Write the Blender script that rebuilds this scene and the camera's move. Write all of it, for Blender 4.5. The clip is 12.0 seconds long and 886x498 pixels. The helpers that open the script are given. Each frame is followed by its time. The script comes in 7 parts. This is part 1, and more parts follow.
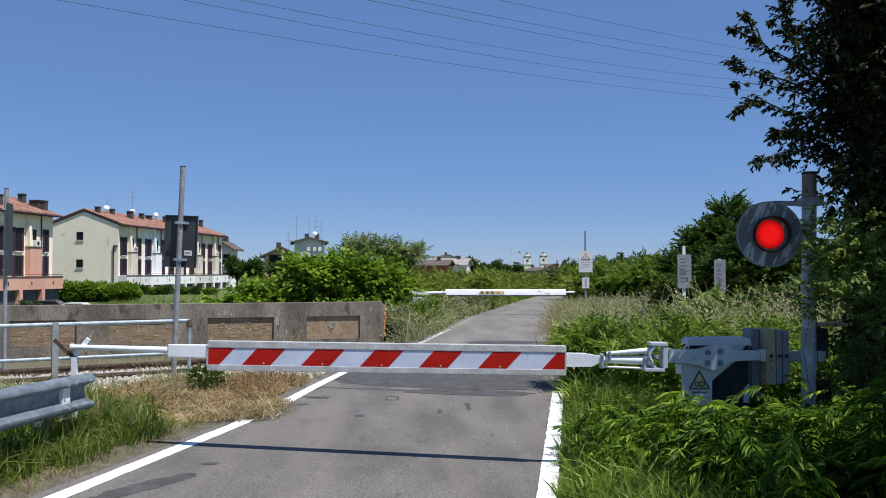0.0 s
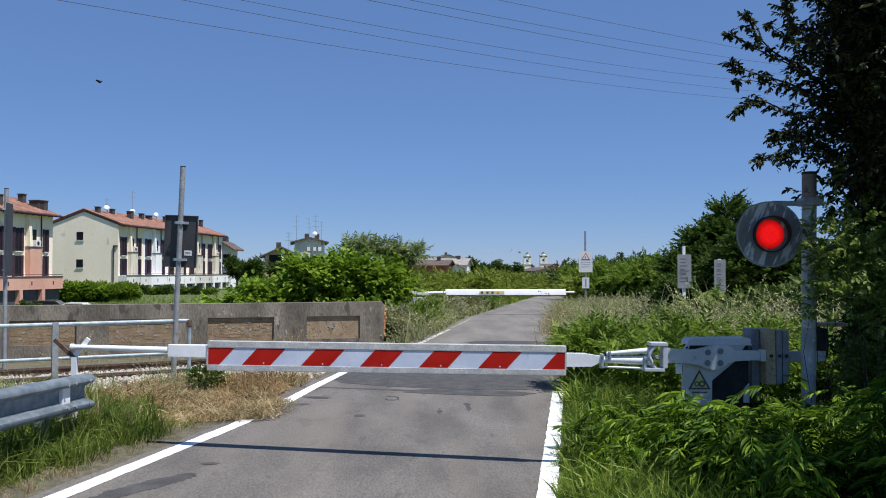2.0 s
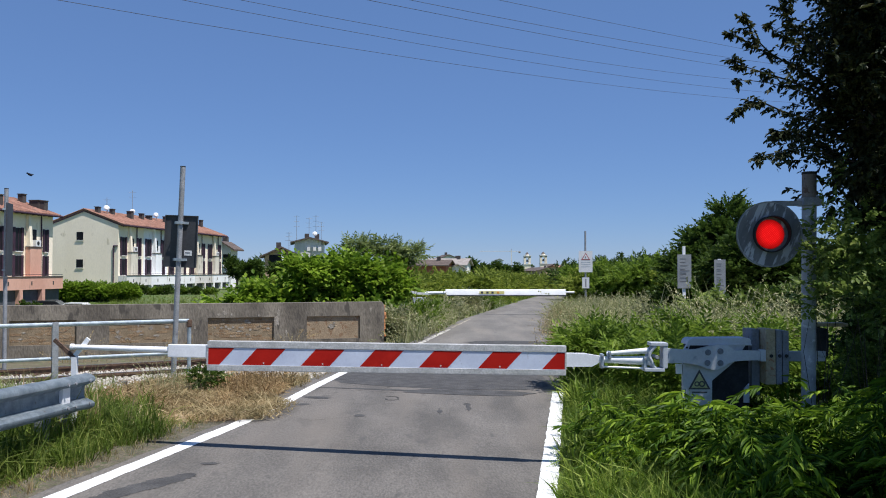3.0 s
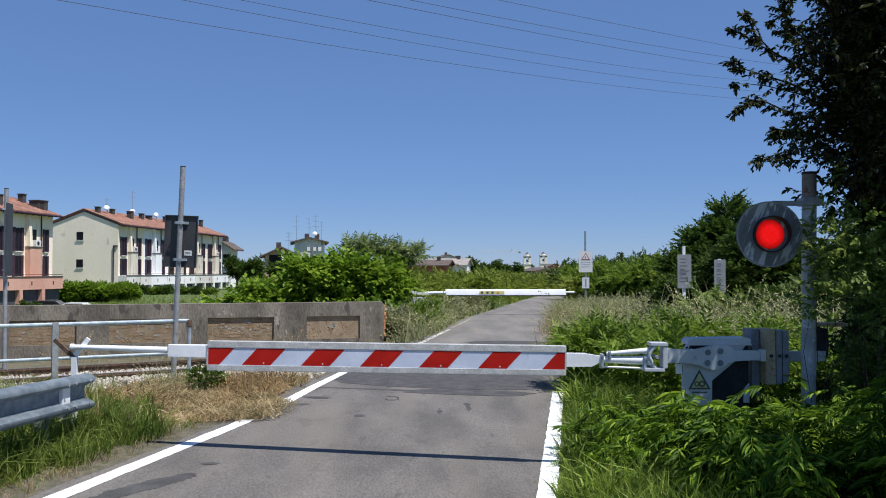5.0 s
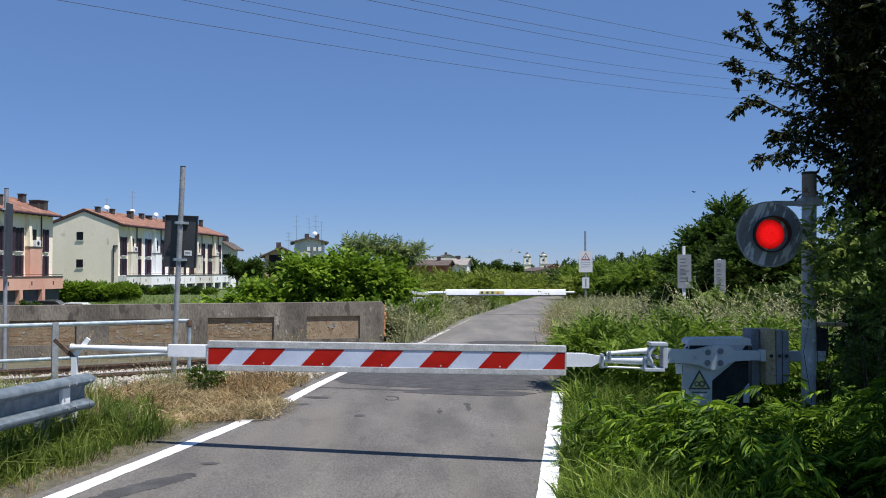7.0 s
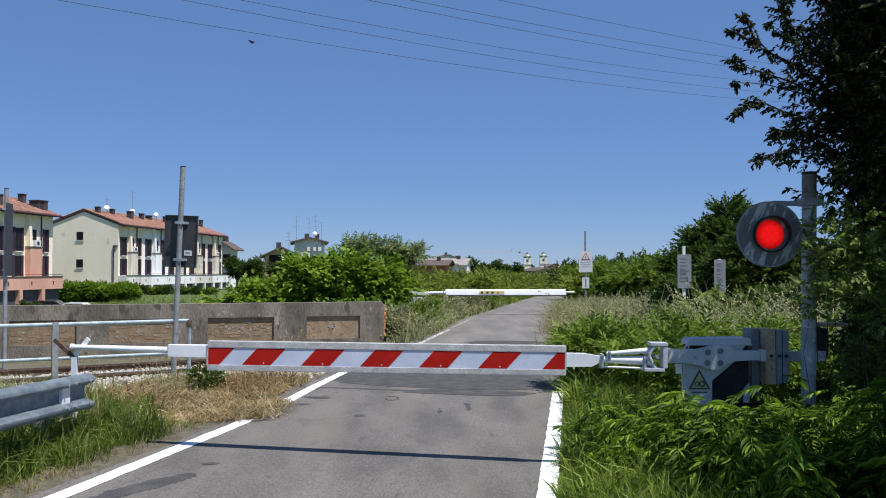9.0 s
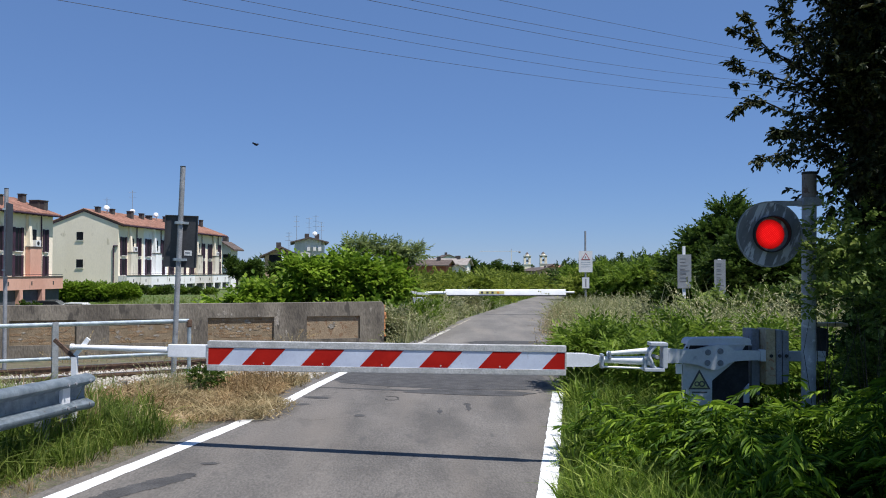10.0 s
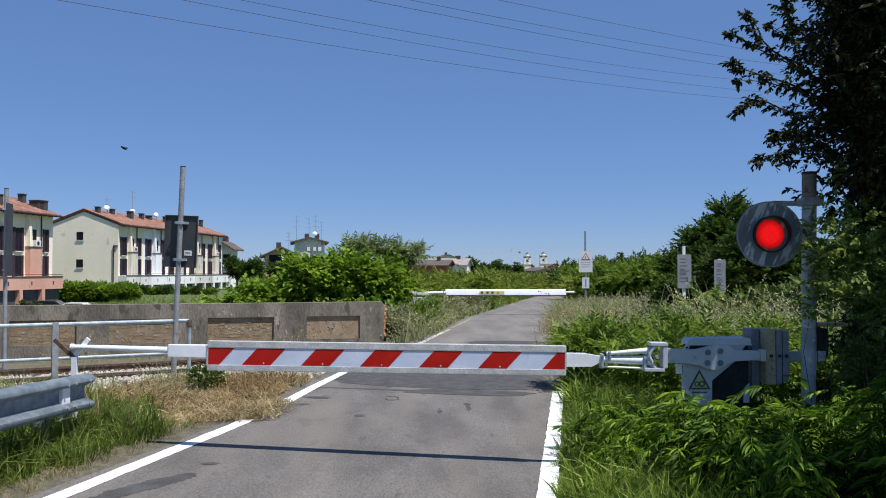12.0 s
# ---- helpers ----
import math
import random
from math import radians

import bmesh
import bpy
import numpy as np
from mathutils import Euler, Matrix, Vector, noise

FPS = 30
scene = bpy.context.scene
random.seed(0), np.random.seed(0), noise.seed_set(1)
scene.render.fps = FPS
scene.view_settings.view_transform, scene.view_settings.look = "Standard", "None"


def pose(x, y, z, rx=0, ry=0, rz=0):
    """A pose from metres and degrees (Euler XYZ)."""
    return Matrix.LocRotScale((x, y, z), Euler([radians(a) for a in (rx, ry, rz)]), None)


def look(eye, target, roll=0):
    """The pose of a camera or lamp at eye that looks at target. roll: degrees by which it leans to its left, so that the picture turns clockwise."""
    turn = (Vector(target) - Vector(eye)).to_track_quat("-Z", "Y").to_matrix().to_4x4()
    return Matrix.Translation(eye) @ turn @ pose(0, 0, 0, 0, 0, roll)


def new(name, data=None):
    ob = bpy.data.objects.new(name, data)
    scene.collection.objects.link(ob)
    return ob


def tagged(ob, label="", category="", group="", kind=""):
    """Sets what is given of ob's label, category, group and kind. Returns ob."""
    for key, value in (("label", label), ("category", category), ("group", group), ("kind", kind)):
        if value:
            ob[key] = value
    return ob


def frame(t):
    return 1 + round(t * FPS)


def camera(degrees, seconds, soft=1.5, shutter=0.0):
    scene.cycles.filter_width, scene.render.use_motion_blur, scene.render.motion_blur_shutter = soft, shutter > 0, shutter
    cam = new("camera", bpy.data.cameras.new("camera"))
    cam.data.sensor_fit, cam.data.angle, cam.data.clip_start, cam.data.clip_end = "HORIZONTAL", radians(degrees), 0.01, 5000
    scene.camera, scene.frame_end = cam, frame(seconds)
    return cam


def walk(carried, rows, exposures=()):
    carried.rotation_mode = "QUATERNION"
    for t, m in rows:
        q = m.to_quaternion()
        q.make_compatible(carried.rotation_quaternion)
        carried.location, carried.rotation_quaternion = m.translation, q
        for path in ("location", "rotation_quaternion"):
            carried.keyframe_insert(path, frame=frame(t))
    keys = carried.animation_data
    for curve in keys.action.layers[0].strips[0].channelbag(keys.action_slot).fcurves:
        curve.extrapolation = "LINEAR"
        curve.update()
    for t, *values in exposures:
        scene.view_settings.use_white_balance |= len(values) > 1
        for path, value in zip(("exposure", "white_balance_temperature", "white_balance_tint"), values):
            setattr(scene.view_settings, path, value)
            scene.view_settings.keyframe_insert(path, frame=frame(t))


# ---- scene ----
cam = camera(55.2, 12.0, soft=1.0)
EYE = look((0, 0, 1.75), (0, 100, 1.75 + 100 * math.tan(radians(1.49))))
walk(cam, [(0.0, EYE), (12.0, EYE)], exposures=[(0.0, 0.40, 5500, 12), (12.0, 0.40, 5500, 12)])

# ---- light: a high June sun, almost in line with the lowered arm ----
SUN_DIR = Vector((0.35, -0.23, 0.91)).normalized()
world = bpy.data.worlds.new("sky")
scene.world = world
world.use_nodes = True
wn, wl = world.node_tree.nodes, world.node_tree.links
sky = wn.new("ShaderNodeTexSky")
sky.sky_type = "NISHITA"
sky.sun_disc = False
sky.sun_elevation = math.asin(SUN_DIR.z)
sky.sun_rotation = math.atan2(SUN_DIR.x, SUN_DIR.y)
sky.altitude = 2500
sky.air_density, sky.dust_density, sky.ozone_density = 1.12, 0.0, 4.5
deep = wn.new("ShaderNodeMix")
deep.data_type, deep.blend_type = "RGBA", "MULTIPLY"
deep.inputs[0].default_value = 1.0
deep.inputs[7].default_value = (1.0, 0.975, 1.0, 1)
wl.new(sky.outputs[0], deep.inputs[6])
haze = wn.new("ShaderNodeMix")
haze.data_type = "RGBA"
haze.inputs[0].default_value = 0.45
haze.inputs[7].default_value = (2.15, 3.42, 5.95, 1)
wl.new(deep.outputs[2], haze.inputs[6])
wl.new(haze.outputs[2], wn["Background"].inputs[0])
wn["Background"].inputs[1].default_value = 0.065
sun = new("sun", bpy.data.lights.new("sun", "SUN"))
sun.data.energy, sun.data.angle, sun.data.color = 5.0, radians(0.53), (1.0, 0.88, 0.71)
sun.matrix_world = look(SUN_DIR * 50, (0, 0, 0))


# ---- materials ----
def nodes_of(name):
    m = bpy.data.materials.new(name)
    m.use_nodes = True
    return m, m.node_tree.nodes, m.node_tree.links, m.node_tree.nodes["Principled BSDF"]


def surface(name, c1, c2, scale=6.0, rough=0.7, bump=0.15, fine=70.0, metal=0.0, c3=None, spots=0.62, stretch=(1, 1, 1), grit=0.55):
    """A worn surface: two colours mixed at a coarse scale, fine grain on top, and spots of a third colour."""
    m, n, l, b = nodes_of(name)
    geo, mp = n.new("ShaderNodeNewGeometry"), n.new("ShaderNodeMapping")
    mp.inputs["Scale"].default_value = stretch
    l.new(geo.outputs["Position"], mp.inputs["Vector"])
    coarse, grain = n.new("ShaderNodeTexNoise"), n.new("ShaderNodeTexNoise")
    for t, s, d in ((coarse, scale, 5), (grain, fine, 3)):
        t.inputs["Scale"].default_value, t.inputs["Detail"].default_value = s, d
        l.new(mp.outputs[0], t.inputs["Vector"])
    ramp = n.new("ShaderNodeValToRGB")
    ramp.color_ramp.elements[0].position, ramp.color_ramp.elements[1].position = 0.35, 0.65
    ramp.color_ramp.elements[0].color, ramp.color_ramp.elements[1].color = (*c1, 1), (*c2, 1)
    l.new(coarse.outputs["Fac"], ramp.inputs[0])
    out = ramp.outputs[0]
    mul = n.new("ShaderNodeMix")
    mul.data_type, mul.blend_type = "RGBA", "MULTIPLY"
    mul.inputs[0].default_value = grit
    gr = n.new("ShaderNodeValToRGB")
    gr.color_ramp.elements[0].position, gr.color_ramp.elements[1].position = 0.25, 0.7
    gr.color_ramp.elements[0].color, gr.color_ramp.elements[1].color = (0.55, 0.55, 0.55, 1), (1.25, 1.25, 1.25, 1)
    l.new(grain.outputs["Fac"], gr.inputs[0])
    l.new(out, mul.inputs[6])
    l.new(gr.outputs[0], mul.inputs[7])
    out = mul.outputs[2]
    if c3:
        sp, sr, mx = n.new("ShaderNodeTexNoise"), n.new("ShaderNodeValToRGB"), n.new("ShaderNodeMix")
        sp.inputs["Scale"].default_value, sp.inputs["Detail"].default_value = scale * 2.7, 6
        l.new(mp.outputs[0], sp.inputs["Vector"])
        sr.color_ramp.elements[0].position, sr.color_ramp.elements[1].position = spots, spots + 0.06
        l.new(sp.outputs["Fac"], sr.inputs[0])
        mx.data_type = "RGBA"
        l.new(sr.outputs[0], mx.inputs[0])
        l.new(out, mx.inputs[6])
        mx.inputs[7].default_value = (*c3, 1)
        out = mx.outputs[2]
    l.new(out, b.inputs["Base Color"])
    b.inputs["Roughness"].default_value, b.inputs["Metallic"].default_value = rough, metal
    if bump:
        bp = n.new("ShaderNodeBump")
        bp.inputs["Strength"].default_value, bp.inputs["Distance"].default_value = bump, 0.02
        l.new(grain.outputs["Fac"], bp.inputs["Height"])
        l.new(bp.outputs[0], b.inputs["Normal"])
    return m


def foliage(name, dark, mid, light, through_light=0.35, rough=0.5):
    """Leaves: each leaf takes its own green, and lets some light through."""
    m, n, l, b = nodes_of(name)
    geo, ramp = n.new("ShaderNodeNewGeometry"), n.new("ShaderNodeValToRGB")
    ramp.color_ramp.elements[0].color, ramp.color_ramp.elements[1].color = (*dark, 1), (*light, 1)
    e = ramp.color_ramp.elements.new(0.5)
    e.color = (*mid, 1)
    l.new(geo.outputs["Random Per Island"], ramp.inputs[0])
    tone, shade, mul = n.new("ShaderNodeTexNoise"), n.new("ShaderNodeValToRGB"), n.new("ShaderNodeMix")
    tone.inputs["Scale"].default_value = 1.7
    l.new(geo.outputs["Position"], tone.inputs["Vector"])
    shade.color_ramp.elements[0].position, shade.color_ramp.elements[1].position = 0.3, 0.7
    shade.color_ramp.elements[0].color, shade.color_ramp.elements[1].color = (0.65, 0.7, 0.6, 1), (1.2, 1.15, 1.0, 1)
    l.new(tone.outputs["Fac"], shade.inputs[0])
    mul.data_type, mul.blend_type = "RGBA", "MULTIPLY"
    mul.inputs[0].default_value = 1
    l.new(ramp.outputs[0], mul.inputs[6])
    l.new(shade.outputs[0], mul.inputs[7])
    l.new(mul.outputs[2], b.inputs["Base Color"])
    b.inputs["Roughness"].default_value = rough
    b.inputs["Specular IOR Level"].default_value = 0.18
    tr, mix = n.new("ShaderNodeBsdfTranslucent"), n.new("ShaderNodeMixShader")
    l.new(mul.outputs[2], tr.inputs[0])
    mix.inputs[0].default_value = through_light
    l.new(b.outputs[0], mix.inputs[1])
    l.new(tr.outputs[0], mix.inputs[2])
    l.new(mix.outputs[0], n["Material Output"].inputs[0])
    return m


ASPHALT = surface("asphalt", (0.095, 0.088, 0.078), (0.154, 0.142, 0.126), 1.6, 0.85, 0.5, 55, c3=(0.084, 0.079, 0.072), spots=0.62, stretch=(1, 0.35, 1), grit=0.85)
OLD_ASPHALT = surface("pale_old_asphalt", (0.128, 0.120, 0.108), (0.19, 0.178, 0.158), 1.2, 0.9, 0.5, 40, c3=(0.12, 0.115, 0.107), spots=0.62, stretch=(1, 0.3, 1), grit=0.8)
for _m, _c in ((ASPHALT, (0.185, 0.163, 0.136, 1)), (OLD_ASPHALT, (0.23, 0.207, 0.175, 1))):
    _n, _l = _m.node_tree.nodes, _m.node_tree.links
    _bs = _n["Principled BSDF"]
    _old = _bs.inputs["Base Color"].links[0].from_socket
    _mp, _ns, _rp, _mx, _gp = _n.new("ShaderNodeMapping"), _n.new("ShaderNodeTexNoise"), _n.new("ShaderNodeValToRGB"), _n.new("ShaderNodeMix"), _n.new("ShaderNodeNewGeometry")
    _mp.inputs["Rotation"].default_value, _mp.inputs["Scale"].default_value = (0, 0, radians(9)), (1.5, 0.22, 1)
    _ns.inputs["Scale"].default_value, _ns.inputs["Detail"].default_value = 1.0, 7
    _l.new(_gp.outputs["Position"], _mp.inputs["Vector"])
    _l.new(_mp.outputs[0], _ns.inputs["Vector"])
    _l.new(_ns.outputs["Fac"], _rp.inputs[0])
    _rp.color_ramp.elements[0].position, _rp.color_ramp.elements[1].position = 0.47, 0.72
    _rp.color_ramp.elements[1].color = (0.6, 0.6, 0.6, 1)
    _mx.data_type = "RGBA"
    _l.new(_rp.outputs[0], _mx.inputs[0])
    _l.new(_old, _mx.inputs[6])
    _mx.inputs[7].default_value = _c
    _l.new(_mx.outputs[2], _bs.inputs["Base Color"])
PATCH = surface("dark_asphalt", (0.048, 0.046, 0.044), (0.078, 0.075, 0.072), 5, 0.8, 0.5, 60, grit=0.9)
LINE_PAINT = surface("line_paint", (0.75, 0.75, 0.73), (0.85, 0.85, 0.83), 6, 0.65, 0.3, 160, c3=(0.3, 0.29, 0.27), spots=0.68)
WORN_LINE = surface("worn_line_paint", (0.5, 0.48, 0.43), (0.62, 0.6, 0.55), 3, 0.75, 0.3, 160, c3=(0.15, 0.14, 0.13), spots=0.5)
SOIL = surface("soil", (0.07, 0.115, 0.02), (0.12, 0.14, 0.04), 0.5, 0.95, 0.6, 30, c3=(0.2, 0.16, 0.09), spots=0.68)
TRACK_SOIL = surface("trackside_soil", (0.10, 0.085, 0.055), (0.16, 0.14, 0.09), 3, 0.95, 0.6, 30, c3=(0.09, 0.11, 0.045), spots=0.55)
BALLAST = surface("ballast", (0.38, 0.345, 0.295), (0.54, 0.50, 0.44), 9, 0.9, 0.6, 40)
RUST = surface("rust", (0.07, 0.042, 0.028), (0.14, 0.085, 0.055), 14, 0.85, 0.4, 90)
RAIL_STEEL = surface("rail_steel", (0.45, 0.43, 0.42), (0.55, 0.53, 0.5), 20, 0.3, 0.1, 90, metal=1)
CONCRETE = surface("weathered_concrete", (0.125, 0.108, 0.086), (0.26, 0.228, 0.18), 1.5, 0.92, 0.6, 28, c3=(0.085, 0.075, 0.062), spots=0.6, stretch=(1, 1, 0.4), grit=0.75)
SLEEPER = surface("sleeper_concrete", (0.50, 0.46, 0.41), (0.6, 0.565, 0.51), 5, 0.9, 0.4, 50)
BRICK = surface("old_brick", (0.21, 0.135, 0.072), (0.33, 0.235, 0.135), 5, 0.95, 0.6, 40, c3=(0.30, 0.26, 0.2), spots=0.6, grit=0.7)
RAW_BRICK = surface("broken_brick", (0.55, 0.22, 0.08), (0.7, 0.33, 0.14), 9, 0.95, 0.6, 40)
GALV = surface("galvanised_steel", (0.24, 0.29, 0.335), (0.40, 0.455, 0.50), 9, 0.48, 0.06, 70, grit=0.3, metal=0.15, c3=(0.2, 0.195, 0.185), spots=0.66)
GALV_OLD = surface("dull_zinc", (0.24, 0.25, 0.265), (0.34, 0.35, 0.37), 7, 0.65, 0.15, 60, metal=0.2, c3=(0.16, 0.12, 0.10), spots=0.68)
WHITE_METAL = surface("white_painted_metal", (0.74, 0.75, 0.76), (0.82, 0.83, 0.84), 4, 0.45, 0.03, 60, c3=(0.5, 0.47, 0.43), spots=0.72, grit=0.15)
# arm's white, with the blue of skylit shade mixed into the colour
BOOM_WHITE = surface("boom_white_skylit", (0.53, 0.575, 0.685), (0.61, 0.655, 0.76), 5, 0.35, 0.02, 60, c3=(0.45, 0.475, 0.54), spots=0.68, grit=0.12)
BOOM_RED = surface("boom_red", (0.34, 0.009, 0.004), (0.42, 0.014, 0.006), 5, 0.5, 0.02, 60, c3=(0.5, 0.16, 0.1), spots=0.74, grit=0.15)
BOOM_RED.node_tree.nodes["Principled BSDF"].inputs["Specular IOR Level"].default_value = 0.15
ALU = surface("aluminium_edge", (0.43, 0.425, 0.40), (0.6, 0.59, 0.56), 9, 0.55, 0.1, 60, metal=0.2, c3=(0.3, 0.29, 0.27), spots=0.68)
RUSTY_SHADED_ZINC = surface("rust_stained_shaded_zinc", (0.10, 0.088, 0.08), (0.17, 0.15, 0.14), 6, 0.75, 0.15, 60, c3=(0.09, 0.06, 0.045), spots=0.6)
POLE_PAINT = surface("stained_pole_paint", (0.26, 0.275, 0.305), (0.42, 0.44, 0.475), 6, 0.6, 0.1, 60, c3=(0.5, 0.52, 0.55), spots=0.6, grit=0.25)
GREY_PAINT = surface("grey_machine_paint", (0.43, 0.455, 0.49), (0.51, 0.535, 0.57), 3, 0.5, 0.05, 50, c3=(0.3, 0.32, 0.36), spots=0.66, grit=0.2)
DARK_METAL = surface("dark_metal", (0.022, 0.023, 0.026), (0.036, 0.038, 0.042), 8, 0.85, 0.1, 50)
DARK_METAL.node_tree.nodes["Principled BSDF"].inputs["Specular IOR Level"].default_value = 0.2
WEIGHT_GREY = surface("dull_weight_paint", (0.15, 0.165, 0.19), (0.21, 0.225, 0.25), 6, 0.7, 0.1, 50, c3=(0.12, 0.1, 0.09), spots=0.66)
# darker grey crossed by pale slanted streaks
DISC_GREY = surface("target_disc_paint", (0.10, 0.104, 0.118), (0.16, 0.165, 0.18), 6, 0.6, 0.03, 50, c3=(0.40, 0.41, 0.45), spots=0.53, stretch=(1, 1, 3.6), grit=0.3)
_slant = next(q for q in DISC_GREY.node_tree.nodes if q.type == "MAPPING")
_slant.vector_type = "TEXTURE"
_slant.inputs["Rotation"].default_value = (0, radians(22), 0)
SIGN_BACK = surface("sign_back", (0.035, 0.037, 0.043), (0.05, 0.052, 0.058), 4, 0.6, 0.05, 40)
SIGN_WHITE = surface("sign_white", (0.66, 0.67, 0.68), (0.74, 0.75, 0.76), 3, 0.5, 0.04, 50)
BOARD_GREY = surface("enamel_board", (0.22, 0.235, 0.25), (0.28, 0.295, 0.31), 3, 0.55, 0.05, 50)
BOARD_PRINT = surface("worn_board_print", (0.1, 0.105, 0.115), (0.15, 0.155, 0.165), 8, 0.6, 0)
INK = surface("sign_ink", (0.05, 0.05, 0.055), (0.07, 0.07, 0.075), 8, 0.6, 0)
INK_RED = surface("sign_red", (0.28, 0.035, 0.035), (0.36, 0.05, 0.05), 8, 0.5, 0)
FADED_LABEL = surface("faded_label", (0.42, 0.43, 0.17), (0.5, 0.5, 0.24), 12, 0.6, 0)
ORANGE = surface("sign_orange", (0.7, 0.3, 0.03), (0.75, 0.36, 0.05), 8, 0.5, 0)
WEIGHT_RUST = surface("stained_counterweight", (0.30, 0.25, 0.16), (0.38, 0.33, 0.22), 9, 0.8, 0.3, 40, c3=(0.28, 0.15, 0.08), spots=0.6)
CREAM = surface("cream_render", (0.86, 0.765, 0.59), (0.94, 0.845, 0.67), 0.35, 0.9, 0.1, 8, c3=(0.66, 0.58, 0.42), spots=0.64, stretch=(1, 1, 0.5), grit=0.12)
WHITE_WALL = surface("white_render", (0.8, 0.8, 0.8), (0.88, 0.88, 0.88), 0.4, 0.9, 0.1, 8, c3=(0.6, 0.59, 0.56), spots=0.6, stretch=(1, 1, 0.4), grit=0.12)
STAINED = surface("rain_stained_render", (0.56, 0.52, 0.42), (0.74, 0.69, 0.57), 0.9, 0.9, 0.1, 8, c3=(0.42, 0.38, 0.3), spots=0.58, stretch=(1, 1, 0.3), grit=0.2)
PINK = surface("pink_render", (0.58, 0.32, 0.23), (0.66, 0.39, 0.29), 0.5, 0.9, 0.1, 8, c3=(0.46, 0.27, 0.2), spots=0.64, stretch=(1, 1, 0.4), grit=0.15)
BUFF = surface("buff_parapet", (0.62, 0.60, 0.55), (0.76, 0.74, 0.7), 0.5, 0.9, 0.1, 6, c3=(0.42, 0.39, 0.34), spots=0.6, stretch=(1, 1, 0.4), grit=0.2)
TERRACOTTA = surface("roof_tile", (0.18, 0.088, 0.06), (0.33, 0.175, 0.125), 1.2, 0.9, 0.4, 12, c3=(0.15, 0.10, 0.078), spots=0.6)
TAN_WALL = surface("tan_render", (0.42, 0.30, 0.18), (0.48, 0.36, 0.23), 0.5, 0.9, 0.2, 8)
RED_WALL = surface("red_brick_wall", (0.33, 0.11, 0.06), (0.4, 0.15, 0.09), 0.5, 0.9, 0.2, 8)
SHUTTER = surface("shutter_wood", (0.03, 0.012, 0.026), (0.05, 0.02, 0.042), 2, 0.7, 0.1, 30)
DARK_GLASS = surface("window_glass", (0.010, 0.010, 0.013), (0.018, 0.018, 0.022), 1, 0.4, 0)
GARAGE = surface("garage_door", (0.06, 0.064, 0.072), (0.09, 0.095, 0.105), 2, 0.6, 0.1, 20)
CHIMNEY = surface("chimney_render", (0.055, 0.048, 0.045), (0.09, 0.075, 0.068), 2, 0.9, 0.2, 20)
PLASTIC_WHITE = surface("white_plastic", (0.7, 0.7, 0.7), (0.8, 0.8, 0.8), 2, 0.4, 0)
CAR_WHITE = surface("car_paint_white", (0.72, 0.72, 0.72), (0.8, 0.8, 0.8), 2, 0.25, 0)
CAR_DARK = surface("car_paint_dark", (0.05, 0.055, 0.06), (0.07, 0.075, 0.08), 2, 0.25, 0)
BARK = surface("bark", (0.025, 0.02, 0.016), (0.055, 0.045, 0.035), 8, 0.95, 0.8, 60, stretch=(1, 1, 0.25))
CABLE = surface("black_cable", (0.03, 0.03, 0.035), (0.05, 0.05, 0.055), 5, 0.7, 0)
INSECT = surface("insect_shell", (0.006, 0.007, 0.012), (0.012, 0.013, 0.02), 300, 0.7, 0)
INSECT.node_tree.nodes["Principled BSDF"].inputs["Specular IOR Level"].default_value = 0.1
WING = surface("insect_wing", (0.04, 0.05, 0.08), (0.07, 0.08, 0.11), 300, 0.4, 0)
SEED_DOWN = surface("seed_down", (0.8, 0.8, 0.78), (0.85, 0.85, 0.83), 300, 0.9, 0)

# near tree's leaves: backlit shade is put into these very dark greens
LEAF_TREE_SHADE = foliage("plum_leaf_shade", (0.018, 0.027, 0.012), (0.035, 0.046, 0.018), (0.085, 0.082, 0.042), 0.25, 0.5)
LEAF_BUSH = foliage("bush_leaf", (0.10, 0.175, 0.013), (0.195, 0.31, 0.023), (0.31, 0.42, 0.044), 0.47)
LEAF_DARK = foliage("dark_leaf", (0.035, 0.065, 0.012), (0.06, 0.105, 0.018), (0.11, 0.165, 0.03), 0.4)
LEAF_WEED = foliage("weed_leaf", (0.026, 0.066, 0.005), (0.095, 0.175, 0.011), (0.28, 0.40, 0.03), 0.4)
LEAF_FAR = foliage("far_leaf", (0.10, 0.165, 0.02), (0.165, 0.25, 0.03), (0.24, 0.33, 0.05), 0.45)
HEDGE_LEAF = foliage("yellow_green_leaf", (0.14, 0.19, 0.025), (0.235, 0.29, 0.04), (0.33, 0.38, 0.075), 0.47)
SHOOT_LEAF = foliage("pale_shoot_leaf", (0.15, 0.2, 0.07), (0.24, 0.3, 0.12), (0.36, 0.42, 0.2), 0.5)
CLIMBER_SHOOT = foliage("climber_shoot_leaf", (0.09, 0.145, 0.03), (0.17, 0.235, 0.055), (0.30, 0.36, 0.12), 0.45)
LEAF_IVY = foliage("climber_leaf", (0.065, 0.105, 0.018), (0.13, 0.19, 0.035), (0.30, 0.37, 0.10), 0.42)
GRASS = foliage("grass_blade", (0.07, 0.12, 0.016), (0.15, 0.215, 0.03), (0.31, 0.35, 0.10), 0.42, 0.6)
VERGE_GRASS = foliage("verge_grass_blade", (0.08, 0.14, 0.015), (0.155, 0.235, 0.024), (0.34, 0.41, 0.09), 0.4, 0.5)
BROWN_STRAW = foliage("brown_straw", (0.17, 0.115, 0.06), (0.30, 0.21, 0.115), (0.48, 0.36, 0.215), 0.2, 0.8)
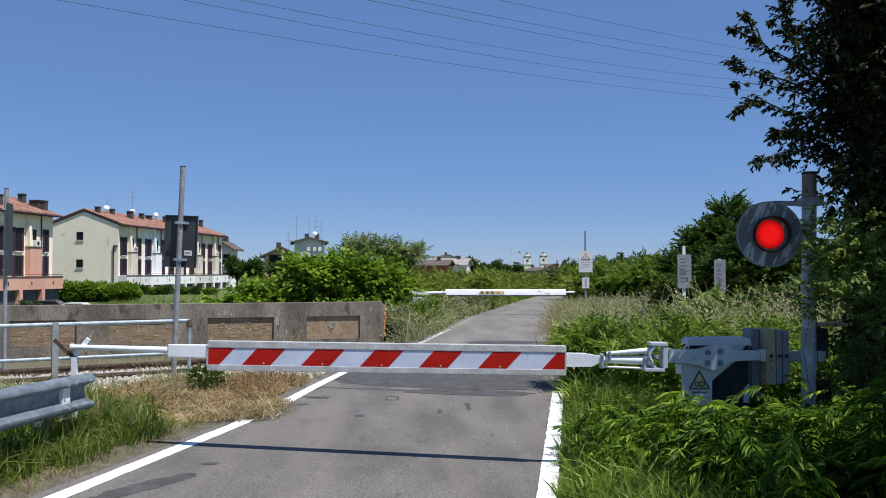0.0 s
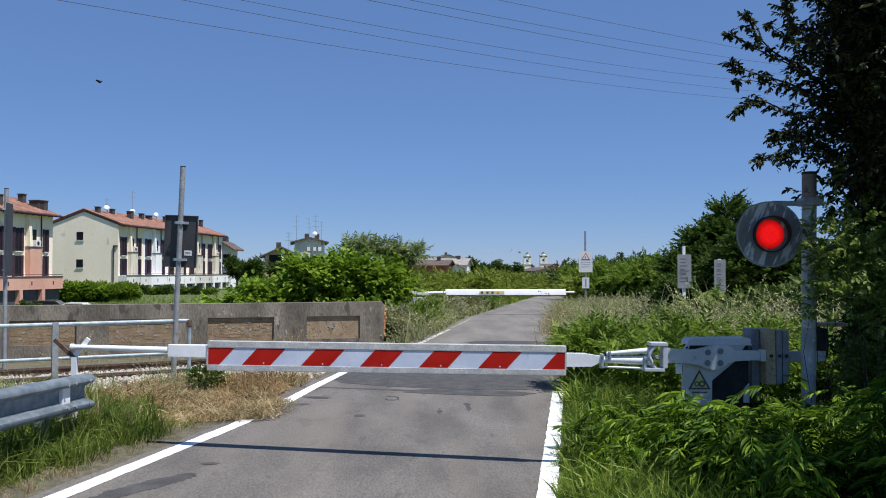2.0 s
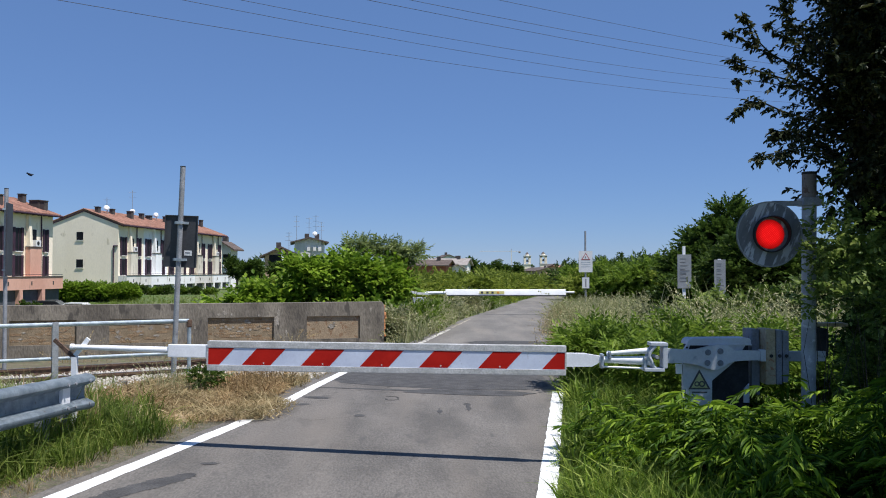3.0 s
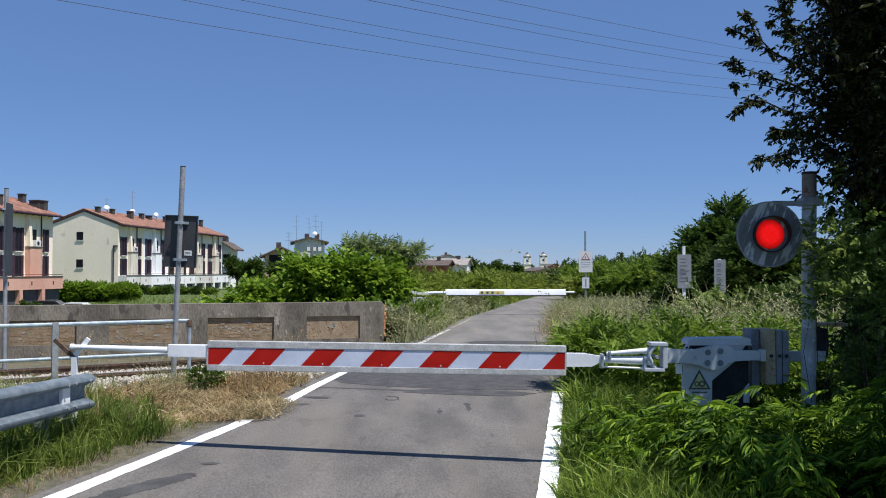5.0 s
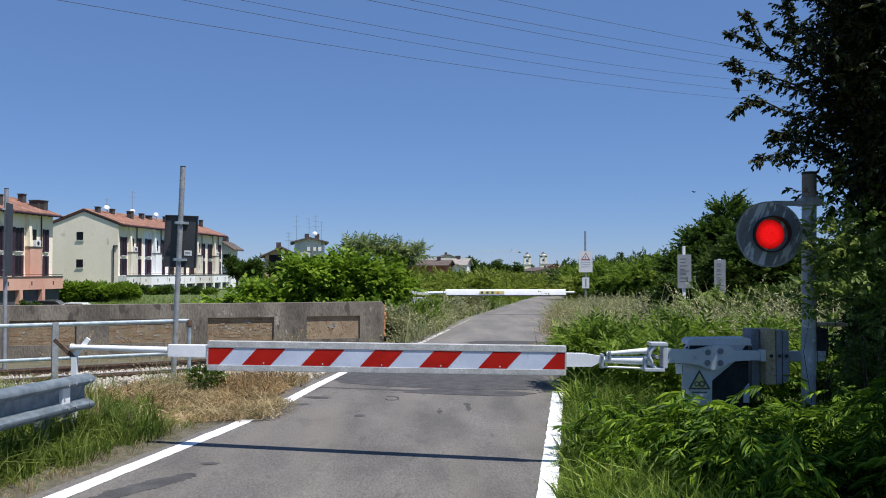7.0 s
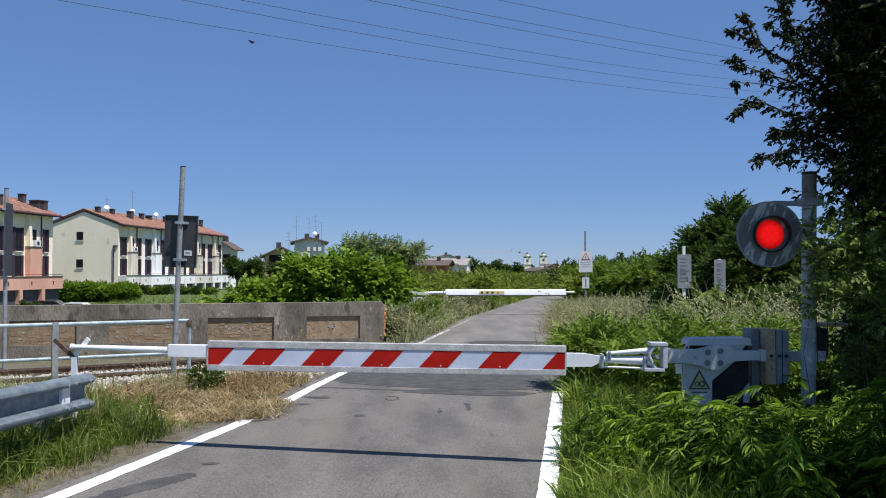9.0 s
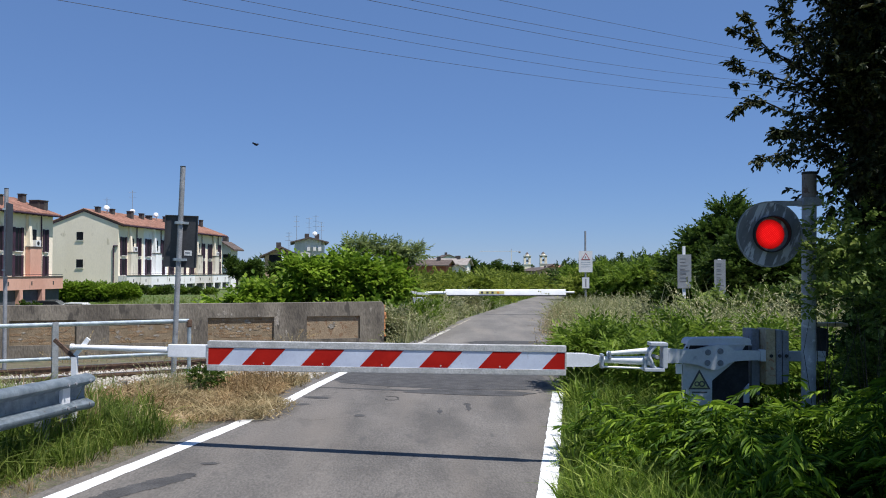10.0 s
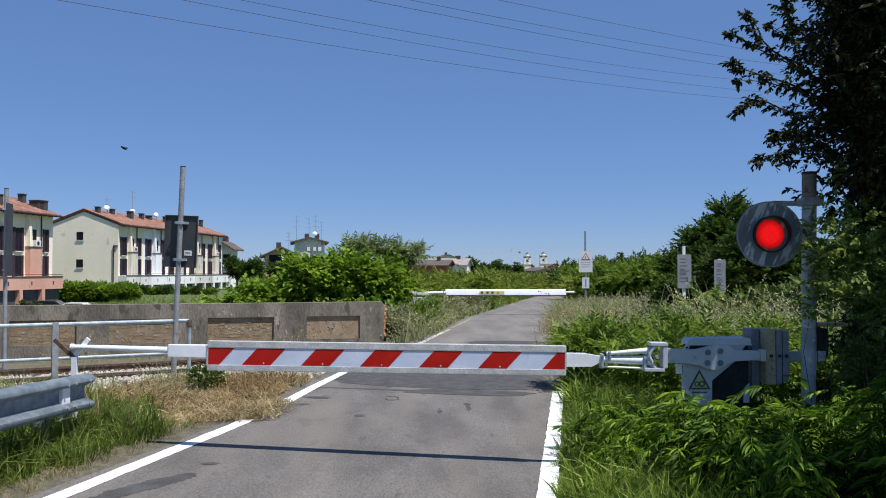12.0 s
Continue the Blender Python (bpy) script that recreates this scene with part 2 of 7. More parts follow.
DRY_GRASS = foliage("dry_grass", (0.20, 0.145, 0.075), (0.36, 0.28, 0.16), (0.54, 0.45, 0.29), 0.3, 0.7)
SEED_GRASS = foliage("seeding_grass", (0.18, 0.215, 0.085), (0.32, 0.33, 0.18), (0.5, 0.47, 0.33), 0.35, 0.7)

# the red lamp glows by itself; its lens shows a fine mesh of prisms
LENS, _n, _l, _b = nodes_of("lit_red_lens")
DARK_GLASS.node_tree.nodes["Principled BSDF"].inputs["Specular IOR Level"].default_value = 0.15
_geo, _vor, _rmp = _n.new("ShaderNodeNewGeometry"), _n.new("ShaderNodeTexVoronoi"), _n.new("ShaderNodeValToRGB")
_vor.inputs["Scale"].default_value, _vor.inputs["Randomness"].default_value = 62, 0.1
_flat = _n.new("ShaderNodeMapping")
_flat.inputs["Rotation"].default_value, _flat.inputs["Scale"].default_value = (0, radians(38), 0), (1, 0, 1)
_l.new(_geo.outputs["Position"], _flat.inputs["Vector"])
_l.new(_flat.outputs[0], _vor.inputs["Vector"])
_rmp.color_ramp.elements[0].color, _rmp.color_ramp.elements[1].color = (1.0, 0.04, 0.025, 1), (0.72, 0.0, 0.0, 1)
_rmp.color_ramp.elements[0].position, _rmp.color_ramp.elements[1].position = 0.08, 0.34
_l.new(_vor.outputs["Distance"], _rmp.inputs[0])
_b.inputs["Base Color"].default_value = (0.06, 0.0, 0.0, 1)
_b.inputs["Roughness"].default_value, _b.inputs["Specular IOR Level"].default_value = 0.6, 0.1
_rim, _dim, _glow = _n.new("ShaderNodeVectorMath"), _n.new("ShaderNodeValToRGB"), _n.new("ShaderNodeMix")
_rim.operation = "DISTANCE"
_rim.inputs[1].default_value = (3.155, 8.18, 2.105)
_l.new(_geo.outputs["Position"], _rim.inputs[0])
_dim.color_ramp.elements[0].position, _dim.color_ramp.elements[1].position = 0.08, 0.145
_dim.color_ramp.elements[0].color, _dim.color_ramp.elements[1].color = (1.15, 1.15, 1.15, 1), (0.3, 0.3, 0.3, 1)
_l.new(_rim.outputs["Value"], _dim.inputs[0])
_glow.data_type, _glow.blend_type = "RGBA", "MULTIPLY"
_glow.inputs[0].default_value = 1.0
_l.new(_rmp.outputs[0], _glow.inputs[6])
_l.new(_dim.outputs[0], _glow.inputs[7])
_l.new(_glow.outputs[2], _b.inputs["Emission Color"])
_b.inputs["Emission Strength"].default_value = 0.72


# ---- building helpers ----
def box(bm, x0, x1, y0, y1, z0, z1, bevel=0.0, m=None):
    r = bmesh.ops.create_cube(bm, size=1)
    vs = r["verts"]
    bmesh.ops.scale(bm, vec=(x1 - x0, y1 - y0, z1 - z0), verts=vs)
    bmesh.ops.translate(bm, vec=((x0 + x1) / 2, (y0 + y1) / 2, (z0 + z1) / 2), verts=vs)
    if bevel:
        es = list({e for v in vs for e in v.link_edges})
        g = bmesh.ops.bevel(bm, geom=es, offset=bevel, segments=2, affect="EDGES", profile=0.7)
        vs = list({v for f in g["faces"] for v in f.verts})
        seen, todo = set(vs), list(vs)
        while todo:
            for e in todo.pop().link_edges:
                for v in e.verts:
                    if v not in seen:
                        seen.add(v), todo.append(v)
        vs = list(seen)
    if m is not None:
        bmesh.ops.transform(bm, matrix=m, verts=vs)
    return bm


def tube(bm, p, q, r, r2=None, n=12):
    p, q = Vector(p), Vector(q)
    g = bmesh.ops.create_cone(bm, cap_ends=True, segments=n, radius1=r, radius2=r if r2 is None else r2, depth=(q - p).length)
    turn = (q - p).to_track_quat("Z", "Y").to_matrix().to_4x4()
    bmesh.ops.transform(bm, matrix=Matrix.Translation((p + q) / 2) @ turn, verts=g["verts"])
    return bm


def prism(bm, outline, y0, y1):
    """A plate with that outline of (x, z), from y0 to y1."""
    a = [bm.verts.new((x, y0, z)) for x, z in outline]
    b = [bm.verts.new((x, y1, z)) for x, z in outline]
    bm.faces.new(a), bm.faces.new(b[::-1])
    k = len(a)
    for i in range(k):
        bm.faces.new((a[i], b[i], b[(i + 1) % k], a[(i + 1) % k]))
    bmesh.ops.recalc_face_normals(bm, faces=bm.faces[:])
    return bm


def mesh_of(name, bm, material, smooth=False):
    me = bpy.data.meshes.new(name)
    bm.to_mesh(me)
    bm.free()
    me.materials.append(material)
    if smooth:
        me.shade_smooth()
        me.set_sharp_from_angle(angle=0.7)
    return me


def part(name, bm, material, parent, label="", smooth=False):
    ob = new(name, mesh_of(name, bm, material, smooth))
    ob.parent = parent
    return tagged(ob, label)


def thing(name, m, label, category, group="", kind=""):
    ob = new(name)
    ob.empty_display_size = 0.2
    ob.matrix_basis = m
    return tagged(ob, label, category, group, kind)


def solid(name, bm, material, label="", category="", group="", kind="", smooth=False):
    return tagged(new(name, mesh_of(name, bm, material, smooth)), label, category, group, kind)


def B():
    return bmesh.new()


def array_mesh(name, verts, faces, material):
    """A mesh from arrays: verts (n, 3), faces (m, k)."""
    me = bpy.data.meshes.new(name)
    k = faces.shape[1]
    me.vertices.add(len(verts)), me.loops.add(faces.size), me.polygons.add(len(faces))
    me.vertices.foreach_set("co", np.ascontiguousarray(verts, np.float32).ravel())
    me.loops.foreach_set("vertex_index", np.ascontiguousarray(faces, np.int32).ravel())
    me.polygons.foreach_set("loop_start", np.arange(0, faces.size, k, dtype=np.int32))
    me.update(calc_edges=True)
    me.materials.append(material)
    return me


def scatter(tv, tf, places, turns, sizes):
    """Copies of the template (tv, tf) at each place, with the turn matrices and sizes given."""
    n = len(places)
    v = np.einsum("nij,kj->nki", turns, tv) * np.asarray(sizes).reshape(n, 1, 1) + places[:, None, :]
    f = tf[None] + (np.arange(n) * len(tv))[:, None, None]
    return v.reshape(-1, 3), f.reshape(-1, tf.shape[1])


def turns_of(rng, n, tilt_lo, tilt_hi, spin=None):
    """Rotation matrices: lean away from upright by a tilt in degrees, towards a random side, after a spin about the upright."""
    a = rng.uniform(0, 2 * np.pi, n) if spin is None else spin
    t = np.radians(rng.uniform(tilt_lo, tilt_hi, n))
    s = rng.uniform(0, 2 * np.pi, n)
    def rz(w):
        o, c, d = np.zeros(n), np.cos(w), np.sin(w)
        return np.stack([np.stack([c, -d, o], 1), np.stack([d, c, o], 1), np.stack([o, o, o + 1], 1)], 1)
    c, d, o = np.cos(t), np.sin(t), np.zeros(n)
    rx = np.stack([np.stack([o + 1, o, o], 1), np.stack([o, c, -d], 1), np.stack([o, d, c], 1)], 1)
    return rz(a) @ rx @ rz(s)


def smooth(a, b, v):
    t = np.clip((v - a) / (b - a), 0, 1)
    return t * t * (3 - 2 * t)


# ---- ground ----
LEFT_EDGE = ((-20, -7.3), (6.09, -2.88), (9.2, -2.31), (10.9, -2.09), (12.6, -1.96), (14.6, -1.77), (21, -0.55), (31, 0.95), (52.5, 5.3), (75, 10.6), (120, 22))
RIGHT_EDGE = ((-20, -3.4), (6.77, 0.738), (13.3, 1.72), (21, 2.4), (29, 3.45), (47.7, 6.4), (75, 13.2), (120, 25))
TRACK_SLOPE = 0.6            # the line crosses at a skew: y = y0 + 0.6 x


def edge_x(edge, y):
    return np.interp(y, [p[0] for p in edge], [p[1] for p in edge])


def track_off(x, y):
    """Distance across the line from the middle of the track."""
    return (y - 18.92 - TRACK_SLOPE * x) / math.hypot(1, TRACK_SLOPE)


def road_z(x, y):
    """The lane leans towards one verge before the crossing, and is level beyond it."""
    return -0.05 * (np.clip(x, -3.6, 2.4) + 0.5) * (1 - smooth(10, 17, y))


def ground_z(x, y):
    x, y = np.asarray(x, float), np.asarray(y, float)
    z = road_z(x, y)
    xl, xr = edge_x(LEFT_EDGE, y), edge_x(RIGHT_EDGE, y)
    off = np.maximum(np.maximum(xl - 0.25 - x, x - xr - 0.2), 0)
    z = z - 0.05 * smooth(0.0, 0.15, off)
    z = z - 0.45 * (1 - smooth(2.3, 3.0, -track_off(x, y))) * (1 - smooth(0, 2.0, track_off(x, y) - 3.5 - 2.7 * smooth(3, 5, -x))) * smooth(0.1, 0.5, off)
    z = z + 0.12 * smooth(0.8, 3.0, x - xr) * (1 - smooth(14, 18, y))
    z = z + 0.08 * smooth(0.5, 2.2, xl - x) * smooth(7.0, 10, y) * (1 - smooth(11.6, 13.2, y - 0.6 * (x + 4)))
    z = z - (2.0 - 0.85 * smooth(-37, -29, x) * (1 - smooth(82, 93, y)) - 1.2 * smooth(82, 93, y)) * smooth(2, 14, xl - x) * smooth(24, 50, y)
    return z


def sheet(name, xs, ys, zf, material, label="", kind="structure"):
    gx, gy = np.meshgrid(xs, ys)
    v = np.stack([gx, gy, zf(gx, gy)], -1).reshape(-1, 3)
    nx, ny = len(xs), len(ys)
    i = (np.arange(ny - 1)[:, None] * nx + np.arange(nx - 1)[None]).ravel()
    me = array_mesh(name, v, np.stack([i, i + 1, i + nx + 1, i + nx], 1), material)
    me.shade_smooth()
    return tagged(new(name, me), label, kind=kind)


xs = np.unique(np.concatenate([-np.geomspace(20, 3000, 26), np.arange(-20, 14, 0.25), np.geomspace(14, 3000, 26)]))
ys = np.unique(np.concatenate([-np.geomspace(3, 600, 12), np.arange(-3, 34, 0.25), np.geomspace(34, 4500, 40)]))
sheet("ground", xs, ys, lambda x, y: ground_z(x, y) - 0.03, SOIL, "dry soil and rough grass along the lane")


def ribbon(name, ya, yb, step, left, right, lift, material, label="", across=8, parent=None):
    """A strip on the lane between two edges given as functions of y."""
    y = np.arange(ya, yb + step / 2, step)
    f = np.linspace(0, 1, across + 1)
    x = left(y)[:, None] * (1 - f) + right(y)[:, None] * f
    yy = np.repeat(y[:, None], across + 1, 1)
    v = np.stack([x, yy, road_z(x, yy) + lift], -1).reshape(-1, 3)
    nx = across + 1
    i = (np.arange(len(y) - 1)[:, None] * nx + np.arange(across)[None]).ravel()
    me = array_mesh(name, v, np.stack([i, i + 1, i + nx + 1, i + nx], 1), material)
    me.shade_smooth()
    ob = tagged(new(name, me), label, kind="" if parent else "structure")
    ob.parent = parent
    return ob


def ragged(y, seed, size, freq=1.3):
    return np.array([size * noise.noise(Vector((v * freq, seed, 0))) + 0.5 * size * noise.noise(Vector((v * freq * 5, seed + 9, 0))) for v in np.atleast_1d(y)])


road = ribbon("road", -18, 20.2, 0.2, lambda y: edge_x(LEFT_EDGE, y) - 0.22 + ragged(y, 3, 0.06), lambda y: edge_x(RIGHT_EDGE, y) + 0.16 + ragged(y, 7, 0.05), 0.0, ASPHALT, "narrow grey asphalt lane over the level crossing", across=10)


ribbon("far_road", 20.2, 118, 0.2, lambda y: edge_x(LEFT_EDGE, y) - 0.22 + ragged(y, 3, 0.06), lambda y: edge_x(RIGHT_EDGE, y) + 0.16 + ragged(y, 7, 0.05), 0.0, OLD_ASPHALT, "paler old asphalt of the lane beyond the track", across=10)


def edge_line(edge, ya, yb, w, side, seed, paint=LINE_PAINT, worn=0.012):
    return ribbon("edge_line", ya, yb, 0.04, lambda y: edge_x(edge, y) - (w if side > 0 else 0) + ragged(y, seed, 0.012, 4), lambda y: edge_x(edge, y) + (0 if side > 0 else w) + ragged(y, seed + 5, worn, 4), 0.004, paint, "worn white painted edge line", across=2, parent=road)


edge_line(LEFT_EDGE, -17, 14.6, 0.15, -1, 1)
edge_line(LEFT_EDGE, 20.6, 25.5, 0.13, -1, 4, WORN_LINE)
edge_line(LEFT_EDGE, 26.2, 31, 0.10, -1, 4, surface("dusty_line", (0.28, 0.25, 0.2), (0.4, 0.36, 0.29), 2, 0.9, 0.3, 60, c3=(0.14, 0.13, 0.115), spots=0.5))
edge_line(RIGHT_EDGE, -17, 12.9, 0.165, -1, 3, worn=0.018)


def road_patch(name, x0, x1, y0, y1, seed, wob=0.05, lift=0.003, label="dark patch on the asphalt", slant=0.0):
    mid = (y0 + y1) / 2
    def shape(y, s):
        return np.sqrt(np.clip(1 - ((y - mid) / (y1 - mid)) ** 4, 0, 1))
    c = (x0 + x1) / 2
    return ribbon(name, y0, y1, max(0.02, (y1 - y0) / 40), lambda y: c + slant * (y - mid) - (c - x0) * shape(y, 0) + ragged(y, seed, wob, 6), lambda y: c + slant * (y - mid) + (x1 - c) * shape(y, 0) + ragged(y, seed + 3, wob, 6), lift, PATCH, label, across=3, parent=road)


ribbon("dirt_verge", 3.6, 10.2, 0.1, lambda y: edge_x(LEFT_EDGE, y) - 0.5 + ragged(y, 31, 0.1), lambda y: edge_x(LEFT_EDGE, y) - 0.1 + ragged(y, 33, 0.05), 0.002, surface("dry_verge_soil", (0.085, 0.075, 0.05), (0.15, 0.13, 0.09), 7, 0.95, 0.8, 45, c3=(0.075, 0.085, 0.035), spots=0.56, grit=0.9), "dry bare soil strip beside the white line", across=4)
road_patch("repair_patch", -1.75, 1.7, 12.75, 15.0, 11, 0.12)
# slanting dark blotch just before the wide patch
road_patch("dark_blotch", -0.5, 1.25, 12.2, 12.75, 29, 0.2, slant=0.6, lift=0.0045, label="dark irregular blotch on the asphalt")
road_patch("dark_road_mark", -1.95, 0.9, 12.4, 12.52, 15, 0.05)
road_patch("dark_road_mark", -2.41, -2.19, 6.1, 7.05, 17, 0.07, slant=0.5)
road_patch("dark_road_mark", -2.1, -1.98, 7.36, 7.46, 27, 0.05, slant=0.5)
road_patch("dark_road_mark", -1.84, -1.55, 11.3, 11.52, 18, 0.09)
road_patch("dark_road_mark", -1.86, -1.72, 10.68, 10.86, 19, 0.07, slant=0.6)
road_patch("dark_road_mark", -1.06, -0.93, 10.08, 10.25, 21, 0.06)
road_patch("dark_road_mark", 0.30, 0.36, 10.9, 11.5, 20, 0.06)
road_patch("dark_road_mark", -0.06, -0.02, 10.6, 11.0, 20, 0.05)
# broad dark mark across the right of the lane past the track
road_patch("dark_road_mark", 0.6, 2.5, 20.3, 21.3, 23, 0.25)



def crack(points, w=0.008):
    """A thin wandering crack in the asphalt."""
    r = random.Random(len(points) * 7 + int(points[0][0] * 100))
    pts = []
    for (xa, ya), (xb, yb) in zip(points, points[1:]):
        k = max(2, int(math.hypot(xb - xa, yb - ya) / 0.07))
        for i in range(k):
            t = i / k
            pts.append((xa + (xb - xa) * t + r.gauss(0, 0.012), ya + (yb - ya) * t + r.gauss(0, 0.012)))
    pts.append(points[-1])
    p = np.array(pts)
    d = np.gradient(p, axis=0)
    nrm = np.stack([-d[:, 1], d[:, 0]], 1) / np.linalg.norm(d, axis=1, keepdims=True)
    ww = w * np.array([0.35 + 0.65 * abs(noise.noise(Vector((i * 0.35, xa, 2)))) * 2 for i in range(len(p))])[:, None] / 2
    a, b = p + nrm * ww, p - nrm * ww
    v = np.concatenate([np.stack([q[:, 0], q[:, 1], road_z(q[:, 0], q[:, 1]) + 0.0025], 1) for q in (a, b)])
    i = np.arange(len(p) - 1)
    ob = new("crack", array_mesh("crack", v, np.stack([i, i + 1, i + 1 + len(p), i + len(p)], 1), CRACK))
    ob.parent = road
    return tagged(ob, "thin dark crack in the asphalt")


CRACK = surface("crack_shadow", (0.03, 0.028, 0.026), (0.05, 0.047, 0.044), 20, 0.95, 0.2, 90)
for pts in (((-1.6, 12.3), (-0.7, 12.2), (0.2, 12.32), (0.9, 12.1)), ((-0.9, 12.2), (-0.75, 13.0), (-0.4, 13.9)), ((1.25, 8.6), (1.32, 9.4), (1.22, 10.1), (1.38, 10.8)), ((-1.9, 9.9), (-1.5, 9.7), (-1.1, 10.0)),
            ((-1.7, 11.2), (-1.0, 11.0), (-0.6, 11.25)), ((0.9, 7.0), (0.98, 8.0), (1.1, 8.4))):
    crack(pts)
crack([(-0.7 + 0.1 * math.cos(a / 8 * 6.283 + 3.4), 11.65 + 0.19 * math.sin(a / 8 * 6.283 + 3.4)) for a in range(8)], 0.05)

# ---- the railway line ----
TRACK = math.atan(TRACK_SLOPE)
t_nor = Vector((-math.sin(TRACK), math.cos(TRACK), 0))
track_m = Matrix.Translation((0, 18.92, 0)) @ Matrix.Rotation(TRACK, 4, "Z")
track = thing("railway_track", track_m, "rusty rails on pale concrete sleepers crossing the lane", "railway track")


def rail_profile(bm, x0, x1, y):
    pts = ((-0.07, -0.172), (0.07, -0.172), (0.07, -0.16), (0.012, -0.135), (0.01, -0.05), (0.036, -0.035), (0.036, 0.0), (-0.036, 0.0), (-0.036, -0.035), (-0.01, -0.05), (-0.012, -0.135), (-0.07, -0.16))
    a = [bm.verts.new((x0, y + p, z)) for p, z in pts]
    b = [bm.verts.new((x1, y + p, z)) for p, z in pts]
    for i in range(len(pts)):
        bm.faces.new((a[i], a[(i + 1) % 12], b[(i + 1) % 12], b[i]))
    bm.faces.new(a[::-1]), bm.faces.new(b)
    return bm


for side in (-0.753, 0.753):
    r = part("rail", rail_profile(B(), -60, 60, side), RUST, track, "rusty steel rail")
    part("rail_head", box(B(), -60, 60, side - 0.03, side + 0.03, 0.0005, 0.002), RAIL_STEEL, r, "polished running surface")
sl = B()
prism(sl, ((-1.2, -0.17), (1.2, -0.17), (1.2, -0.33), (-1.2, -0.33)), -0.12, 0.12)
sl_me = mesh_of("sleeper", sl, SLEEPER)
cl_me = mesh_of("rail_clip", box(B(), -0.05, 0.05, -0.06, 0.06, -0.17, -0.115, 0.01), RUST)
for i in range(-26, 16):
    x = i * 0.6 + 0.2
    if -1.2 < x < 4.4:
        continue
    s = new("sleeper", sl_me)
    s.parent, s.matrix_basis = track, pose(x, 0, 0.012, 0, 0, 90)
    for y in (-0.85, -0.655, 0.655, 0.85):
        c = new("rail_clip", cl_me)
        c.parent, c.matrix_basis = s, pose(y, 0, 0, 0, 0, 0)
# ballast bed with loose stones
rng = np.random.default_rng(5)
bed_x, bed_y = np.arange(-60, 60.1, 0.4), np.array([-2.7, -2.1, -1.6, -1.0, 0, 1.0, 1.5, 1.8])
bz = np.array([-0.36, -0.2, -0.12, -0.08, -0.145, -0.14, -0.18, -0.22])
bed = sheet("ballast", bed_x, bed_y, lambda x, y: np.interp(y, bed_y, bz) + 0 * x, BALLAST, "pale crushed stone ballast under the rails")
bed.matrix_basis = track_m
soil_y, soil_z = np.array([1.7, 2.2, 2.8, 6.4]), np.array([-0.24, -0.23, -0.26, -0.3])
foot = sheet("trackside_soil", bed_x, soil_y, lambda x, y: np.interp(y, soil_y, soil_z) + 0 * x, TRACK_SOIL, "dark weedy soil between the ballast and the wall")
foot.matrix_basis = track_m
stone_v = np.array([(1, 0, 0), (-0.9, 0.1, 0), (0, 1.1, 0.1), (0.1, -0.8, 0), (0.1, 0, 0.8), (0, 0.1, -0.7)], float)
stone_f = np.array([(0, 2, 4), (2, 1, 4), (1, 3, 4), (3, 0, 4), (2, 0, 5), (1, 2, 5), (3, 1, 5), (0, 3, 5)])
n = 9500
sx, sy = rng.uniform(-15, -1.6, n), rng.uniform(-2.5, 1.9, n)
v, f = scatter(stone_v, stone_f, np.stack([sx, sy, np.interp(sy, bed_y, bz) + 0.01], 1), turns_of(rng, n, 0, 180), rng.uniform(0.022, 0.05, n))
st = tagged(new("ballast_stones", array_mesh("ballast_stones", v, f, BALLAST)), "loose pale crushed stones on the ballast bed", "ballast", kind="stuff")
st.matrix_basis = track_m

# ---- the old concrete and brick wall beyond the line ----
WALL = math.atan(0.3)
wall_m = Matrix.Translation((-1.49, 21.5, -0.35)) @ Matrix.Rotation(WALL, 4, "Z")
old_wall = thing("old_wall", wall_m, "weathered concrete wall with recessed old brick panels and a broken end", "wall")
WALL_L, WALL_H = 22.0, 1.32
# recessed bays, as (start, end) measured back from the broken end
bays = ((0.62, 1.95), (2.75, 4.3), (5.0, 6.5), (7.2, 8.6), (9.3, 10.8), (11.5, 13.0), (13.7, 15.2), (15.9, 17.4), (18.1, 19.6))
cb = B()
box(cb, -WALL_L, 0, 0, 0.34, 0, 0.42)                                   # plinth
crown_pts = [(-WALL_L, 0.98), (0.0, 0.98), (0.01, 1.22), (-0.05, WALL_H), (-WALL_L, WALL_H)]
prism(cb, crown_pts, 0, 0.34)                                           # capping beam
last = 0.0
for a, b in bays + ((WALL_L, WALL_L),):
    box(cb, -a, -last, 0, 0.34, 0.42, 0.98)
    last = b
part("concrete_frame", cb, CONCRETE, old_wall, "stained grey concrete frame")
brick_mes = []
for k in range(4):
    bb = box(B(), 0, 0.245, -0.055, 0.055, 0, 0.055, 0.004)
    brick_mes.append(mesh_of("brick", bb, BRICK))
mortar = surface("mortar", (0.22, 0.165, 0.10), (0.30, 0.235, 0.15), 6, 0.95, 0.4, 60)
for a, b in bays:
    bay = part("brick_panel", box(B(), -b, -a, 0.053, 0.30, 0.42, 0.98), mortar, old_wall, "recessed panel of old brick")
    if a > 11 or a < 1:
        continue
    for row in range(8):
        x = -b + (0.0 if row % 2 else -0.12)
        while x < -a - 0.02:
            xa, xb = max(x, -b), min(x + 0.245, -a)
            if xb - xa > 0.05 and random.random() > 0.06:
                o = new("brick", brick_mes[row % 4])
                o.parent = bay
                o.matrix_basis = Matrix.Translation((xa, 0.112 - random.uniform(0, 0.009), 0.43 + row * 0.068)) @ Matrix.Diagonal(((xb - xa) / 0.245, 1, 1, 1))
            x += 0.257
be = B()
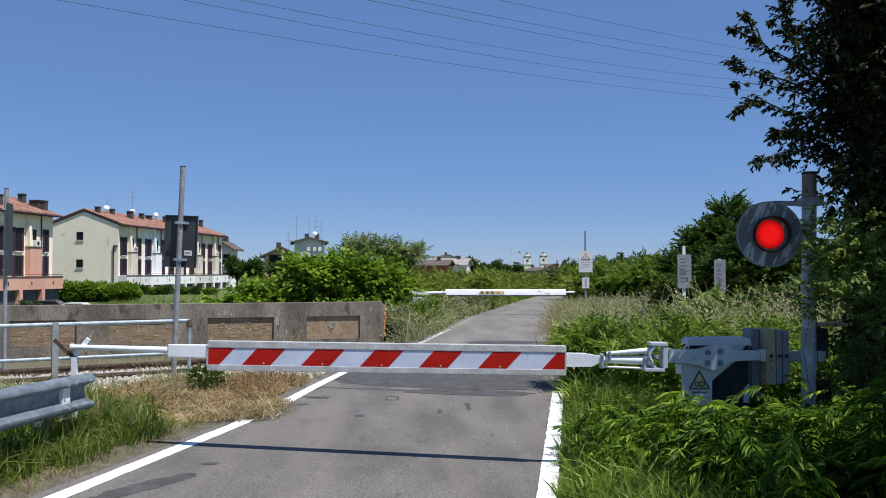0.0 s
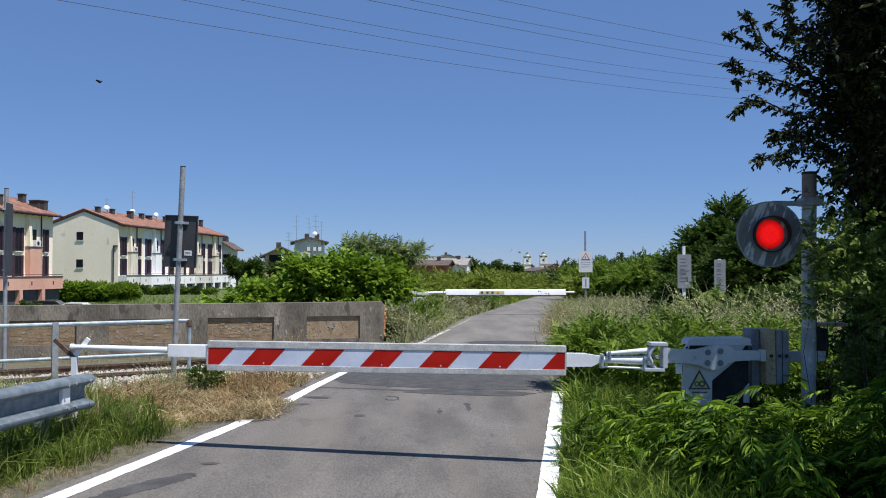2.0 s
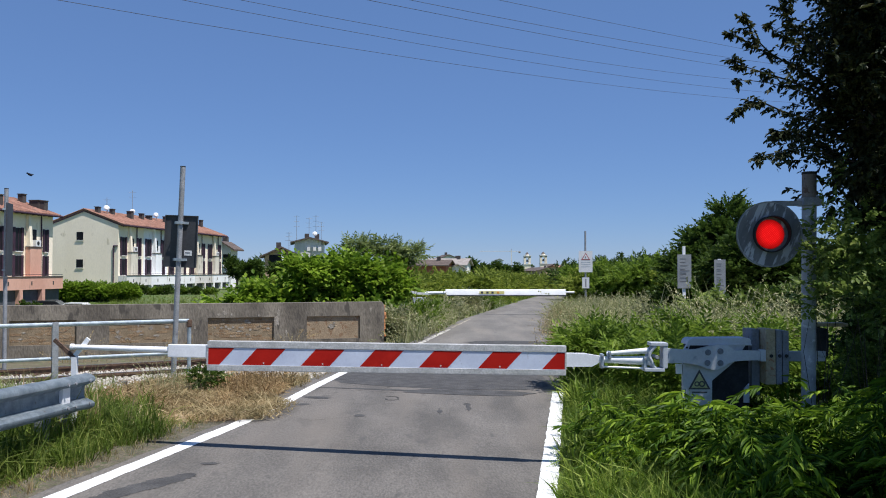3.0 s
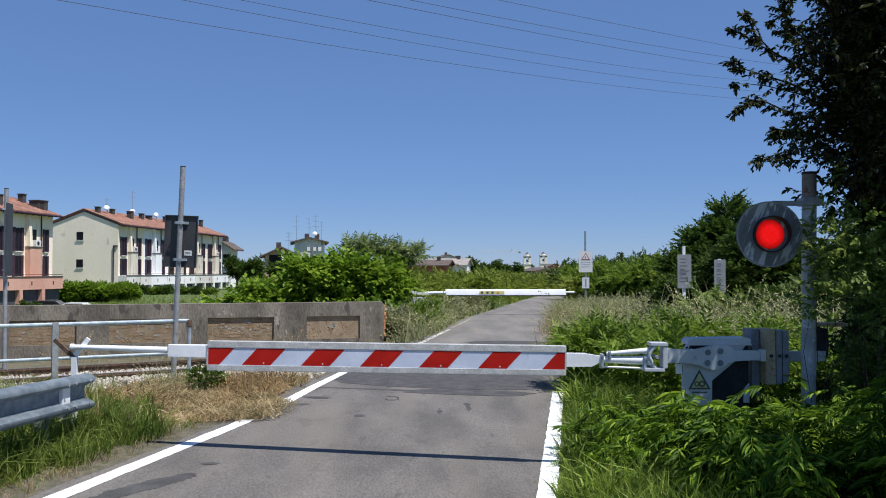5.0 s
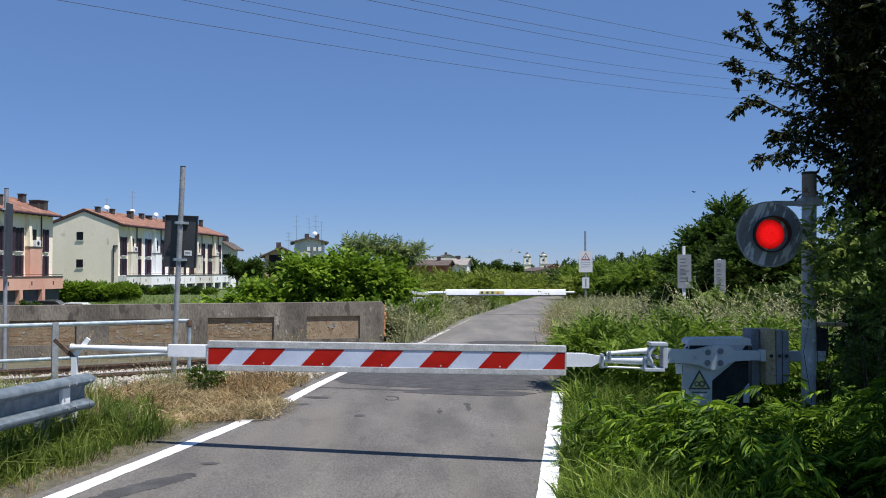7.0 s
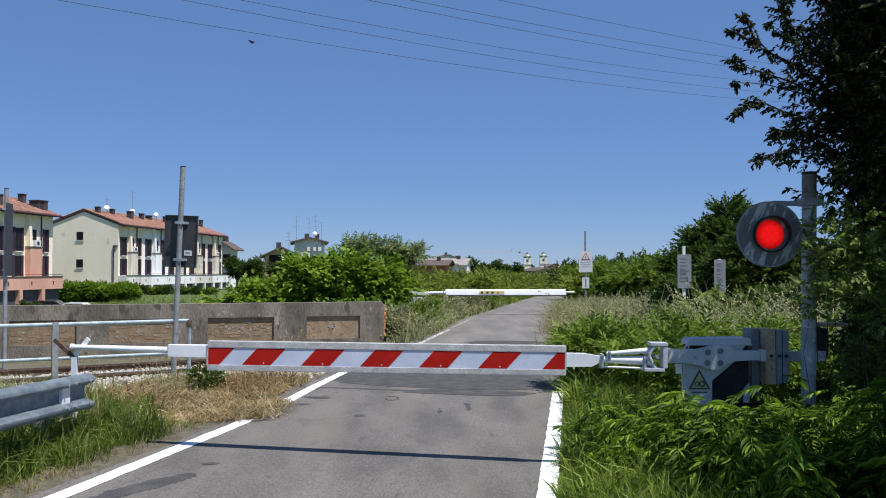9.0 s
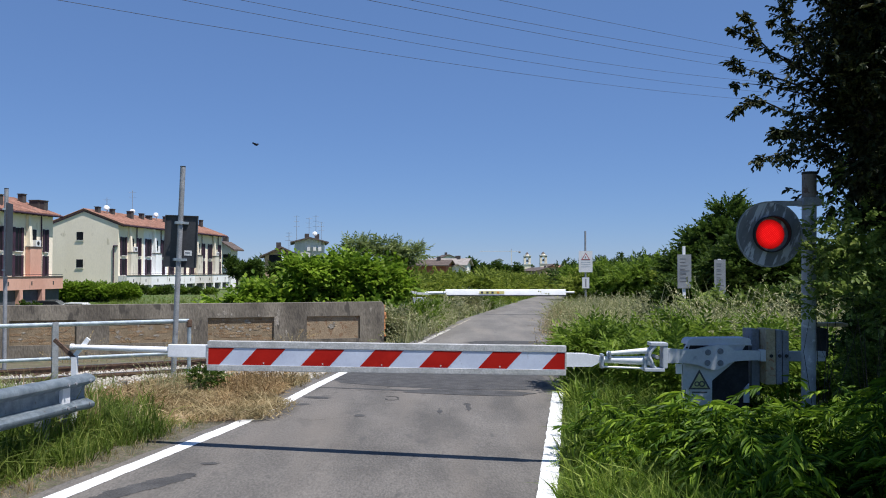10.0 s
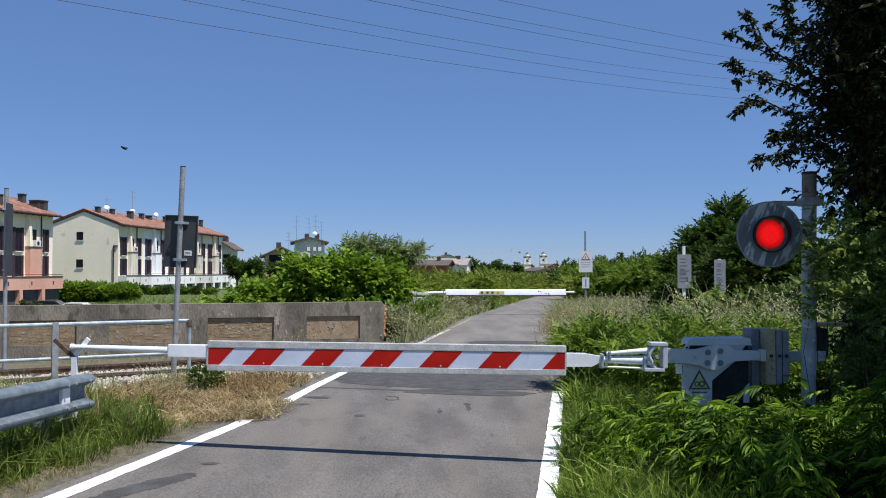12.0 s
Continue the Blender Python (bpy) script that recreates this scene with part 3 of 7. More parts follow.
for k in range(9):
    box(be, 0.0, 0.012 + random.uniform(0, 0.07), 0.02 + random.uniform(0, 0.05), 0.30, 0.44 + k * 0.09, 0.52 + k * 0.09, 0.008)
part("broken_end", be, RAW_BRICK, old_wall, "freshly broken orange brick end")
PLASTER = surface("old_plaster", (0.27, 0.2, 0.125), (0.35, 0.27, 0.175), 4, 0.95, 0.5, 40, c3=(0.24, 0.15, 0.085), spots=0.58, grit=0.6)
PALE_PLASTER = surface("pale_plaster_scar", (0.24, 0.21, 0.17), (0.42, 0.38, 0.32), 14, 0.95, 0.5, 60, c3=(0.25, 0.22, 0.18), spots=0.6, grit=0.7)


def plaster_patch(x, z, rx, rz, y, mat, seed, label):
    """A flake of old plaster left on the wall, with a ragged rim."""
    k = 30
    rim = []
    for i in range(k):
        w = 2 * math.pi * i / k
        g = 1 + 0.55 * noise.noise(Vector((1.7 * math.cos(w), 1.7 * math.sin(w), seed))) + 0.45 * noise.noise(Vector((5 * math.cos(w), 5 * math.sin(w), seed + 40.5)))
        rim.append((x + rx * g * math.cos(w), z + rz * g * math.sin(w)))
    return part("plaster_patch", prism(B(), rim, y - 0.0015, y + 0.004), mat, old_wall, label)


pr = random.Random(61)
# the last panel keeps most of its render; the others only flakes of it
part("panel_render", box(B(), -1.949, -0.621, 0.046, 0.0525, 0.421, 0.979), PLASTER, old_wall, "tan render left on the brick")
plaster_patch(-1.33, 0.73, 0.07, 0.05, 0.036, PALE_PLASTER, 2, "pale plaster scar")
plaster_patch(-1.27, 0.81, 0.03, 0.02, 0.036, PALE_PLASTER, 3, "pale plaster scar")
for a, b, n_ in ((2.75, 4.3, 26), (5.0, 6.5, 18), (7.2, 8.6, 9), (9.3, 10.8, 6)):
    for i in range(n_):
        x, z = -pr.uniform(a + 0.1, b - 0.1), pr.uniform(0.5, 0.92)
        plaster_patch(x, z, pr.uniform(0.02, 0.075), pr.uniform(0.012, 0.04), 0.048, PALE_PLASTER if pr.random() < 0.6 else PLASTER, 10 + i + a, "flake of old plaster")
# scars on the concrete frame
for x, z, rx, rz in ((-2.68, 0.88, 0.05, 0.13), (-2.64, 1.08, 0.03, 0.08), (-3.1, 1.02, 0.03, 0.02), (-3.9, 1.1, 0.06, 0.05), (-4.05, 1.06, 0.04, 0.03), (-3.75, 1.05, 0.03, 0.03), (-0.35, 1.12, 0.03, 0.05), (-4.6, 0.75, 0.02, 0.04), (-2.45, 0.6, 0.03, 0.05)):
    plaster_patch(x, z, rx, rz, -0.002, PALE_PLASTER, x * 7, "pale scar on the concrete")

# ---- pipe fence beside the line ----
FENCE = math.atan(0.6)
fence = thing("pipe_fence", Matrix.Translation((-4.02, 13.42, 0)) @ Matrix.Rotation(FENCE, 4, "Z"), "galvanised steel pipe fence with two rails beside the track", "fence")
part("top_rail", tube(B(), (-7, 0, 0.965), (0, 0, 0.965), 0.032), GALV, fence, "pale galvanised top rail")
part("mid_rail", tube(B(), (-7, 0, 0.49), (-0.3, 0, 0.46), 0.027), GALV, fence)
part("rusty_elbow", box(B(), -0.03, 0.05, -0.035, 0.035, 0.86, 0.985, 0.02), RUST, fence, "rusted corner joint")
part("end_post", tube(B(), (0.01, 0, -0.35), (0.01, 0, 0.9), 0.03), GALV, fence)
for x in (-1.93, -4.2, -6.4):
    pb = B()
    box(pb, x - 0.042, x + 0.042, -0.05, -0.042, -0.35, 1.0)
    box(pb, x - 0.042, x + 0.042, 0.042, 0.05, -0.35, 1.0)
    box(pb, x - 0.004, x + 0.004, -0.042, 0.042, -0.35, 1.0)
    part("fence_post", pb, GALV_OLD, fence, "dull grey H-section post")


# ---- road sign seen from behind ----
def back_sign(m, height, lean, sw, sh, sz, ladder_label):
    s = thing("traffic_sign", m @ Matrix.Rotation(radians(lean), 4, "Y"), "dark back of a rectangular road sign on a leaning steel pole", "road sign")
    part("pole", tube(B(), (0, 0, -0.3), (0, 0, height), 0.041, n=16), GALV_OLD, s, "grey steel pole", True)
    part("pole_cap", tube(B(), (0, 0, height), (0, 0, height + 0.012), 0.043, n=16), DARK_METAL, s)
    plate = part("sign_plate", box(B(), -sw / 2, sw / 2, 0.07, 0.076, sz, sz + sh, 0.0), SIGN_BACK, s, "dark grey sign back")
    rim = B()
    for x in (-sw / 2, sw / 2 - 0.012):
        box(rim, x, x + 0.012, 0.05, 0.07, sz, sz + sh)
    for z in (sz, sz + sh - 0.012):
        box(rim, -sw / 2 + 0.012, sw / 2 - 0.012, 0.05, 0.07, z, z + 0.012)
    part("rim", rim, SIGN_BACK, plate)
    for z in (sz + 0.12, sz + sh - 0.12):
        cb = B()
        box(cb, -0.11, 0.11, 0.045, 0.068, z - 0.02, z + 0.02, 0.003)
        box(cb, -0.06, 0.06, -0.058, -0.046, z - 0.02, z + 0.02, 0.003)
        for x in (-0.058, 0.046):
            box(cb, x, x + 0.012, -0.05, 0.05, z - 0.02, z + 0.02)
        part("bracket", cb, GALV, s, "bright steel pole clamp")
    part("sticker", box(B(), 0.06, 0.18, 0.0665, 0.0698, sz + 0.19, sz + 0.27), SIGN_WHITE, plate, "small white inspection sticker")
    part("sticker_print", box(B(), 0.075, 0.155, 0.0645, 0.0662, sz + 0.225, sz + 0.24), INK, plate)
    return s


back_sign(pose(-4.22, 13.3, 0.05), 3.34, 2.2, 0.52, 0.82, 1.76, "")
back_sign(pose(-9.03, 17.5, -0.1, 0, 0, -75), 3.55, 0.3, 0.5, 1.5, 1.75, "")

# ---- guard rail ----
guard = thing("guard_rail", Matrix.Translation((-3.27, 7.75, 0.0)) @ Matrix.Rotation(radians(84), 4, "Z") @ Matrix.Rotation(radians(1.4), 4, "Y"), "galvanised steel corrugated guard rail on the grass verge", "guard rail")
prof = ((0.0, 0.492), (0.03, 0.497), (0.062, 0.512), (0.078, 0.532), (0.078, 0.556), (0.062, 0.572), (0.02, 0.592), (0.0, 0.602), (-0.004, 0.62), (-0.004, 0.69), (0.0, 0.705), (0.02, 0.716), (0.062, 0.736), (0.078, 0.752), (0.078, 0.776), (0.062, 0.796), (0.03, 0.811), (0.0, 0.816))
gb = B()
ring = []
for x in (0.0, -0.05, -0.6, -1.2, -2.4, -3.6, -4.8):
    k = 1.25 if x > -0.01 else 1.0
    ring.append([gb.verts.new((x, -p * k, 0.654 + (z - 0.654) * (1.03 if k > 1 else 1))) for p, z in prof])
for a, b in zip(ring, ring[1:]):
    for i in range(len(prof) - 1):
        gb.faces.new((a[i], a[i + 1], b[i + 1], b[i]))
bmesh.ops.solidify(gb, geom=gb.faces[:], thickness=0.005)
beam = part("corrugated_beam", gb, GALV, guard, "pale galvanised double-wave beam", True)
for x in (-0.06, -0.3, -0.42, -2.3, -2.42):
    for z in (0.554, 0.754):
        part("bolt", tube(B(), (x, -0.09, z), (x, -0.077, z), 0.013, n=8), GALV_OLD, beam, "dull bolt head")
for x in (-0.05, -0.36, -2.4, -4.4):
    pb = B()
    hw = 0.04 if x < -0.1 else 0.015
    box(pb, x - hw, x + hw, 0.13, 0.137, -0.5, 0.76)
    box(pb, x - hw, x - hw + 0.006, 0.1375, 0.24, -0.5, 0.76)
    p = part("guard_post", pb, GALV_OLD, guard)
    if x < -0.1:
        sp = B()
        prism(sp, ((x - 0.06, 0.57), (x + 0.06, 0.57), (x + 0.06, 0.74), (x - 0.06, 0.74)), -0.03, 0.1295)
        part("spacer", sp, WHITE_METAL, p, "pale spacer block")


# ---- level crossing barrier, closed ----
def boom_panel(length, half, stripes, thing_ob):
    """The striped board of the arm: an aluminium frame with red and white fields, from x = -length to 0."""
    core = part("striped_board", box(B(), -length, 0, -0.04, 0.04, -half + 0.004, half - 0.004), BOOM_WHITE, thing_ob, "white reflective board, tinted blue for skylit shade, with red diagonal stripes")
    core.matrix_basis = pose(-0.90, 0, 0.0)
    fr = B()
    for z0, z1 in ((half - 0.062, half), (-half, -half + 0.054)):
        box(fr, -length, 0, -0.047, 0.047, z0, z1, 0.004)
    box(fr, -length - 0.006, -length + 0.008, -0.044, 0.044, -half + 0.054, half - 0.062)
    box(fr, -0.012, 0.004, -0.044, 0.044, -half + 0.054, half - 0.062)
    part("edge_profile", fr, ALU, core, "bare aluminium edge profile")
    top_, low_ = half - 0.066, -half + 0.058
    for a, b in stripes:
        lean = 0.073
        pts = [(a + lean, top_), (b + lean, top_), (b - lean, low_), (a - lean, low_)]
        lo, hi = -length + 0.01, -0.014
        clip = []
        # cut the slanted field at both ends of the board
        for i in range(4):
            p, q = pts[i], pts[(i + 1) % 4]
            def inside(u):
                return lo <= u[0] <= hi
            def cross(u, w, xx):
                t = (xx - u[0]) / (w[0] - u[0])
                return (xx, u[1] + t * (w[1] - u[1]))
            if inside(p):
                clip.append(p)
            for xx in sorted((lo, hi), key=lambda s: abs(s - p[0])):
                if (p[0] - xx) * (q[0] - xx) < 0:
                    clip.append(cross(p, q, xx))
        if len(clip) >= 3:
            part("red_stripe", prism(B(), clip, -0.042, 0.042), BOOM_RED, core, "red reflective stripe")
            part("rivet", box(B(), (a + b) / 2 - 0.006, (a + b) / 2 + 0.006, -0.0445, -0.042, low_ + 0.012, low_ + 0.026), ALU, core)


BAR = pose(2.0, 7.93, 0.905, 0, 0.82, 0) @ Matrix.Scale(0.952, 4)
barrier = thing("crossing_barrier", BAR, "lowered red and white striped level crossing arm", "barrier")
# pitch of the stripes 0.57 m
boom_panel(3.5, 0.143, [(-3.7, -3.31)] + [(-3.09 + k * 0.576, -2.81 + k * 0.576) for k in range(5)] + [(-0.16, 0.3)], barrier)
ab = B()
box(ab, -4.79, -4.40, -0.035, 0.035, -0.022, 0.102, 0.008)
part("arm_sleeve", ab, WHITE_METAL, barrier, "white square sleeve")
part("arm_tip", tube(B(), (-5.72, 0, 0.062), (-4.79, 0, 0.045), 0.024, 0.032, 14), WHITE_METAL, barrier, "thin white end tube", True)
part("tip_cap", tube(B(), (-5.75, 0, 0.0625), (-5.72, 0, 0.062), 0.032, n=14), WHITE_METAL, barrier)
nk = B()
prism(nk, ((-0.9, 0.072), (-0.72, 0.072), (-0.62, 0.056), (-0.56, 0.048), (-0.56, 0.002), (-0.6, -0.03), (-0.65, -0.055), (-0.9, -0.06)), -0.035, 0.035)
part("arm_neck", nk, WHITE_METAL, barrier, "white tapered arm neck")
part("root_tube", tube(B(), (-0.56, 0.01, 0.012), (-0.06, 0.01, 0.006), 0.03, 0.047, 18), WHITE_METAL, barrier, "white round arm root", True)
part("upper_brace", tube(B(), (-0.5, -0.01, 0.072), (-0.09, -0.01, 0.108), 0.018, 0.03, 14), WHITE_METAL, barrier, "white tapered upper brace", True)
part("tie_rod", tube(B(), (-0.53, -0.02, -0.055), (-0.10, -0.02, -0.066), 0.010), WHITE_METAL, barrier, "thin white tie rod")
for x, z0, z1 in ((-0.545, -0.068, 0.07), (-0.475, 0.02, 0.095), (-0.13, -0.08, 0.05)):
    cl = box(B(), x - 0.014, x + 0.014, -0.05, 0.05, z0, z1, 0.005)
    c_ = part("clamp", cl, GALV, barrier, "bolted steel clamp")
    for z in (z0 + 0.02, z1 - 0.02):
        part("bolt", tube(B(), (x, -0.066, z), (x, -0.0505, z), 0.011, n=6), GALV_OLD, c_)
for z, x0, x1 in ((0.174, -0.085, 0.085), (-0.075, -0.141, 0.055)):
    part("clamp_jaw", box(B(), x0, x1, -0.075, 0.075, z - 0.016, z + 0.016, 0.006), GREY_PAINT, barrier, "grey jaw of the arm clamp")
part("clamp_web", box(B(), 0.038, 0.084, -0.07, 0.07, -0.058, 0.157, 0.008), GREY_PAINT, barrier)
arc = [Vector((-0.035 - 0.06 * math.sin(math.pi * k / 8) * (1 if k < 5 else 0.75), 0, 0.157 - 0.215 * k / 8)) for k in range(9)]
for y in (-0.055, 0.055):
    cv = B()
    for p_, q_ in zip(arc, arc[1:]):
        tube(cv, p_ + Vector((0, y, 0)), q_ + Vector((0, y, 0)), 0.016, n=8)
    part("clamp_bow", cv, GREY_PAINT, barrier, "curved grey clamp bow")
part("clamp_pin", tube(B(), (-0.02, -0.085, 0.05), (-0.02, 0.085, 0.05), 0.018, n=12), GALV_OLD, barrier)

machine = thing("barrier_machine", pose(2.68, 8.45, -0.1), "grey barrier drive cabinet with a warning label among weeds", "barrier machine")
# cabinet body in near-black, its deep shade put into the colour
cb = B()
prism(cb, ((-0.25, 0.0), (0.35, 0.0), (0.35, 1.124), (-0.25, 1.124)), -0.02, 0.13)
part("cabinet", cb, DARK_METAL, machine, "cabinet body coloured near black for its shade")
hood = B()
prism(hood, ((-0.272, 1.126), (-0.268, 1.146), (-0.255, 1.17), (-0.23, 1.184), (0.305, 1.19), (0.34, 1.186), (0.356, 1.17), (0.356, 1.126)), -0.075, 0.15)
hd_ = part("hood", hood, GREY_PAINT, machine, "grey painted cabinet hood")
part("drip_edge", box(B(), -0.275, 0.36, -0.083, -0.0755, 1.118, 1.132), GREY_PAINT, hd_)
part("side_strut", prism(B(), ((-0.315, 1.05), (-0.27, 1.124), (-0.24, 1.124), (-0.262, 1.05)), -0.06, -0.021), GREY_PAINT, machine, "sloping grey strut")
part("strut_bolt", tube(B(), (-0.272, -0.068, 1.095), (-0.272, -0.0605, 1.095), 0.011, n=6), DARK_METAL, machine)
part("upper_plate", prism(B(), ((-0.02, 1.124), (0.315, 1.124), (0.27, 1.06), (-0.09, 1.06)), -0.055, -0.021), GREY_PAINT, machine, "grey plate behind the lever")
fp = B()
prism(fp, ((-0.319, 0.0), (-0.035, 0.0), (-0.025, 0.77), (0.2, 0.958), (0.2, 1.0), (-0.315, 1.0)), -0.06, -0.021)
plate = part("front_plate", fp, GREY_PAINT, machine, "grey front plate")
part("plate_lug", box(B(), -0.378, -0.3195, -0.058, -0.03, 0.836, 0.93, 0.004), WHITE_METAL, machine, "pale corner lug")
part("pale_wedge", prism(B(), ((0.29, 0.55), (0.345, 0.55), (0.345, 0.74), (0.30, 0.69)), -0.05, -0.022), GREY_PAINT, machine, "pale corner bracket")
tri = B()
prism(tri, ((-0.262, 0.684), (-0.042, 0.684), (-0.152, 0.88)), -0.0655, -0.062)
wl_ = part("warning_label", tri, INK, plate, "triangular black and yellow warning label")
tri = B()
prism(tri, ((-0.232, 0.70), (-0.072, 0.70), (-0.152, 0.845)), -0.0685, -0.066)
part("label_field", tri, FADED_LABEL, wl_)
for x, rr in ((-0.178, 0.026), (-0.128, 0.031)):
    g = B()
    bmesh.ops.create_circle(g, segments=20, radius=rr, cap_ends=False)
    rg = bmesh.ops.extrude_edge_only(g, edges=g.edges[:])
    bmesh.ops.scale(g, vec=(0.55, 0.55, 1), verts=[q for q in rg["geom"] if isinstance(q, bmesh.types.BMVert)])
    bmesh.ops.transform(g, matrix=Matrix.Translation((x, -0.0695, 0.738)) @ Matrix.Rotation(radians(90), 4, "X"), verts=g.verts[:])
    bmesh.ops.solidify(g, geom=g.faces[:], thickness=0.0015)
    part("gear_symbol", g, INK, wl_)
part("label_print", box(B(), -0.225, -0.075, -0.063, -0.0615, 0.648, 0.662), INK, plate)
# the swinging lever with its counterweights
lv = B()
prism(lv, ((-0.525, 0.947), (-0.32, 0.947), (-0.23, 0.938), (-0.154, 0.918), (-0.08, 0.892), (-0.02, 0.878), (0.03, 0.888), (0.079, 0.915), (0.12, 0.945), (0.165, 0.962), (0.28, 0.972), (0.46, 0.976),
           (0.46, 1.069), (0.2, 1.072), (0.155, 1.09), (0.125, 1.118), (0.08, 1.126), (0.02, 1.127), (-0.04, 1.12), (-0.1, 1.105), (-0.18, 1.085), (-0.291, 1.074), (-0.38, 1.083), (-0.525, 1.091)), -0.115, -0.07)
lever = part("lever", lv, GREY_PAINT, machine, "light grey cast lever")
part("lever_shaft", tube(B(), (-0.02, -0.07, 1.0), (-0.02, -0.019, 1.0), 0.06, n=18), DARK_METAL, machine)
for x, z in ((-0.081, 1.052), (0.041, 1.063), (-0.087, 0.95), (0.04, 0.947)):
    bs = part("lever_boss", tube(B(), (x, -0.12, z), (x, -0.1155, z), 0.03, n=18), WEIGHT_GREY, lever, "darker worn boss")
    part("bolt", tube(B(), (x, -0.127, z), (x, -0.1205, z), 0.012, n=6), WEIGHT_GREY, bs)
part("lever_lug", box(B(), 0.43, 0.48, -0.135, -0.055, 0.965, 1.08, 0.006), GREY_PAINT, machine)
for i, (a, b, z0, z1, y0, mt) in enumerate(((0.397, 0.476, 0.62, 1.27, 0.02, WEIGHT_GREY), (0.483, 0.577, 0.74, 1.28, -0.13, WEIGHT_RUST), (0.584, 0.64, 0.74, 1.27, -0.13, WEIGHT_GREY), (0.647, 0.708, 0.76, 1.263, -0.13, WEIGHT_GREY))):
    w = part("counterweight", box(B(), a, b, y0, y0 + 0.26, z0, z1, 0.008), mt, machine, "slab counterweight")
    if i:
        part("washer", tube(B(), ((a + b) / 2, y0 - 0.006, 1.02), ((a + b) / 2, y0 - 0.001, 1.02), 0.026, n=14), mt, w)
        part("bolt", tube(B(), ((a + b) / 2, y0 - 0.018, 1.02), ((a + b) / 2, y0 - 0.0065, 1.02), 0.018, n=6), DARK_METAL, w)
part("crossbar", box(B(), 0.71, 1.13, 0.0, 0.06, 0.952, 1.052, 0.008), GREY_PAINT, machine)
jb = part("junction_box", box(B(), 1.06, 1.18, 0.05, 0.2, 1.0, 1.275, 0.01), DARK_METAL, machine, "dark junction box")
part("box_lid", box(B(), 1.045, 1.37, 0.03, 0.22, 1.296, 1.33, 0.006), WEIGHT_RUST, machine, "pale dusty shelf over the junction box")
part("lid_stay", box(B(), 1.09, 1.12, 0.1, 0.13, 1.2755, 1.2955), DARK_METAL, jb)

# rest for the arm's tip
rest = thing("arm_rest", pose(-3.45, 7.95, 0.06), "white fork post that holds the tip of the arm", "arm rest")
part("post", box(B(), -0.02, 0.03, -0.02, 0.02, -0.2, 0.89), WHITE_METAL, rest, "chipped white post")
part("fork_prong", box(B(), -0.02, 0.02, -0.012, 0.012, 0, 0.2, 0, pose(0.01, 0, 0.9, 0, 38, 0)), WHITE_METAL, rest, "white prong")
part("fork_prong", box(B(), -0.018, 0.018, -0.012, 0.012, 0, 0.25, 0, pose(0.0, 0, 0.88, 0, -48, 0)), RUST, rest, "rusted brown prong")

# ---- signal lamp ----
signal = thing("crossing_signal", pose(3.61, 8.28, -0.15), "lit red crossing signal with a grey round target on a pole", "signal light")
part("pole", tube(B(), (-0.062, 0, 0), (-0.026, 0, 2.56), 0.068, n=20), POLE_PAINT, signal, "weathered pale steel pole", True)
# upper end: brown stain plus the tree's shade, both in the colour
part("pole_end", tube(B(), (-0.026, 0, 2.561), (-0.022, 0, 2.845), 0.068, n=20), RUSTY_SHADED_ZINC, signal, "brown-stained upper end of the pole, darkened for tree shade", True)
part("pole_top", tube(B(), (-0.022, 0, 2.845), (-0.022, 0, 2.87), 0.071, n=20), DARK_METAL, signal)
br = B()
box(br, -0.40, -0.1, -0.04, -0.015, 2.535, 2.585, 0.004)
box(br, -0.115, 0.07, -0.085, 0.085, 2.535, 2.615, 0.012)
part("bracket", br, GALV_OLD, signal, "steel pole bracket")
D = (-0.455, -0.1, 2.255)
disc = B()
tube(disc, (D[0], D[1], D[2]), (D[0], D[1] + 0.015, D[2]), 0.32, n=48)
target = part("target_disc", disc, DISC_GREY, signal, "grey round target with pale slanted streaks")
ring_ = B()
g = bmesh.ops.create_circle(ring_, segments=48, radius=0.316)
ex = bmesh.ops.extrude_edge_only(ring_, edges=ring_.edges[:])
bmesh.ops.scale(ring_, vec=(0.965, 0.965, 1), verts=[q for q in ex["geom"] if isinstance(q, bmesh.types.BMVert)])
bmesh.ops.transform(ring_, matrix=Matrix.Translation((D[0], D[1] - 0.003, D[2])) @ Matrix.Rotation(radians(90), 4, "X"), verts=ring_.verts[:])
part("target_rim", ring_, BOARD_GREY, target, "faded pale rim")
part("lamp_housing", tube(B(), (D[0], D[1] + 0.015, D[2]), (D[0], D[1] + 0.16, D[2]), 0.15, 0.12, 28), DARK_METAL, signal, "black lamp housing")
# the visor is a short open tube, longer above
vz = B()
N = 40
rows_ = []
for rr in (0.176, 0.166):
    a_, b_ = [], []
    for k in range(N):
        w = 2 * math.pi * k / N
        up = 0.5 + 0.5 * math.sin(w)
        a_.append(vz.verts.new((D[0] + 0.012 + rr * math.cos(w), D[1], D[2] + rr * math.sin(w))))
        b_.append(vz.verts.new((D[0] + 0.012 + rr * math.cos(w), D[1] - 0.035 - 0.06 * up, D[2] + rr * math.sin(w))))
    rows_.append((a_, b_))
(oa, ob_), (ia, ib) = rows_
for k in range(N):
    j = (k + 1) % N
    vz.faces.new((oa[k], oa[j], ob_[j], ob_[k]))
    vz.faces.new((ia[j], ia[k], ib[k], ib[j]))
    vz.faces.new((ob_[k], ob_[j], ib[j], ib[k]))
part("visor", vz, DARK_METAL, signal, "black lamp visor", True)
ln = B()
bmesh.ops.create_uvsphere(ln, u_segments=32, v_segments=16, radius=0.142)
bmesh.ops.scale(ln, vec=(1, 0.18, 1), verts=ln.verts[:])
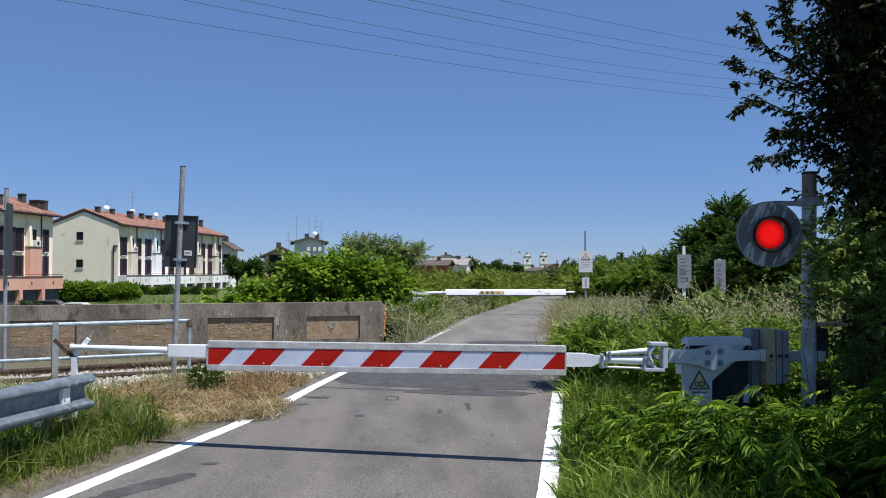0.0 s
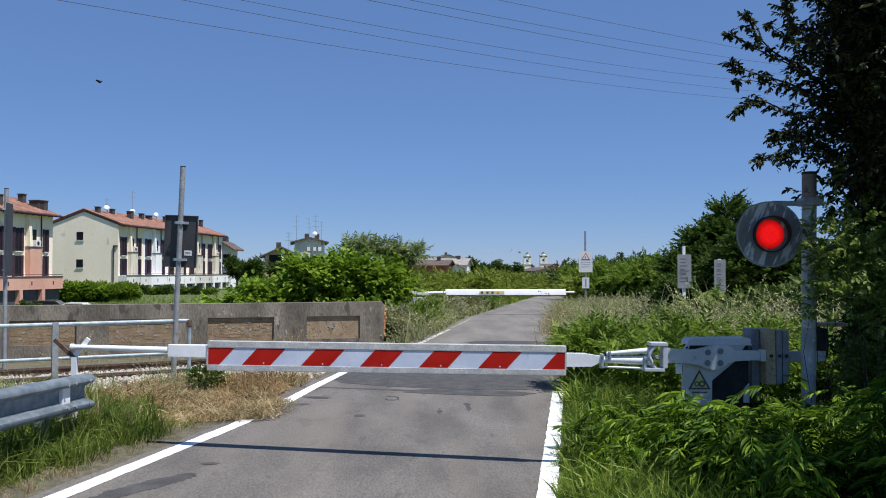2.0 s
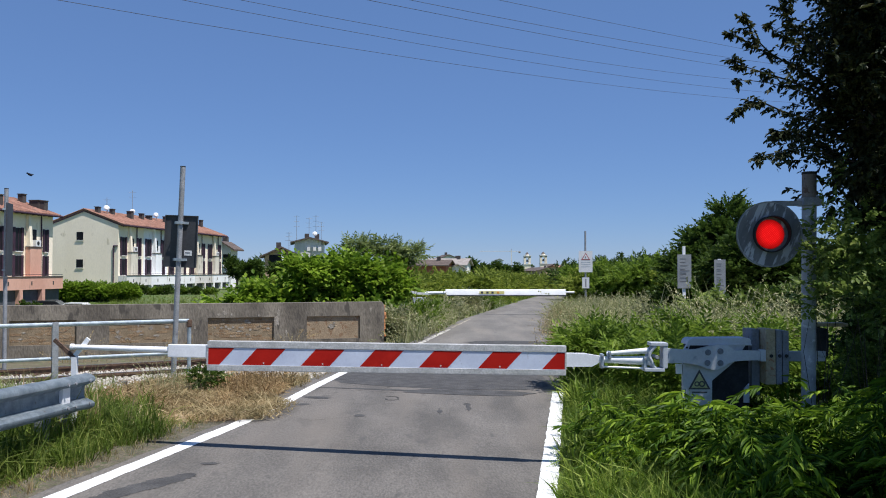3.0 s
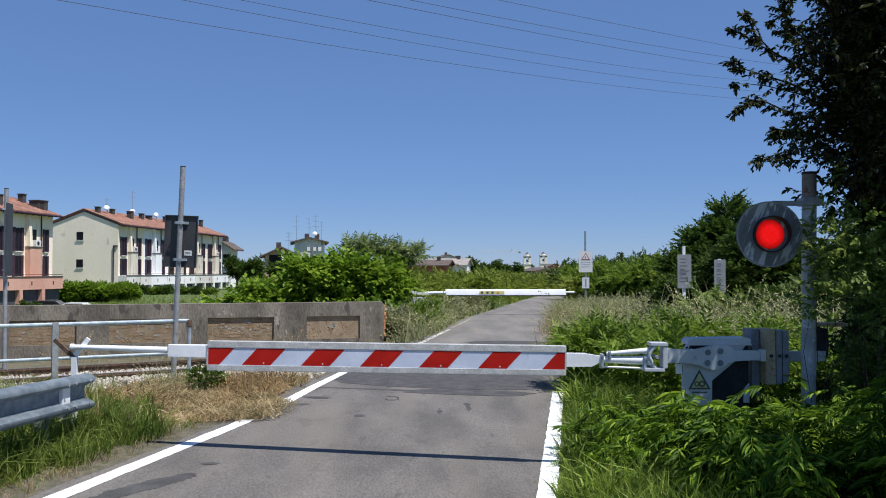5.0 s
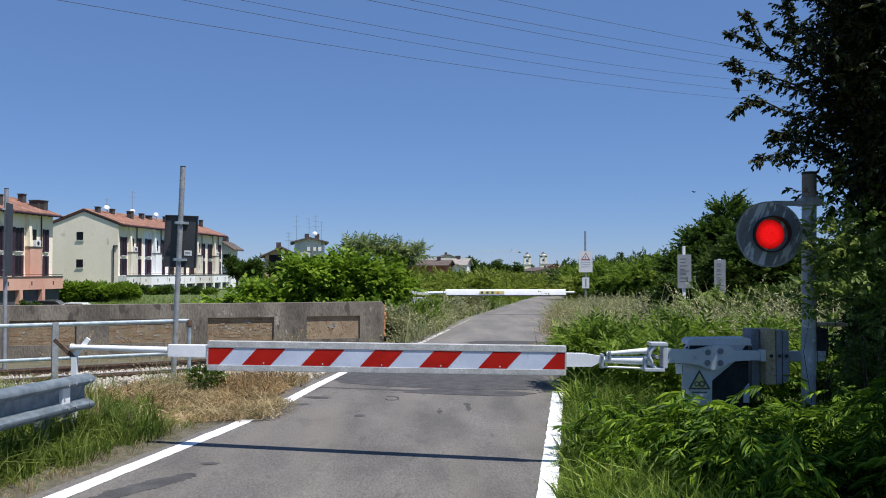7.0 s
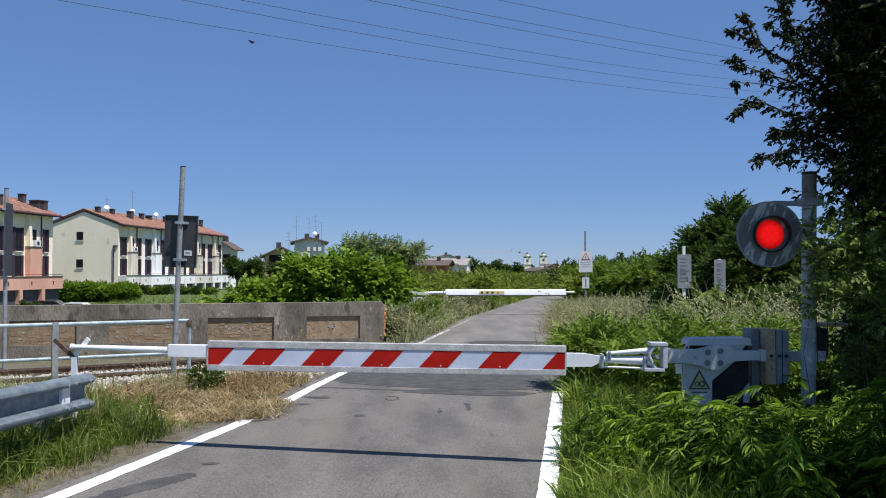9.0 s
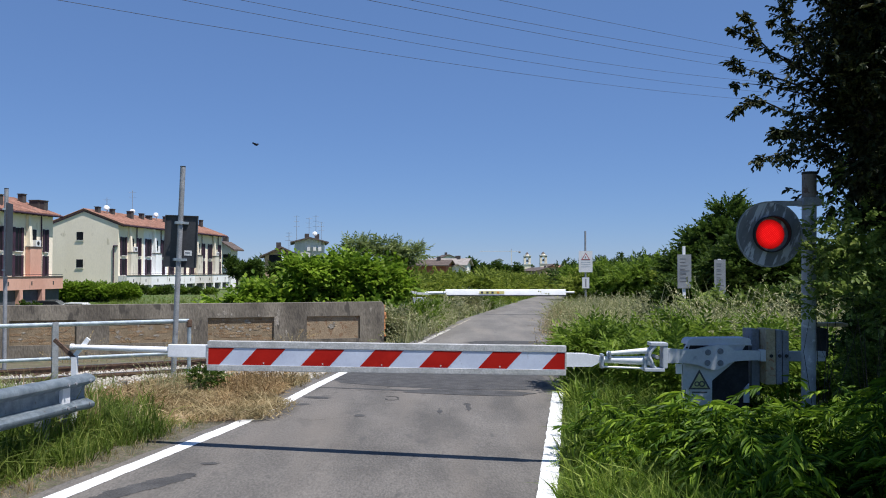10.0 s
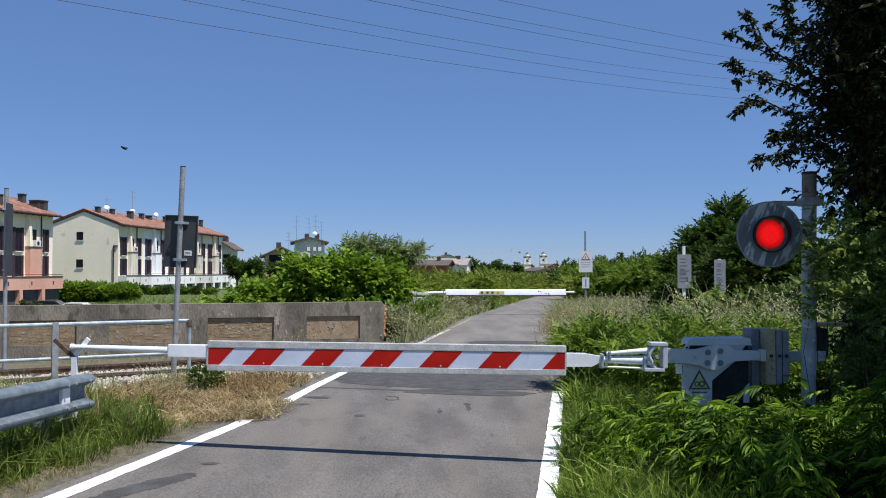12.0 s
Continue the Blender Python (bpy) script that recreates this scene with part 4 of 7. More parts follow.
bmesh.ops.translate(ln, vec=(D[0], D[1] - 0.004, D[2]), verts=ln.verts[:])
part("red_lens", ln, LENS, signal, "glowing red ribbed lens", True)

# ---- the barrier across the line ----
far_bar = thing("crossing_barrier", pose(-1.05, 33.9, 0.9, 0, 0.0, 0), "lowered white crossing arm with a yellow notice, beyond the track", "barrier")
PALE_YELLOW = surface("faded_yellow", (0.72, 0.66, 0.22), (0.8, 0.74, 0.3), 8, 0.5, 0)
fb = B()
side_ = ((-0.078, -0.11), (-0.076, -0.085), (-0.06, -0.03), (-0.042, 0.03), (-0.02, 0.09), (0.0, 0.12), (0.04, 0.12), (0.04, -0.11))
e0, e1 = [fb.verts.new((1.15, y, z)) for y, z in side_], [fb.verts.new((5.95, y, z)) for y, z in side_]
fb.faces.new(e0), fb.faces.new(e1[::-1])
for k in range(8):
    fb.faces.new((e0[k], e1[k], e1[(k + 1) % 8], e0[(k + 1) % 8]))
bmesh.ops.recalc_face_normals(fb, faces=fb.faces[:])
pn = part("board", fb, WHITE_METAL, far_bar, "white board of the arm")
part("lower_edge", box(B(), 1.15, 5.95, -0.036, 0.05, -0.155, -0.111), SIGN_BACK, far_bar, "dark lower edge profile")
part("tip", tube(B(), (5.95, 0, 0.0), (6.3, 0, 0.0), 0.04, n=12), WHITE_METAL, far_bar)
part("neck", tube(B(), (0.3, 0, -0.03), (1.15, 0, -0.02), 0.06, n=12), WHITE_METAL, far_bar)
part("yellow_notice", box(B(), 2.5, 3.5, -0.084, -0.079, -0.06, 0.05), PALE_YELLOW, pn, "yellow notice with dark print")
for x in (2.56, 2.78, 2.98, 3.2):
    part("notice_print", box(B(), x, x + 0.09, -0.088, -0.0845, -0.045, 0.035), INK if x != 3.2 else ORANGE, pn)
far_machine = thing("far_barrier_machine", pose(-1.0, 33.6, -0.1), "pale grey barrier machine behind weeds", "barrier machine")
part("cabinet", box(B(), -0.2, 0.3, 0.0, 0.35, 0, 0.8, 0.02), GREY_PAINT, far_machine)
part("lever", prism(B(), ((-0.6, 1.06), (0.0, 0.93), (0.5, 0.92), (0.4, 0.98), (0.0, 1.02), (-0.55, 1.14)), -0.3, -0.22), WHITE_METAL, far_machine, "white lever")
part("counterweight", box(B(), -0.75, -0.6, -0.3, -0.1, 0.95, 1.25, 0.02), WHITE_METAL, far_machine)


# ---- signs and boards by the lane ----
wsign = thing("warning_sign", pose(6.05, 36.0, 0.0), "white warning sign with a red triangle on a tall pole", "road sign")
part("pole", tube(B(), (0, 0, -0.1), (0, 0, 3.45), 0.04), GALV_OLD, wsign)
wp = part("sign_plate", box(B(), -0.29, 0.29, -0.06, -0.05, 1.7, 2.6, 0.0), SIGN_WHITE, wsign, "white rectangular plate")
t = B()
prism(t, ((-0.19, 2.22), (0.19, 2.22), (0.0, 2.53)), -0.066, -0.0605)
tr_ = part("red_triangle", t, INK_RED, wp, "red bordered triangle")
t = B()
prism(t, ((-0.135, 2.25), (0.135, 2.25), (0.0, 2.475)), -0.0695, -0.0665)
part("triangle_field", t, SIGN_WHITE, tr_)
part("triangle_symbol", box(B(), -0.014, 0.014, -0.073, -0.07, 2.29, 2.38), INK, tr_)
for z in (2.12, 2.03, 1.94):
    part("sign_print", box(B(), -0.2, 0.2, -0.063, -0.0605, z - 0.018, z + 0.002), GALV, wp)
part("lower_plate", box(B(), -0.15, 0.15, -0.06, -0.05, 1.02, 1.48), SIGN_WHITE, wsign, "small white plate")
part("plate_mark", box(B(), -0.03, 0.03, -0.063, -0.0605, 1.08, 1.42), GALV_OLD, wsign)


def timetable_board(m, w, z0, z1, top, seed):
    b = thing("railway_board", m, "tall enamel board with lines of small print, its grey darkened for shade", "sign board", "boards beside the track")
    part("post", box(B(), -0.035, 0.035, -0.03, 0.03, -0.1, top), WHITE_METAL, b, "white post")
    # the boards' shade is put into this deeper grey
    p = part("board", box(B(), -w / 2, w / 2, -0.055, -0.035, z0, z1, 0.004), BOARD_GREY, b, "board in shade-darkened grey")
    r = random.Random(seed)
    z = z1 - 0.12
    while z > z0 + 0.1:
        a = -w / 2 + 0.06
        ln_ = r.uniform(0.35, 0.8) * w
        part("print_bar", box(B(), a, min(a + ln_, w / 2 - 0.05), -0.0585, -0.0555, z, z + 0.016), BOARD_PRINT, p)
        z -= r.choice((0.04, 0.055, 0.09))
    return b


timetable_board(pose(6.28, 22.1, 0.0), 0.36, 1.3, 2.18, 2.4, 3)
timetable_board(pose(7.3, 22.4, 0.0), 0.3, 1.1, 2.05, 2.07, 8)

# ---- overhead wires, far span to far span ----
def overhead_wire(p, q, sag, r=0.014):
    c = bpy.data.curves.new("overhead_wire", "CURVE")
    c.dimensions, c.bevel_depth, c.bevel_resolution = "3D", r, 1
    s = c.splines.new("POLY")
    s.points.add(24)
    for i in range(25):
        t = i / 24
        s.points[i].co = (p[0] + (q[0] - p[0]) * t, p[1] + (q[1] - p[1]) * t, p[2] + (q[2] - p[2]) * t - sag * 4 * t * (1 - t), 1)
    c.materials.append(CABLE)
    return tagged(new("overhead_wire", c), "thin dark overhead power wire against the sky", "power line", "overhead wires")


for a, b, s in (((-64.7, -2.5, 14.04), (86.3, 143.4, 30.37), 4.53), ((-64.7, -2.5, 16.13), (86.3, 143.4, 31.83), 5.32), ((-64.7, -2.5, 16.62), (86.3, 143.4, 33.83), 5.73),
                ((-60.6, -6.8, 14.07), (90.5, 139.0, 31.28), 3.64), ((-60.6, -6.8, 14.42), (90.5, 139.0, 33.52), 4.25), ((-60.6, -6.8, 12.96), (90.5, 139.0, 31.36), 1.27)):
    overhead_wire(a, b, s)


# ---- row houses across the field ----
def row_house(name, m, length, depth, eave, ridge, units, base_mat, label, gable_mat, seed, stack=0.65, bay_mat=None):
    """A row of narrow houses: x = 0 is the front, which runs along y; roof ridge along y; terraces over garages in front."""
    r = random.Random(seed)
    h = thing(name, m, label, "house", "row houses")
    g0 = -1.3
    # gable-ended shell, unit by unit so that each house has its own colour
    for i, (ya, yb, mat) in enumerate(units):
        w = B()
        a = [w.verts.new(p) for p in ((0, ya, g0), (0, ya, eave), (-depth / 2, ya, ridge), (-depth, ya, eave), (-depth, ya, g0))]
        b = [w.verts.new(p) for p in ((0, yb, g0), (0, yb, eave), (-depth / 2, yb, ridge), (-depth, yb, eave), (-depth, yb, g0))]
        w.faces.new(a), w.faces.new(b[::-1])
        for k in range(5):
            w.faces.new((a[k], b[k], b[(k + 1) % 5], a[(k + 1) % 5]))
        bmesh.ops.recalc_face_normals(w, faces=w.faces[:])
        wall = part("wall", w, mat if i else gable_mat, h)
        u = yb - ya
        # front of the unit
        if i == 0:
            part("front_skin", box(B(), 0.0, 0.03, ya + 0.02, yb, g0, eave - 0.02), mat, wall)
        cols = ((0.12, 0.95, 0.34), (0.79, 0.4, 0.28)) if u > 5 else ((0.14, 0.7, 0.2),)
        for c, ww, sw_ in cols:
            y = ya + c * u
            for z0, z1 in ((4.55, 6.65), (2.25, 4.1)):
                win = part("window", box(B(), 0.031, 0.07, y, y + ww, z0, z1), DARK_GLASS, h, "dark window opening")
                part("frame", box(B(), 0.03, 0.10, y + ww * 0.48, y + ww * 0.52, z0, z1), SHUTTER, win)
                for sy in (y - sw_, y + ww):
                    part("shutter", box(B(), 0.035, 0.11, sy, sy + sw_, z0 - 0.05, z1 + 0.05), SHUTTER, win, "dark wooden shutter")
                part("sill", box(B(), 0.031, 0.2, y - 0.05, y + ww + 0.05, z0 - 0.12, z0 - 0.03), BUFF, win)
        # a projecting bay with a dark coping, the loggia pillar on it, a small window and the downpipe
        yp = ya + 0.36 * u
        bay = part("bay", box(B(), 0.031, 0.5, yp, yp + 0.26 * u, 2.16, 4.9), bay_mat or (mat if i == 1 else STAINED), h, "projecting rendered bay with rain stains")
        part("bay_coping", box(B(), 0.031, 0.56, yp - 0.05, yp + 0.26 * u + 0.05, 4.901, 4.98), CHIMNEY, bay)
        part("loggia_pillar", prism(B(), ((0.03, 4.981), (0.5, 4.981), (0.3, eave - 0.25), (0.03, eave - 0.25)), yp, yp + 0.4), mat, h)
        part("small_window", box(B(), 0.031, 0.06, yp + 0.16 * u, yp + 0.24 * u, 5.3, 6.6), DARK_GLASS, h, "small dark window")
        part("downpipe", tube(B(), (0.12, ya + 0.7 * u, 2.2), (0.12, ya + 0.7 * u, eave - 0.1), 0.06, n=8), SHUTTER, h, "brown downpipe")
        if i % 2 == 0:
            ac = part("air_conditioner", box(B(), 0.031, 0.42, yp + 0.15 * u, yp + 0.15 * u + 0.8, 5.0, 5.6, 0.02), PLASTIC_WHITE, h, "white air conditioner unit")
            part("fan_grille", tube(B(), (0.421, yp + 0.15 * u + 0.35, 5.3), (0.43, yp + 0.15 * u + 0.35, 5.3), 0.2, n=14), DARK_METAL, ac)
        for q_ in range(1, 8):
            part("rafter_end", box(B(), 0.031, 0.6, ya + q_ * u / 8 - 0.05, ya + q_ * u / 8 + 0.05, eave - 0.26, eave - 0.12), SHUTTER, h)
        # terrace over the garages
        t = part("terrace", box(B(), 0.035, 1.1, ya, yb, 1.0, 2.15), base_mat[i % len(base_mat)], h, "solid terrace parapet")
        part("terrace_coping", box(B(), 0.95, 1.16, ya, yb, 2.151, 2.22), CHIMNEY, t)
        part("terrace_rail", tube(B(), (1.05, ya, 2.36), (1.05, yb, 2.36), 0.025, n=6), DARK_METAL, t)
        for f in (0.0, 0.5):
            part("pier", box(B(), 0.035, 1.1, ya + f * u, ya + f * u + 0.5, g0, 0.998), base_mat[i % len(base_mat)], t)
            part("garage_door", box(B(), 0.6, 0.68, ya + f * u + 0.5, ya + f * u + 0.5 * u, g0, 0.998), GARAGE, t, "grey garage door")
            part("wall_vent", box(B(), 1.101, 1.12, ya + f * u + 0.25 * u, ya + f * u + 0.25 * u + 0.18, 1.4, 1.75), CHIMNEY, t)
    # gable windows
    for z in (6.3, 3.1):
        win = part("window", box(B(), -depth * 0.56 - 0.4, -depth * 0.56 + 0.4, -0.03, 0.05, z, z + 0.95), DARK_GLASS, h, "small dark gable window")
        part("sill", box(B(), -depth * 0.56 - 0.5, -depth * 0.56 + 0.5, -0.1, -0.031, z - 0.07, z), BUFF, win)
    gp = tube(B(), (-0.5, -0.09, 0.2), (-0.5, -0.09, 5.6), 0.07, n=8)
    tube(gp, (-0.55, -0.09, 5.6), (0.0, -0.09, 5.62), 0.08, n=8)
    part("gable_pipe", gp, SHUTTER, h, "brown downpipe on the gable")
    if stack > 0.3:
        part("awning", prism(B(), ((0.1, 3.7), (0.5, 3.8), (1.5, 2.5), (1.1, 2.4)), length - 0.12, length - 0.04), PLASTIC_WHITE, h, "white canvas screen")
    # roof of overhanging tile slabs with rows of tiles
    for s in (1, -1):
        rb = B()
        x_e = 0.75 if s > 0 else -depth - 0.75
        zr = ridge + 0.18
        ze = eave + 0.18 - (ridge - eave) / (depth / 2) * 0.75
        p = [(-depth / 2, -0.1, zr), (x_e, -0.1, ze), (x_e, length + 0.5, ze), (-depth / 2, length + 0.5, zr)]
        lo = [rb.verts.new((x, y, z - 0.17)) for x, y, z in p]
        hi = [rb.verts.new(q) for q in p]
        rb.faces.new(lo[::-1]), rb.faces.new(hi)
        for k in range(4):
            rb.faces.new((lo[k], lo[(k + 1) % 4], hi[(k + 1) % 4], hi[k]))
        bmesh.ops.recalc_face_normals(rb, faces=rb.faces[:])
        roof = part("roof", rb, TERRACOTTA, h, "weathered terracotta tile roof")
        tb = B()
        n_ = int(length / 0.45)
        for k in range(n_):
            y = -0.05 + (length + 0.5) * k / n_
            tube(tb, (-depth / 2, y, zr + 0.0), (x_e, y, ze + 0.0), 0.11, n=5)
        tagged(part("roof_tiling", tb, TERRACOTTA, roof), kind="stuff")
        part("gutter", tube(B(), (x_e, -0.1, ze - 0.1), (x_e, length + 0.5, ze - 0.1), 0.09, n=8), SHUTTER, h, "brown gutter")
        part("verge_board", prism(B(), ((-depth / 2, zr - 0.17), (x_e, ze - 0.17), (x_e, ze - 0.3), (-depth / 2, zr - 0.3)), -0.1, -0.03), SHUTTER, h)
    # chimneys, dishes and aerials
    for i, (ya, yb, mat) in enumerate(units):
        for c in (0.15, 0.72):
            y = ya + c * (yb - ya)
            x = -depth / 2 + r.uniform(0.8, 2.2)
            w, top = r.uniform(0.2, 0.36), ridge + stack * r.uniform(0.5, 1.2)
            if stack > 0.3:
                ch = part("chimney", box(B(), x - w, x + w, y - 0.3, y + 0.3, eave + 0.8, top - 0.08), CHIMNEY, h, "dark rendered chimney")
                part("chimney_cap", box(B(), x - w - 0.06, x + w + 0.06, y - 0.36, y + 0.36, top - 0.08, top), CHIMNEY, ch)
        if stack < 0.3:
            for x, y, w, top in ((-2.6, yb - 1.0, 0.26, ridge + 0.5), (-1.3, yb - 0.8, 0.5, ridge - 0.1), (-0.55, yb - 0.7, 0.26, ridge - 0.15)):
                ch = part("chimney", box(B(), x - w, x + w, y - 0.3, y + 0.3, eave - 0.2, top - 0.08), CHIMNEY, h, "dark rendered chimney")
                part("chimney_cap", box(B(), x - w - 0.06, x + w + 0.06, y - 0.36, y + 0.36, top - 0.08, top), CHIMNEY, ch)
        if stack < 0.3:
            continue
        y = ya + 0.45 * (yb - ya)
        d = B()
        bmesh.ops.create_cone(d, cap_ends=True, segments=16, radius1=0.34, radius2=0.22, depth=0.1)
        bmesh.ops.transform(d, matrix=Matrix.Translation((-depth / 2 + 1.2, y, ridge + 0.55)) @ Matrix.Rotation(radians(r.choice((75, 60))), 4, "X") @ Matrix.Rotation(radians(25), 4, "Y"), verts=d.verts[:])
        part("satellite_dish", d, PLASTIC_WHITE, h, "white satellite dish")
        part("dish_mast", tube(B(), (-depth / 2 + 1.25, y + 0.1, ridge - 0.4), (-depth / 2 + 1.25, y + 0.1, ridge + 0.55), 0.035, n=6), GALV_OLD, h)
        if i in (0, 1):
            ae = B()
            x = -depth / 2 + 0.4
            top = (1.9, 3.4)[i]
            tube(ae, (x, y + 1.6, ridge - 0.2), (x, y + 1.6, ridge + top), 0.03, n=6)
            for z in (top - 0.9, top - 0.3):
                tube(ae, (x - 0.5, y + 1.6, ridge + z), (x + 0.5, y + 1.6, ridge + z), 0.015, n=5)
            part("aerial", ae, GALV_OLD, h, "thin television aerial")
    return h


CREAM_U = ((0, 6.4, CREAM), (6.4, 13.2, WHITE_WALL), (13.2, 20.0, CREAM), (20.0, 26.8, CREAM), (26.8, 33.0, CREAM))
row_house("row_house", pose(-37.6, 98, -0.95, 0, 0, -6), 33.0, 8.3, 8.2, 9.75, CREAM_U, (BUFF, WHITE_WALL, WHITE_WALL, BUFF, WHITE_WALL), "cream and white row house with red tile roof and dark shutters", CREAM, 4)
PINK_U = ((0, 7.0, PINK), (7.0, 14.0, CREAM), (14.0, 21.0, CREAM))
row_house("row_house", pose(-40.4, 62.0, -0.95, 0, 0, -6), 21.0, 8.3, 8.2, 9.7, PINK_U, (PINK,), "pink and cream row house with terraces over garages", PINK, 9, 0.28, PINK)


def plain_house(m, w, d, eave, ridge, wall_mat, roof_mat, label, storeys=1, chimneys=1):
    """A gabled house whose gable looks down the lane."""
    h = thing("house", m, label, "house", "houses in the distance")
    b = prism(B(), ((-w / 2, 0), (w / 2, 0), (w / 2, eave), (0, ridge), (-w / 2, eave)), 0, d)
    part("wall", b, wall_mat, h)
    for s in (1, -1):
        rb = B()
        k = (ridge - eave) / (w / 2)
        prism(rb, ((0, ridge + 0.02), (s * (w / 2 + 0.8), eave - 0.8 * k + 0.02), (s * (w / 2 + 0.8), eave - 0.8 * k + 0.27), (0, ridge + 0.27)), -0.8, d + 0.8)
        part("roof", rb, roof_mat, h)
    for i in range(storeys):
        for x in (-w * 0.25, w * 0.2):
            win = part("window", box(B(), x - 0.5, x + 0.5, -0.03, 0.05, 1.0 + i * 2.9, 2.3 + i * 2.9), DARK_GLASS, h)
            part("sill", box(B(), x - 0.6, x + 0.6, -0.12, -0.031, 0.9 + i * 2.9, 1.0 + i * 2.9), BUFF, win)
    for i in range(chimneys):
        part("chimney", box(B(), -0.9 + i * 2, -0.1 + i * 2, 2 + i, 2.8 + i, eave, ridge + 1.0), CHIMNEY, h)
    return h


def aerial(house, x, y, z0, height):
    a = part("television_aerial", tube(B(), (x, y, z0), (x, y, z0 + height), 0.045, n=6), GALV_OLD, house, "tall thin aerial mast")
    for z in (0.6, 0.78, 0.95):
        part("dipole", tube(B(), (x - 0.6, y, z0 + height * z), (x + 0.6, y, z0 + height * z), 0.025, n=5), GALV_OLD, a)
    return a


GREY_ROOF = surface("grey_brown_roof", (0.085, 0.065, 0.055), (0.13, 0.10, 0.085), 1.2, 0.9, 0.3, 10)
tan_house = plain_house(pose(-26.7, 140, -0.8, 0, 0, 10), 5.4, 10, 5.1, 6.35, TAN_WALL, GREY_ROOF, "low tan house with a shallow brown roof")
pale_house = plain_house(pose(-25.2, 160, -0.8, 0, 0, 10), 5.6, 14, 8.0, 8.7, BUFF, GREY_ROOF, "pale house with a grey brown roof and dish", 2, 2)
dd = B()
bmesh.ops.create_cone(dd, cap_ends=True, segments=16, radius1=0.45, radius2=0.26, depth=0.12)
bmesh.ops.transform(dd, matrix=Matrix.Translation((1.0, 1.2, 9.7)) @ Matrix.Rotation(radians(70), 4, "X"), verts=dd.verts[:])
part("satellite_dish", dd, PLASTIC_WHITE, pale_house, "white satellite dish")
part("dish_mast", tube(B(), (1.0, 1.3, 8.4), (1.0, 1.3, 9.7), 0.05, n=6), GALV_OLD, pale_house)
plain_house(pose(-34.8, 134, -0.8, 0, 0, -6), 2.6, 3, 6.2, 7.0, WHITE_WALL, GREY_ROOF, "white house end with a dark roof", 2)
for x, y, hh in ((-2.4, 4, 5.4), (0.0, 6, 5.2), (1.3, 5, 5.6), (2.4, 7, 4.4)):
    aerial(pale_house, x, y, 7.9, hh)
for x in (-0.2, 0.9, 1.9):
    part("balcony_panel", box(B(), x - 0.3, x + 0.3, -0.5, -0.4, 6.35, 7.1), BUFF, pale_house, "white balcony panel")
# no recess is built: a near-black plate stands in for the loggia's shade
part("loggia_shade_plate", box(B(), -2.0, 2.0, -0.06, -0.005, 3.9, 5.2), DARK_GLASS, tan_house, "flat dark plate as the loggia's shade under the gable")
part("gable_post", box(B(), 0.0, 0.45, -0.5, -0.1, 3.4, 6.1), WHITE_WALL, tan_house, "white post under the gable")
for x, y, hh in ((1.2, 4, 3.6),):
    aerial(tan_house, x, y, 5.6, hh)
PALE_ROOF = surface("pale_grey_roof", (0.25, 0.22, 0.2), (0.34, 0.31, 0.285), 0.8, 0.9, 0.3, 8)
plain_house(pose(1.5, 203, -0.8, 0, 0, 76), 7, 14, 3.9, 5.0, RED_WALL, GREY_ROOF, "long red brick farm building")
plain_house(pose(3.3, 206, -0.8, 0, 0, 14), 3.2, 6, 3.3, 4.1, WHITE_WALL, PALE_ROOF, "white house with a pale grey roof", 1, 0)
plain_house(pose(7.0, 240, -0.8, 0, 0, 78), 9, 11, 4.3, 5.9, BUFF, PALE_ROOF, "pale house with a grey roof behind the farm", 1, 2)
plain_house(pose(2.0, 300, -0.8, 0, 0, 12), 9, 10, 6.4, 8.2, WHITE_WALL, GREY_ROOF, "pale two-storey house behind trees", 2, 1)
plain_house(pose(40, 600, -1, 0, 0, 0), 4.5, 8, 10.4, 11.4, WHITE_WALL, PALE_ROOF, "narrow white apartment block far across the fields", 3, 0)
plain_house(pose(21.5, 330, -1, 0, 0, 70), 7, 8, 2.6, 3.8, TAN_WALL, TERRACOTTA, "small low brick house among trees", 1, 1)
plain_house(pose(52, 420, -0.8, 0, 0, 15), 12, 22, 2.6, 4.2, TAN_WALL, GREY_ROOF, "low tan farmhouse far along the lane", 1)
plain_house(pose(56, 430, -0.8, 0, 0, -30), 11, 20, 3.4, 5.2, surface("ochre_render", (0.6, 0.45, 0.2), (0.66, 0.5, 0.25), 0.3, 0.9, 0.1, 5), TERRACOTTA, "ochre house far along the lane", 1)


